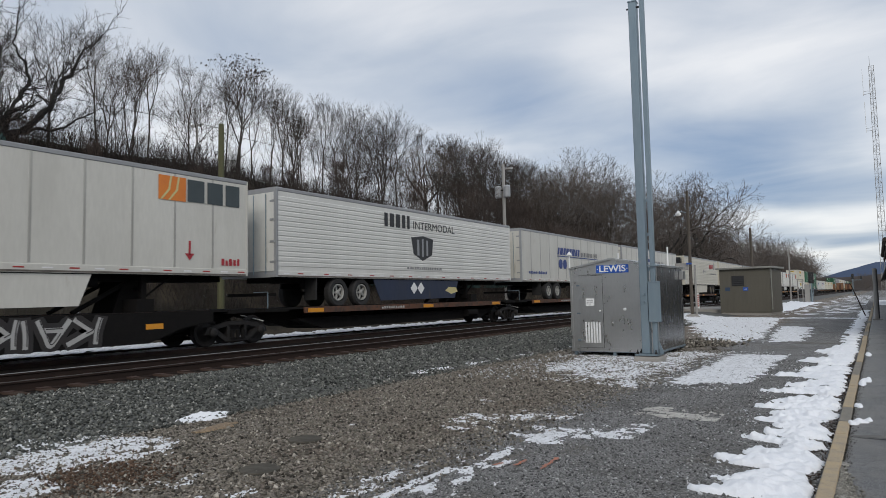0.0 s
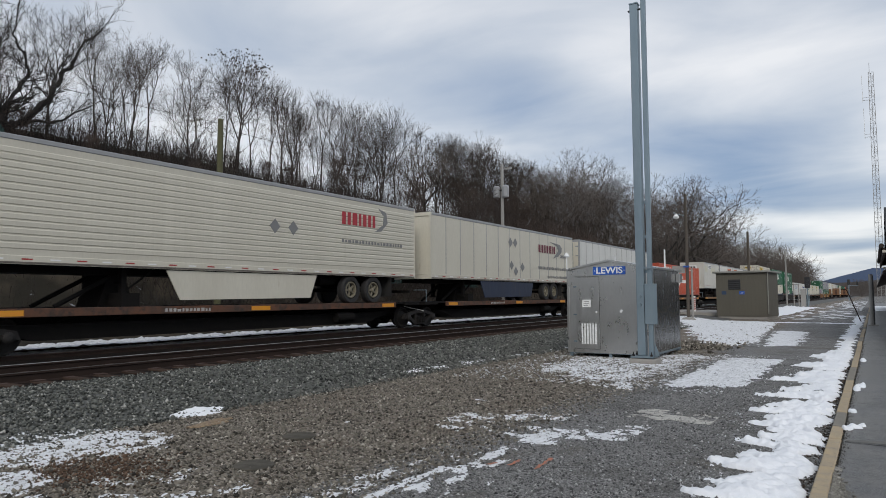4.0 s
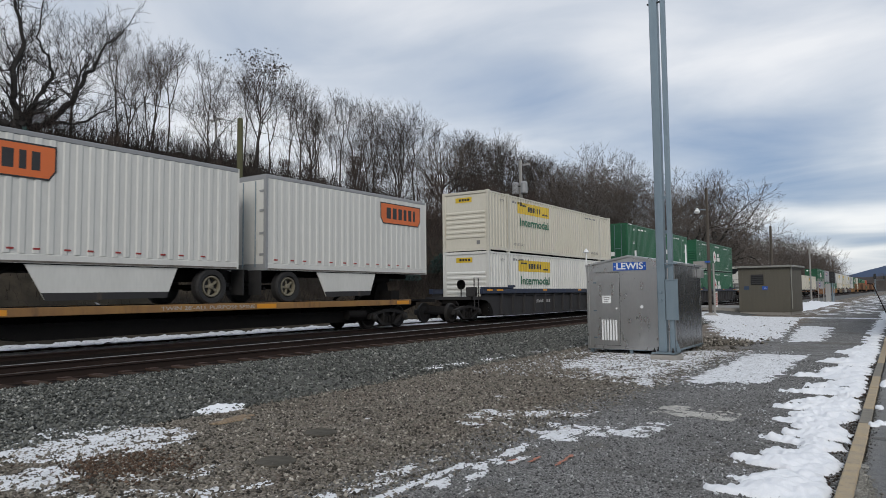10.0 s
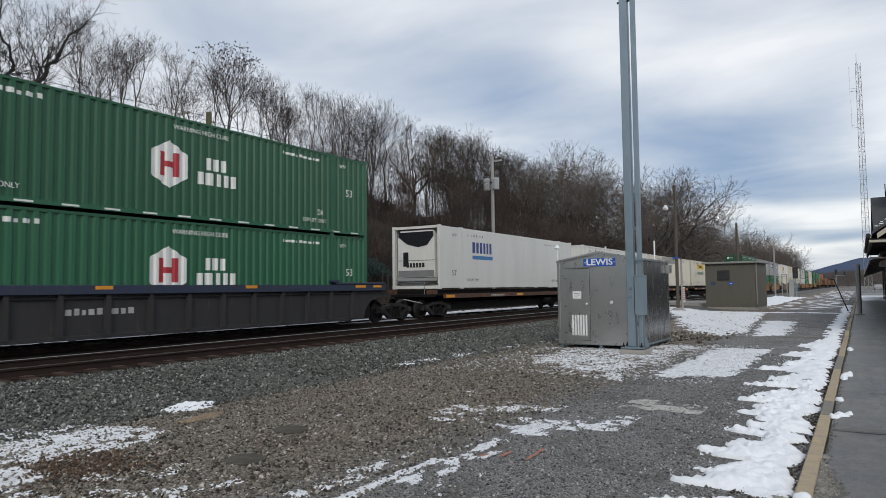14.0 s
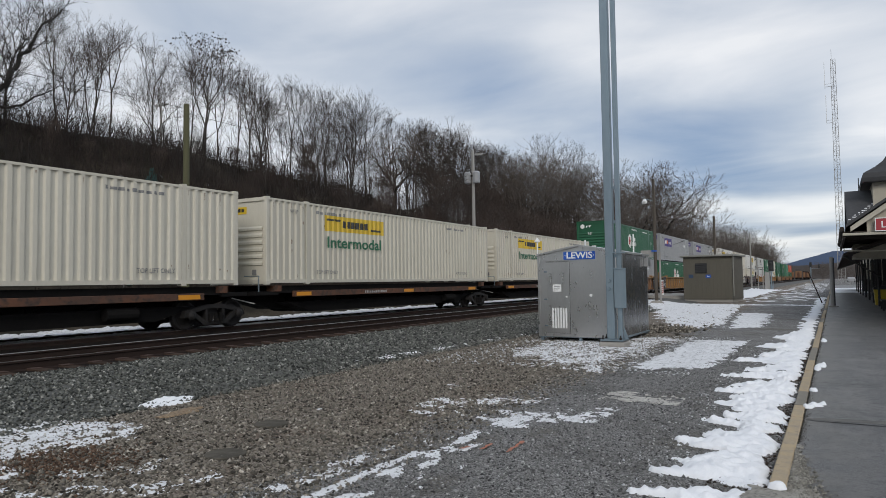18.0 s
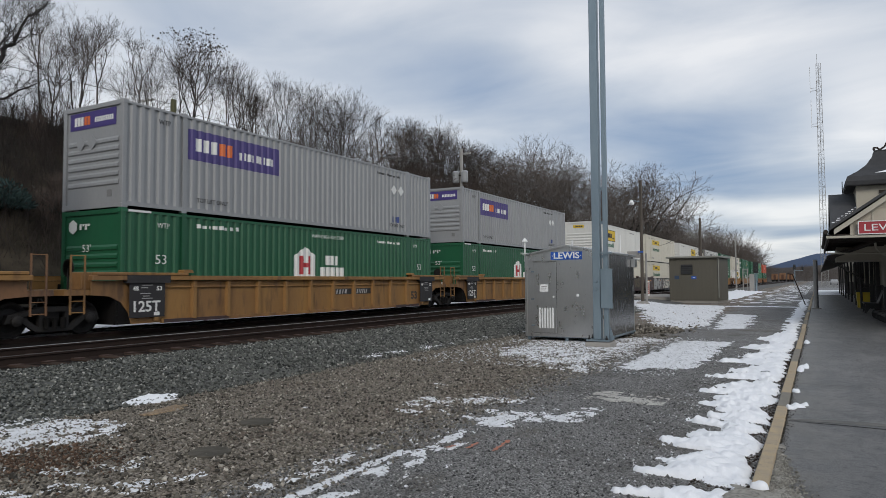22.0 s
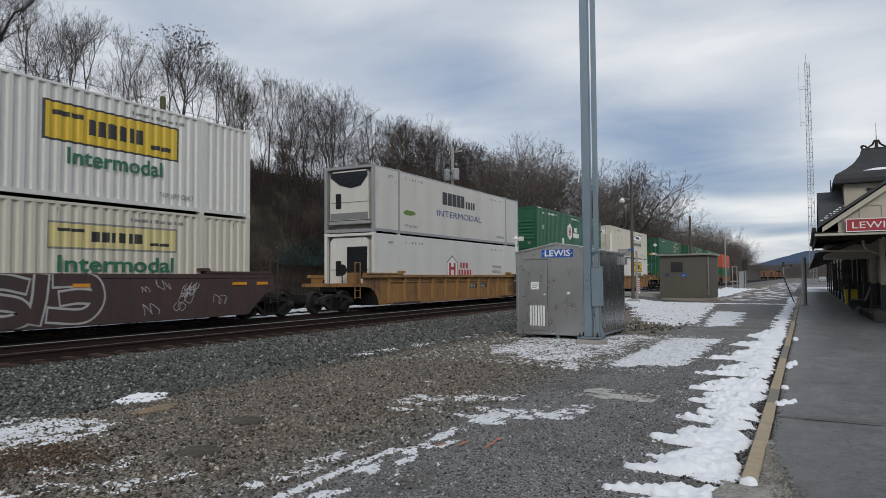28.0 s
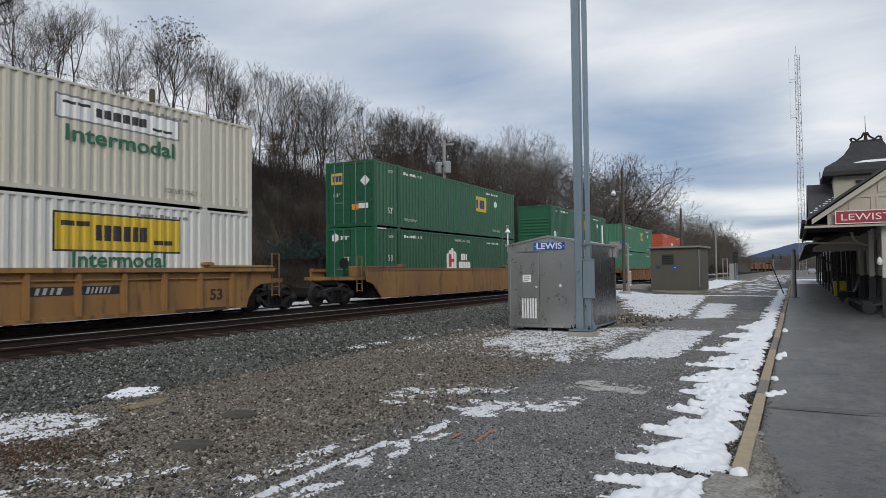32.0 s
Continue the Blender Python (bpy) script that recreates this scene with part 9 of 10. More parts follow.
def scrawl(w, y0, y1, z0, z1, seed, ink, x, many=6):
    """Thin looping tags, one curved line each."""
    rnd = random.Random(seed)
    for _ in range(many):
        y, z = rnd.uniform(y0, y1), rnd.uniform(z0, z1)
        size, sh = rnd.uniform(0.12, 0.3), Shape()
        pts = [(y + size * (0.26 * i + 0.42 * math.cos(i * 2.1 + y)), z + size * 0.55 * math.sin(i * 1.9 + y * 3)) for i in range(8)]
        ribbon(sh, pts, 0.010, x, 1.38)
        part("sprayed_tag", sh, ink, w, "thin looping sprayed tag")


# ---- the consist, front to rear ----
# trailers on flat wagons
t = trailer("white panelled van trailer with an orange square mark", -2.3, 16.15, WHITE, rear_left=True, wheels=(2.4, 3.65), landing=13.0, skirt=(5.2, 11.4, WHITE))
p = patch(t, "orange_mark", 13.15, 14.0, 2.02, 2.68, INKAMBER, "amber-orange square mark", flat=True, x=HALF - 0.008)
for d in (0.0, 0.24):
    part("pale_curve", Shape().prism([(13.2 + d, 2.02), (13.26 + d, 2.02), (13.5 + d, 2.3), (13.56 + d, 2.68), (13.5 + d, 2.68), (13.44 + d, 2.32)], HALF - 0.002, HALF + 0.001, "yz"), INKPALEYELLOW, p)
bars(t, 14.05, 15.95, 2.04, 2.66, 3, INKSLATE, flat=True, x=HALF - 0.006, gap=0.16)
bars(t, 15.2, 15.9, 0.3, 0.5, 5, INKRED, "stencil_line", flat=True)
part("red_arrow", Shape().box(HALF - 0.005, HALF + 0.002, 14.1, 14.16, 0.55, 0.95).prism([(13.98, 0.6), (14.28, 0.6), (14.13, 0.42)], HALF - 0.005, HALF + 0.002, "yz"), INKRED, t, "red stencilled arrow")
t = trailer("white ribbed refrigerated-style trailer with a black shield mark", 15.04, 16.15, CLEANWHITE, wheels=(2.95, 4.22), rim=RIMWHITE, landing=12.3, ribs=True, skirt=(4.9, 11.0, BLUECAR))
bars(t, 5.55, 7.35, 2.05, 2.58, 5, INKBLACK, flat=True, off=0.022)
words("INTERMODAL", 0.32, 3.2, INKBLACK, t, Matrix.Translation((HALF + 0.004, 7.5, 2.08)) @ SIDE)
sh = part("shield_mark", Shape().prism([(7.35, 1.72), (8.2, 1.82), (8.95, 1.72), (8.85, 1.05), (8.15, 0.78), (7.5, 1.05)], HALF - 0.004, HALF + 0.002, "yz"), INKBLACK, t, "black shield mark")
part("shield_bars", Shape().box(HALF + 0.002, HALF + 0.006, 7.75, 7.9, 1.0, 1.65).box(HALF + 0.002, HALF + 0.006, 8.1, 8.22, 0.95, 1.7).box(HALF + 0.002, HALF + 0.006, 8.42, 8.55, 1.0, 1.65), SILVER, sh)
for d in (0.0, 0.5):
    part("placard", Shape().prism([(7.3 + d, -0.35), (7.55 + d, -0.1), (7.8 + d, -0.35), (7.55 + d, -0.6)], HALF - 0.049, HALF - 0.044, "yz"), SIGNWHITE, t)
part("leaf_mark", Shape().prism([(9.9, -0.45), (10.2, -0.3), (10.8, -0.32), (10.95, -0.5), (10.4, -0.6)], HALF - 0.049, HALF - 0.044, "yz"), INKPALEYELLOW, t, "pale green-yellow mark")
bars(t, 7.0, 9.6, 0.42, 0.52, 18, INKGREY, "stencil_line", flat=True, off=0.03)
for k, y in enumerate((32.5, 49.4)):
    t = trailer("white panelled trailer with blue word blocks and four blue discs", y, 16.15, WHITE, wheels=(3.55, 4.8), rim=RIMWHITE, landing=12.6)
    bars(t, 4.85, 8.4, 1.66, 2.08, 8, INKBLUE, flat=True, slant=0.35, gap=0.2)
    bars(t, 8.6, 10.7, 1.66, 1.93, 8, INKGREY, flat=True, gap=0.4)
    bars(t, 10.95, 11.65, 1.66, 1.93, 4, INKGREY, flat=True, gap=0.4)
    patch(t, "blue_rule", 4.85, 11.7, 1.54, 1.59, INKBLUE, flat=True, off=0.006)
    for d in (5.3, 5.95, 10.62, 11.25):
        part("blue_disc", Shape().lathe([(0.29, 0), (0.29, 0.005)], (HALF - 0.002, d, 1.1), 24, "x"), INKBLUE, t, "solid blue disc")
    bars(t, 0.9, 3.3, 0.45, 0.6, 13, INKBLUE, "stencil_line", flat=True)
    words("53'", 0.24, 0.44, INKGREY, t, Matrix.Translation((HALF + 0.002, 8.3, 0.32)) @ SIDE)
    part("fuel_tank", Shape().tube((0.9, 9.7, -0.32), (0.9, 11.0, -0.32), 0.26, n=16), SOOT_SHADE, t, "round black tank")
    part("tank_disc", Shape().lathe([(0.25, -0.03), (0.27, 0.0), (0.1, 0.02), (0.03, 0.03)], (1.16, 11.1, -0.32), 18, "x"), RIMWHITE, t, "pale round end plate")
    bars(t, 13.6, 15.4, 0.45, 0.58, 10, INKGREY, "stencil_line", flat=True)
t = trailer("cream ribbed refrigerated trailer with a cooling unit on its nose", 68.85, 16.15, CREAM, rear_left=False, wheels=(12.2, 13.5), landing=3.6, ribs=True, doors=False, reefer=True, skirt=(4.6, 10.4, CREAM))
bars(t, 11.6, 13.6, 1.85, 2.3, 7, INKRED, flat=True, off=0.022)
part("grey_swoosh", Shape().prism([(13.5, 1.7), (13.9, 1.75), (14.3, 2.1), (14.2, 2.5), (13.7, 2.62), (14.05, 2.35), (14.0, 2.0)], HALF - 0.002, HALF + 0.003, "yz"), INKGREY, t)
bars(t, 11.6, 15.3, 1.2, 1.32, 20, INKGREY, "stencil_line", flat=True, off=0.022)
for d in (8.2, 9.0):
    part("placard", Shape().prism([(d, 1.5), (d + 0.22, 1.74), (d + 0.44, 1.5), (d + 0.22, 1.26)], HALF, HALF + 0.004, "yz"), INKGREY, t)
t = trailer("dull white trailer with a red word mark and dark swoosh", 86.2, 16.15, CREAM, rear_left=False, wheels=(12.1, 13.3), landing=3.4, doors=False, skirt=(4.4, 10.4, BLUECAR), rim=RIMCREAM)
bars(t, 11.05, 13.55, 1.72, 2.16, 7, mat_wine := mat("wine_red_lettering", (0.16, 0.02, 0.04), 0.5), flat=True)
part("grey_swoosh", Shape().prism([(13.1, 1.45), (13.9, 1.6), (14.35, 1.85), (14.45, 2.12), (14.1, 2.32), (12.6, 2.4), (13.7, 2.2), (13.85, 1.9)], HALF - 0.004, HALF + 0.002, "yz"), INKGREY, t, "dark grey swoosh mark")
bars(t, 14.2, 15.3, 1.53, 1.7, 7, INKGREY, "stencil_line", flat=True)
bars(t, 11.0, 15.3, 0.76, 0.93, 24, INKGREY, "stencil_line", flat=True)
bars(t, 12.25, 15.35, 0.28, 0.42, 21, INKGREY, "stencil_line", flat=True)
for d, z in ((7.3, 2.05), (7.85, 2.05), (7.4, 0.85), (7.9, 0.55), (8.7, 0.8)):
    part("placard", Shape().prism([(d, z), (d + 0.25, z + 0.25), (d + 0.5, z), (d + 0.25, z - 0.25)], HALF - 0.004, HALF + 0.001, "yz"), INKGREY, t, "worn diamond placard")
t = trailer("white panelled trailer with cream rear doors and a red square mark", 103.6, 16.15, CLEANWHITE, wheels=(3.8, 5.05), rim=RIMCREAM, landing=12.7, rear=CREAM)
q = patch(t, "red_mark", 13.98, 14.93, 1.72, 2.36, INKRED, "red square mark", flat=True)
part("white_sweep", Shape().prism([(14.05, 2.25), (14.45, 1.85), (14.85, 2.15), (14.6, 2.28), (14.4, 2.05)], HALF - 0.003, HALF + 0.003, "yz"), INKWHITE, q)
bars(t, 13.95, 14.95, 1.54, 1.66, 10, INKBLACK, "stencil_line", flat=True)
bars(t, 14.0, 14.9, 1.42, 1.49, 12, INKRED, "stencil_line", flat=True)
part("rear_mark", Shape().box(-0.95, -0.25, -0.036, -0.031, 1.9, 2.5), INKRED, t)

for a, b, trucks, stand in ((-5.0, 14.4, (13.65,), (10.6,)), (14.4, 31.9, (31.15,), (27.6,)), (31.9, 48.9, (48.15,), (45.3,)), (48.9, 67.1, (64.7,), (62.2,))):
    w = flat_wagon("sooty articulated flat wagon with a rusty deck edge and amber panels", a, b, trucks, stand=stand)
    if a < 0:
        part("side_girder", Shape().prism([(1.9, 0.18), (15.6, 0.2), (16.6, 0.55), (17.6, 0.68), (17.6, 1.0), (1.9, 1.0)], 1.312, 1.33, "yz"), SOOT_SHADE, w, "deep black side girder")
        graffiti(w, 8.0, 14.2, 0.22, 0.97, 4, SPRAYDARK, SPRAYPALE, 1.335, fat=0.07, wide=(0.7, 0.95), top=0.98)
        part("amber_strip", Shape().box(1.331, 1.336, 15.5, 16.0, 0.56, 0.70), AMBER, w, "amber reflector panel")
    if a == 31.9:
        graffiti(w, 9.6, 14.4, 0.24, 0.90, 6, SPRAYDARK, SPRAYPALE, 1.0, fat=0.07, wide=(0.75, 1.0), top=0.95)
for a, b, trucks, stand in ((67.1, 85.6, (68.75, 85.7), (72.5,)), (85.6, 103.0, (103.1,), (89.8,)), (103.0, 121.0, (118.75,), (116.2,))):
    flat_wagon("sooty articulated flat wagon with a rusty deck edge", a, b, trucks, stand=stand)

c = container("shipping_container", "orange-red corrugated container with a white hexagon mark", 122.7, 1.22, ORANGE, end="plain", ink=INKWHITE)
h = hexagon(c, 7.18, 1.53, 0.68, INKWHITE)
for d in (-0.28, 0.12):
    patch(h, "red_bar", 7.18 + d, 7.18 + d + 0.17, 1.2, 1.86, ORANGE, off=0.007)
patch(h, "red_cross_bar", 7.07, 7.29, 1.45, 1.61, ORANGE, off=0.007)
bars(c, 8.3, 9.1, 1.58, 1.9, 3, INKWHITE)
bars(c, 8.0, 10.15, 1.2, 1.5, 8, INKWHITE)
mark_53(c, INKWHITE)
part("end_mark", Shape().lathe([(0.24, -0.004), (0.24, 0)], (-0.75, 0.018, 2.2), 6, "y"), INKWHITE, c)
part("end_name", sum_shape([Shape().box(-0.42 + 0.12 * i, -0.33 + 0.12 * i, 0.012, 0.018, 2.12, 2.28) for i in range(5)]), INKWHITE, c)
front_words(c, "53'", -0.4, 1.2, 0.22, 0.4, INKWHITE, 0.014)
part("end_label", Shape().box(-0.4, 0.1, 0.012, 0.018, 0.62, 0.86), INKPALEYELLOW, c)
part("stain_plate", Shape().box(HALF - 0.004, HALF + 0.003, 12.4, 13.3, 0.22, 0.32), INKRED, c)


def pup(label, y, rear_left, wheels, skirt=None, rim=RIMCREAM, landing=None, mark=None, old=False):
    t = trailer(label, y, 8.35, WHITE if old else CLEANWHITE, rear_left=rear_left, wheels=wheels, rim=rim, landing=landing, panels=False, skirt=skirt, doors=rear_left, height=2.95, group="short trailers")
    if mark:
        y0, y1 = mark
        o = part("orange_mark", Shape().prism([(y0 + 0.1, 1.88), (y1 - 0.1, 1.88), (y1 + 0.05, 2.1), (y1 + 0.05, 2.68), (y0 - 0.05, 2.68), (y0 - 0.05, 2.1)], HALF - 0.001, HALF + 0.006, "yz"), INKBLACK, t)
        part("orange_field", Shape().prism([(y0 + 0.12, 1.92), (y1 - 0.12, 1.92), (y1 + 0.01, 2.11), (y1 + 0.01, 2.64), (y0 - 0.01, 2.64), (y0 - 0.01, 2.11)], HALF + 0.006, HALF + 0.008, "yz"), INKORANGE, o, "orange name panel")
        bars(o, y0 + 0.3, y1 - 0.2, 2.08, 2.5, 6, INKBLACK, flat=True, off=0.016)
    return t


t = pup("weathered white short trailer with a plain nose and black word blocks", 141.6, False, (7.55,), old=True, landing=2.0)
bars(t, 2.5, 3.65, 2.3, 2.6, 6, INKBLACK, flat=True, off=0.014)
patch(t, "white_plate", 2.4, 3.75, 2.22, 2.68, SIGNWHITE, flat=True, off=0.011)
patch(t, "faded_patch", 0.4, 1.9, 1.9, 2.5, FADEDYELLOW, "faded yellow ghost panel", flat=True, off=0.010)
patch(t, "faded_patch", 3.8, 6.0, 1.85, 2.4, FADEDYELLOW, "faded yellow ghost panel", flat=True, off=0.010)
part("nose_plate", Shape().box(-0.7, 0.5, -0.04, -0.0301, 2.1, 2.6), SIGNWHITE, t)
part("nose_blocks", sum_shape([Shape().box(-0.6 + 0.17 * i, -0.48 + 0.17 * i, -0.045, -0.0401, 2.22, 2.5) for i in range(6)]), INKBLACK, t)
part("nose_box", Shape().box(0.45, 0.75, -0.14, -0.0301, 0.3, 0.65), INKGREY, t)
pup("clean white short trailer with an orange mark and a side skirt", 151.0, True, (0.95,), skirt=(1.7, 5.9, CLEANWHITE), mark=(5.15, 7.55))
pup("clean white short trailer with an orange mark near its nose", 160.1, False, (7.5,), skirt=(2.6, 6.4, CLEANWHITE), mark=(0.75, 3.15), landing=1.7)
pup("clean white short trailer with an orange mark at its tail", 169.5, True, (0.95,), skirt=(2.2, 5.2, CLEANWHITE), mark=(5.5, 7.9))
for a, b, trucks, stand, carrier in ((121.0, 140.3, (123.4, 140.4), (), True), (140.3, 159.6, (159.7,), (142.9, 157.6), False), (159.6, 178.7, (175.7,), (161.5, 176.0), False)):
    flat_wagon("sooty flat wagon with a black and ochre deck edge", a, b, trucks, stand=stand, edge=YELLOWCAR if not carrier else TANCAR, box_carrier=carrier)

# three-unit dark blue well car
for y, upper, lower in ((182.9, 0, 0), (202.55, 1, 0), (222.05, 2, 1)):
    end = -1.5
    w = well_wagon("dark blue-grey double-stack well wagon with orange panels", y, y + 16.15, {182.9: (181.35,), 202.55: (200.75,), 222.05: (220.3, 240.3)}[y], GREYCAR, rim=BLUECAR)
    if y == 202.55:
        c = container("shipping_container", "cream corrugated container with yellow panel and worn placard, stacked below", y, 0.32, CREAM, ink=INKGREY)
        yellow_freight(c, 3.05, 6.7, 1.97, 2.55, wz=1.33)
        front_plate(c)
        hexagon(c, 10.2, 1.75, 0.34, SPRAYPALE, "placard")
        patch(c, "red_tick", 10.18, 10.24, 2.15, 2.6, INKRED, off=0.005)
    elif lower == 0:
        c = container("shipping_container", "white corrugated container with a yellow name panel, stacked below", y, 0.32, CLEANWHITE, ink=INKGREY)
        yellow_freight(c, 3.05, 6.7, 1.97, 2.55, wz=1.33)
        front_plate(c)
    else:
        c = container("shipping_container", "green corrugated container with a white house-shaped mark, stacked below", y, 0.32, GREEN, ink=INKWHITE)
        green_brand(c)
        green_end(c)
    if upper == 0:
        c = container("shipping_container", "off-white corrugated container with a yellow name panel, stacked on top", y, 3.22, CREAM)
        yellow_freight(c, 3.05, 6.75, 2.03, 2.62, wz=1.42)
        front_plate(c)
    else:
        c = container("shipping_container", "green corrugated container with a white hexagon mark, stacked on top", y, 3.22, GREEN, end="doors" if upper == 1 else "ribs", ink=INKWHITE)
        green_brand(c)
        green_end(c, upper == 1)

# five-unit spine car
c = container("refrigerated_container", "white smooth refrigerated container with a blue mark", 243.4, 1.22, CLEANWHITE, end="reefer", smooth_walls=True)
bars(c, 3.0, 5.1, 1.72, 2.25, 6, INKBLUE, flat=True, slant=0.0)
patch(c, "blue_rule", 3.0, 5.1, 1.42, 1.6, mat_sky := mat("mid_blue_band", (0.05, 0.2, 0.45), 0.5), flat=True)
part("end_blocks", sum_shape([Shape().box(-0.5 + 0.17 * i, -0.38 + 0.17 * i, 0.0, 0.0079, 1.0, 1.2) for i in range(6)]), INKBLACK, c)
mark_53(c, INKGREY)
c = container("shipping_container", "white corrugated container with a blue word mark and red dots", 261.8, 1.22, CLEANWHITE)
bars(c, 3.2, 6.0, 1.75, 2.2, 4, INKBLUE)
bars(c, 6.1, 9.6, 1.75, 2.1, 9, INKBLUE)
for k in range(9):
    q = k * 0.4 + 2.3
    part("red_dot", Shape().lathe([(0.07, 0), (0.07, 0.004)], (HALF + 0.001, 4.1 + 1.1 * math.cos(q), 1.95 + 0.62 * math.sin(q)), 10, "x"), INKRED, c)
hexagon(c, 12.6, 1.75, 0.26, SPRAYPALE, "placard")
side_words(c, "DA", 12.9, 0.6, 0.2, 0.28, INKGREY)
for y, paint, panel, dirt in ((279.05, CREAM, INKPALEYELLOW, 0), (296.4, CREAM, INKYELLOW, 1), (313.7, CREAM, INKYELLOW, 2)):
    c = container("shipping_container", "cream rust-stained corrugated container with a yellow name panel", y, 1.22, paint)
    yellow_freight(c, 2.9, 6.6, 1.93, 2.5, panel=panel, border=None, wz=1.33)
    front_plate(c, panel)
    if dirt:
        rr = random.Random(dirt)
        for _ in range(9):
            yy, zz = rr.uniform(1, 15), rr.uniform(0.4, 2.4)
            rust_run(c, rr, yy, zz)
for a, b, trucks in ((241.9, 260.6, (243.5, 260.0)), (260.6, 278.5, (277.5,)), (278.5, 295.8, (294.5,)), (295.8, 313.1, (311.8,)), (313.1, 331.2, (328.7,))):
    flat_wagon("sooty spine wagon with a rusty deck edge under a container", a, b, trucks, edge=DECKWOOD, box_carrier=True)

# ochre three-unit well cars
for y, tr, up_, low in ((334.7, (332.4,), "hub", "fedex"), (354.1, (352.5,), "fedex", "hub"), (373.58, (371.9, 391.2), "fedex", "hub")):
    well_wagon("ochre yellow double-stack well wagon with black data panels", y, y + 16.15, tr, TANCAR if y < 340 else YELLOWCAR, rim=YELLOWCAR, posts_n=12, dark_ends={334.7: "rear", 354.1: "both", 373.58: "front"}[y])
    for z, who in ((0.32, low), (3.22, up_)):
        if who == "hub":
            c = container("shipping_container", "green corrugated container with a white mark" + (", stacked on top" if z > 1 else ", stacked below"), y, z, GREEN, ink=INKWHITE)
            green_brand(c, hex_y=7.05 if z > 1 else 7.3, name_y=7.95 if z > 1 else 8.15, house=z < 1)
            green_end(c)
        else:
            c = container("shipping_container", "grey corrugated container with a purple name panel" + (", stacked on top" if z > 1 else ", stacked below"), y, z, SILVER, ink=INKBLACK)
            purple_brand(c)

# brown three-unit well car with sprayed sides
for k, (y, tr) in enumerate(((397.2, (394.8,)), (416.4, (414.8,)), (436.2, (434.3, 453.6)))):
    w = well_wagon("oxide-brown double-stack well wagon covered in graffiti", y, y + 16.15, tr, BROWNCAR, smooth_side=True, slope=True)
    if k == 2:
        graffiti(w, 3.4, 10.4, 0.14, 1.42, 13, BROWNCAR, BROWNCAR, 1.503, fat=0.16, wide=(1.2, 1.6), edge=SPRAYPALE)
    else:
        graffiti(w, (3.4, 2.2)[k], (8.6, 6.4)[k], 0.14, 1.42, 11 + k, SPRAYDARK, (SPRAYYELLOW, SPRAYPALE)[k], 1.503, fat=0.2, wide=(1.15, 1.6))
        graffiti(w, (12.6, 7.4)[k], (14.2, 14.0)[k], 0.45 if k == 0 else 0.2, 1.35, 21 + k, SPRAYDARK, (SPRAYOLIVE, CREAM)[k], 1.503, fat=0.15)
    if k == 0:
        part("masked_panel", Shape().box(1.514, 1.517, 4.1, 8.0, 0.72, 1.02), BROWNCAR, w, "clean brown band left behind the lettering")
    bars(w, 4.25, 6.1, 0.76, 0.93, 10, SPRAYPALE, "stencil_line", off=0.0, flat=True, x=1.518, slant=0.1)
    bars(w, 7.3, 7.6, 0.78, 0.95, 1, SPRAYPALE, "stencil_line", off=0.0, flat=True, x=1.518)
    scrawl(w, 1.6, 3.0, 0.45, 1.3, 31 + k, SPRAYYELLOW, 1.506, 7)
    scrawl(w, 0.2, 1.2, 0.6, 1.0, 51 + k, SPRAYPALE, 1.506, 3)
    scrawl(w, (9.0, 6.4, 11.8)[k], (12.2, 7.4, 15.0)[k], 0.4, 1.25, 41 + k, SPRAYPALE, 1.506, 11)
    if k == 1:
        lo = container("shipping_container", "cream corrugated container with a yellow name panel, stacked below", y, 0.32, CREAM)
        yellow_freight(lo, 3.0, 6.7, 1.95, 2.5, wz=1.33)
        hi = container("shipping_container", "rust-streaked cream container with a yellow name panel, stacked on top", y, 3.22, CREAM)
        yellow_freight(hi, 3.0, 6.7, 1.9, 2.42, wz=1.22)
        front_plate(lo)
        front_plate(hi, INKYELLOW, w=1.4)
    else:
        lo = container("shipping_container", "aged cream container with an outlined name panel, stacked below", y, 0.32, CREAM, end="doors" if k == 0 else "ribs")
        yellow_freight(lo, 9.55, 13.25, 1.75, 2.33, panel=SIGNWHITE if k == 0 else INKPALEYELLOW, border=INKGREY, wy=(9.75, 13.15), wz=1.15)
        part("end_panel", Shape().box(-0.9, 0.9, 0.0, 0.012, 2.05, 2.5), SIGNWHITE, lo)
        part("end_blocks", sum_shape([Shape().box(-0.55 + 0.19 * i, -0.41 + 0.19 * i, -0.006, -0.0001, 2.16, 2.4) for i in range(6)]), INKBLACK, lo)
        hi = container("shipping_container", "bright white container with a black-bordered yellow panel, stacked on top", y, 3.22, CLEANWHITE)
        py = (2.5, 6.35) if k == 0 else (9.4, 13.28)
        yellow_freight(hi, *py, 1.48, 2.36, border=INKBLACK, wy=(py[0] + 0.55, py[1] - 0.55), wz=0.92)
        front_plate(hi)

# ochre three-unit well car with reefers, green boxes and white boxes
for y, tr in ((459.5, (457.2,)), (479.0, (477.4,)), (498.6, (496.9, 516.1))):
    well_wagon("ochre yellow double-stack well wagon with black data panels", y, y + 16.15, tr, YELLOWCAR, dark_ends={459.5: "rear", 479.0: "both", 498.6: "front"}[y], posts_n=12)
c = container("refrigerated_container", "white smooth refrigerated container with a red house-shaped mark, stacked below", 459.5, 0.32, CLEANWHITE, end="reefer", smooth_walls=True)
h = part("house_outline", Shape().prism([(6.5, 1.1), (7.7, 1.1), (7.7, 1.75), (7.1, 2.1), (6.5, 1.75)], HALF - 0.006, HALF - 0.002, "yz"), INKGREY, c)
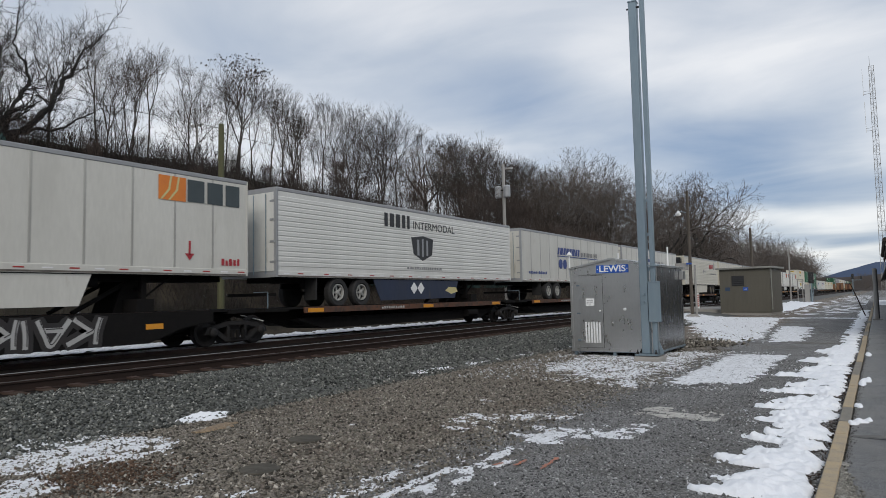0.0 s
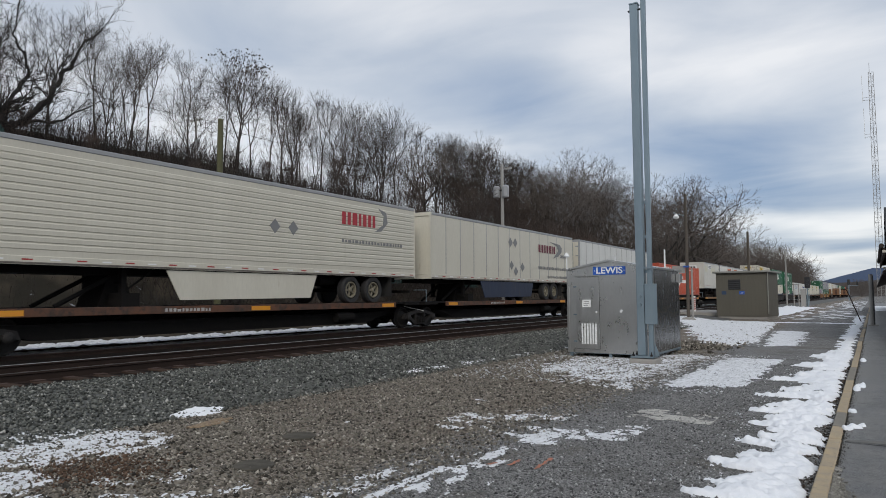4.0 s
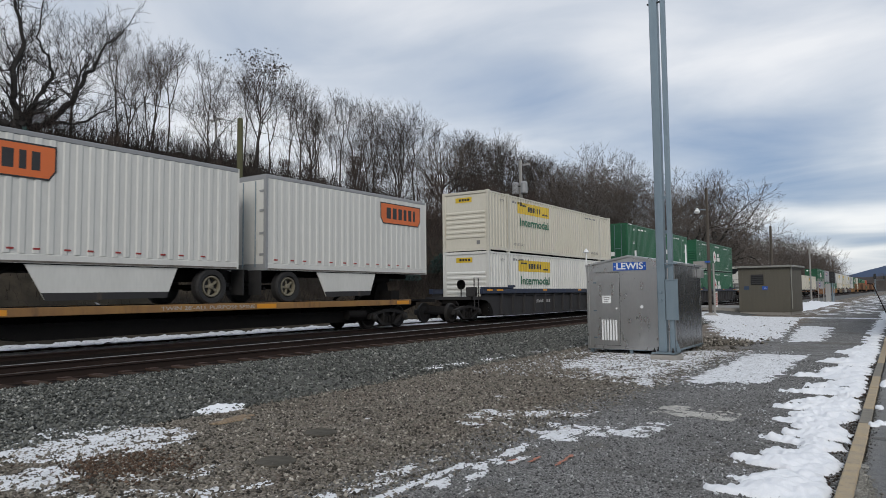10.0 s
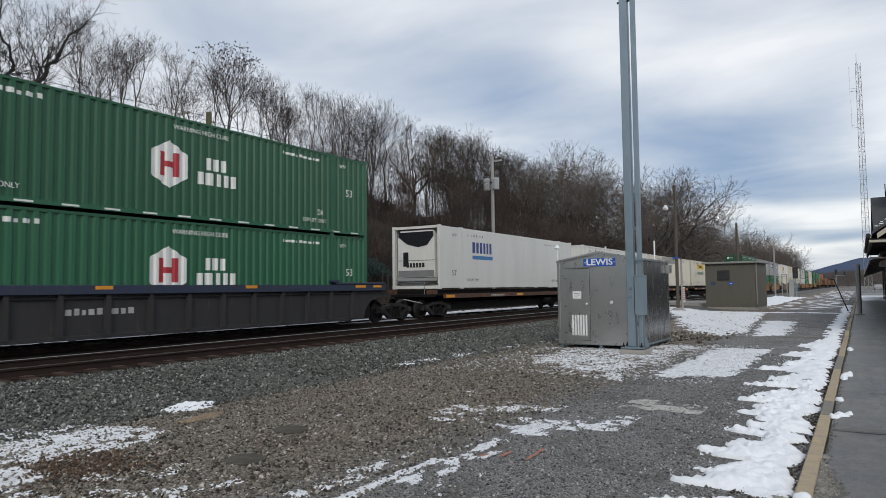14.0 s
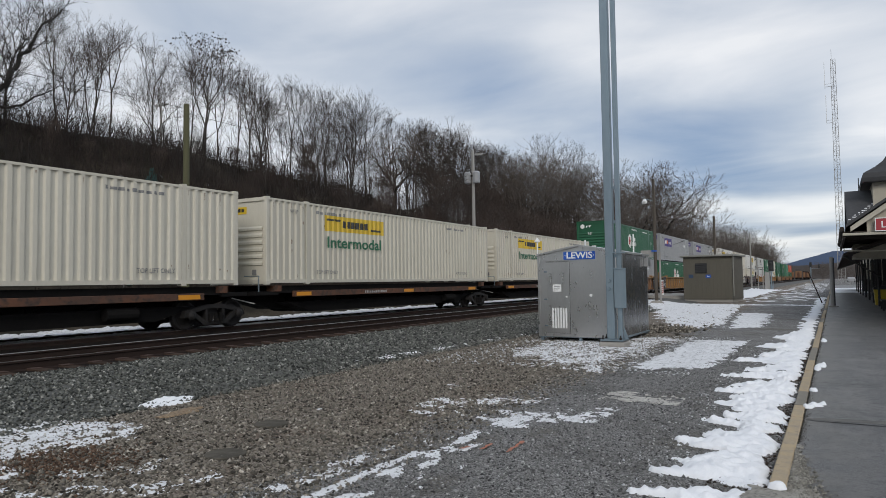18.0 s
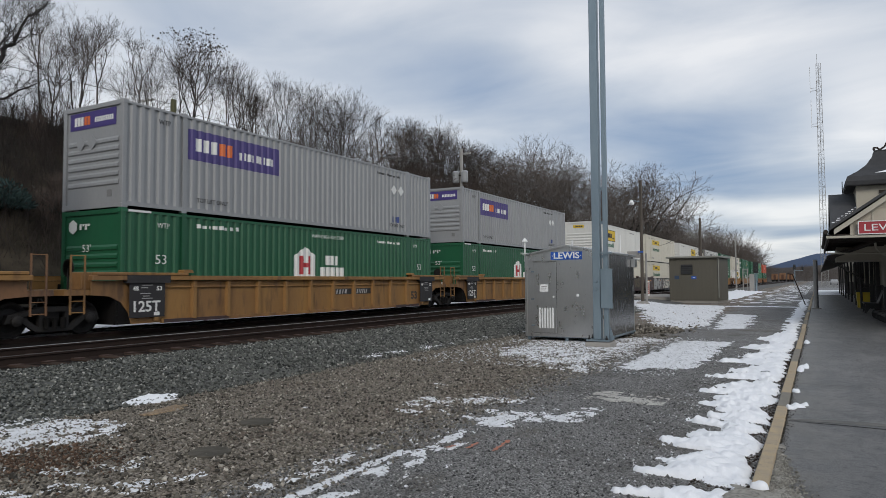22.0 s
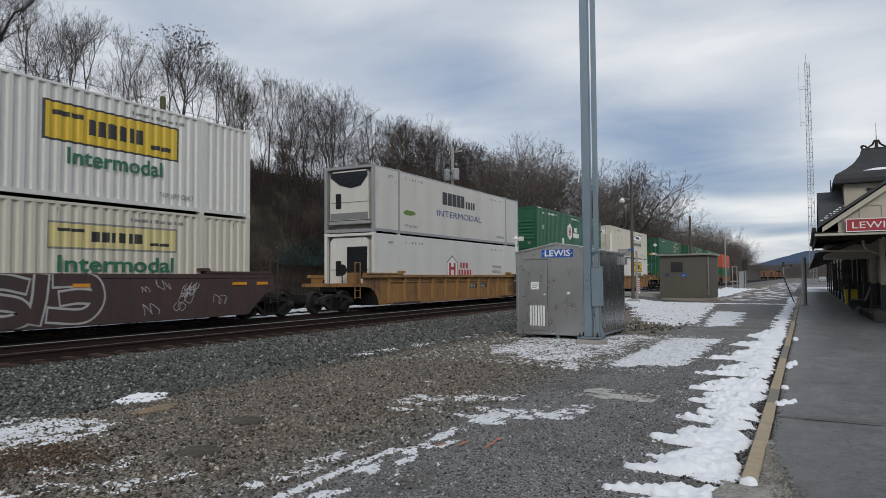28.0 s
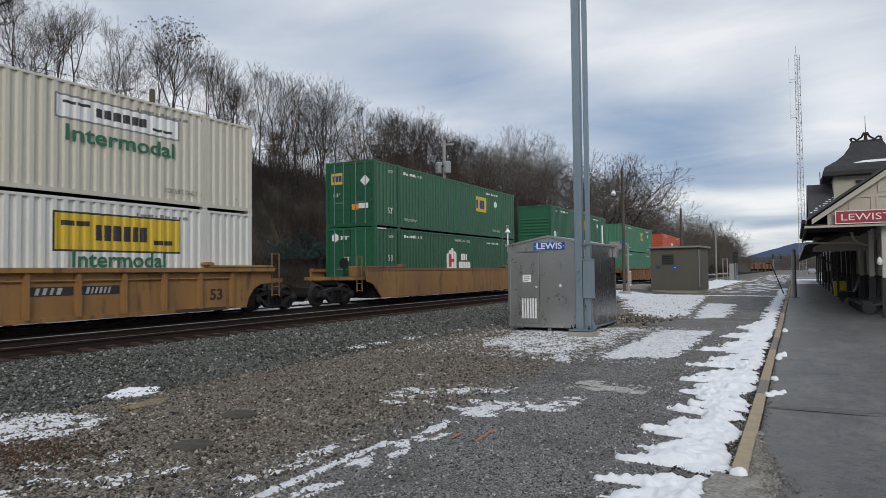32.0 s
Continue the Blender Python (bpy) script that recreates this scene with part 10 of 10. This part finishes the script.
part("house_field", Shape().prism([(6.56, 1.1), (7.64, 1.1), (7.64, 1.71), (7.1, 2.02), (6.56, 1.71)], HALF - 0.002, HALF + 0.001, "yz"), SIGNWHITE, h)
part("red_bars", Shape().box(HALF + 0.001, HALF + 0.004, 6.75, 6.95, 1.1, 1.72).box(HALF + 0.001, HALF + 0.004, 7.25, 7.45, 1.1, 1.72).box(HALF + 0.001, HALF + 0.004, 6.95, 7.25, 1.36, 1.5), INKRED, h)
bars(c, 8.0, 9.0, 1.45, 1.75, 3, INKRED, flat=True)
bars(c, 7.8, 9.4, 1.1, 1.38, 5, INKRED, flat=True)
side_words(c, "TEMPERATURE", 12.1, 1.5, 0.15, 1.25, INKGREY)
side_words(c, "CONTROLLED", 12.1, 1.22, 0.15, 1.25, INKGREY)
mark_53(c, INKGREY)
c = container("refrigerated_container", "white smooth refrigerated container with a black word mark, stacked on top", 459.5, 3.22, WHITE, end="reefer", trim=SILVER, smooth_walls=True)
bars(c, 6.1, 8.6, 1.72, 2.35, 5, INKBLACK, flat=True, gap=0.12)
bars(c, 8.7, 9.9, 1.72, 2.1, 4, INKBLACK, flat=True)
side_words(c, "INTERMODAL", 5.5, 1.1, 0.32, 5.15, INKBLUE)
part("leaf_mark", Shape().prism([(2.35, 1.02), (2.6, 1.14), (3.3, 1.12), (3.5, 0.98), (3.0, 0.9), (2.5, 0.92)], HALF - 0.006, HALF - 0.001, "yz"), mat_leaf := mat("leaf_green_mark", (0.12, 0.22, 0.02), 0.5), c)
c = container("shipping_container", "green corrugated container with a yellow panel, stacked below", 479.0, 0.32, GREEN, end="doors", ink=INKWHITE)
emp_brand(c, 7.4, 1.1)
emp_end(c, 1.85)
c = container("shipping_container", "green corrugated container with a white hexagon mark, stacked on top", 479.0, 3.22, GREEN, ink=INKWHITE)
green_brand(c, hex_y=7.27, hex_z=1.55, name_y=8.15)
green_end(c)
c = container("shipping_container", "bright white container with a black-bordered yellow panel, stacked below", 498.6, 0.32, CLEANWHITE, end="doors")
yellow_freight(c, 9.45, 13.2, 1.56, 2.46, border=INKBLACK, wy=(9.9, 12.7), wz=1.12)
part("end_panel", Shape().box(-0.9, 0.6, 0.0, 0.012, 2.05, 2.45), INKYELLOW, c)
c = container("shipping_container", "rust-stained cream container with an outlined name panel, stacked on top", 498.6, 3.22, CREAM, end="doors")
yellow_freight(c, 9.47, 13.13, 1.95, 2.47, panel=SIGNWHITE, border=INKGREY, wy=(9.7, 13.0), wz=1.38)
part("end_panel", Shape().box(-0.9, 0.9, 0.0, 0.012, 2.1, 2.5), SIGNWHITE, c)
part("end_blocks", sum_shape([Shape().box(-0.5 + 0.17 * i, -0.38 + 0.17 * i, -0.006, -0.0001, 2.2, 2.4) for i in range(6)]), INKBLACK, c)
rr = random.Random(8)
for _ in range(16):
    yy, zz = rr.uniform(0.4, 5), rr.uniform(0.3, 2.4)
    rust_run(c, rr, yy, zz, 0.3, 1.7)

# last cars: single wells
for k, y in enumerate((522.1, 545.6, 569.1, 592.7)):
    well_wagon("ochre-brown single well wagon with sloping ends" if k == 0 else "weathered brown single well wagon", y, y + 16.15, (y - 2.4, y + 18.5), TANCAR if k else YELLOWCAR, slope=(k == 0), smooth_side=(k == 0), rim=TANCAR)
    lo = container("shipping_container", "green corrugated container stacked below", y, 0.32, GREEN if k != 2 else LIGHTGREEN, end="doors", ink=INKWHITE)
    if k == 0:
        green_brand(lo, hex_y=7.35, hex_z=1.5, name_y=8.15, house=True)
        green_end(lo, True)
    else:
        mark_53(lo, INKWHITE)
    hi = container("shipping_container", ("green corrugated container with a yellow panel, stacked on top", "green corrugated container with pale blocks, stacked on top", "faded green corrugated container, stacked on top", "orange-red corrugated container, stacked on top")[k],
                   y, 3.22, (GREEN, GREEN, LIGHTGREEN, ORANGE)[k], end=("doors", "ribs", "plain", "ribs")[k], ink=INKWHITE)
    if k < 3:
        emp_brand(hi, 10.35 if k == 0 else 9.0, 1.42)
        if k == 0:
            emp_end(hi)
    else:
        bars(hi, 7.0, 9.0, 1.3, 1.8, 2, INKWHITE)

# ======== timber ties, tie plates: the nearest three hundred on their own, the rest joined ========
def build_ties():
    for track, x, first, many in ((near_track, TRACK_NEAR, 0.0, 120), (far_track, TRACK_FAR, 0.0, 70)):
        rnd = random.Random(int(-x * 10))
        for i in range(many):
            y = first + i * 0.545
            ob = part("tie", lambda: Shape().box(-1.3, 1.3, -0.115, 0.115, -0.18, 0.0, 0.01), TIEWOOD, track, key="tie")
            ob.matrix_basis = pose(rnd.uniform(-0.04, 0.04), y + rnd.uniform(-0.03, 0.03), -0.155 + rnd.uniform(-0.008, 0.008), 0, 0, rnd.uniform(-1.2, 1.2))
            for s in (-0.7535, 0.7535):
                if i < 60 and x == TRACK_NEAR:
                    pl = part("tie_plate", lambda: Shape().box(-0.18, 0.18, -0.09, 0.09, 0, 0.012), PLATE, track, key="tplate")
                    pl.matrix_basis = pose(s, y, -0.152)
        sh = Shape()
        for i in range(many, many + 500):
            sh.box(-1.3, 1.3, first + i * 0.545 - 0.115, first + i * 0.545 + 0.115, -0.36, -0.168)
        for i in range(1, 40):
            sh.box(-1.3, 1.3, first - i * 0.545 - 0.115, first - i * 0.545 + 0.115, -0.36, -0.168)
        part("far_ties", sh, TIEWOOD, track, kind="stuff")


build_ties()


# ======== what moves ========
def motions():
    for ob, y, z in CARRIED:
        walk(ob, [(t, pose(TRACK_FAR, y - s, z)) for t, s in SPEED_ROWS])


motions()
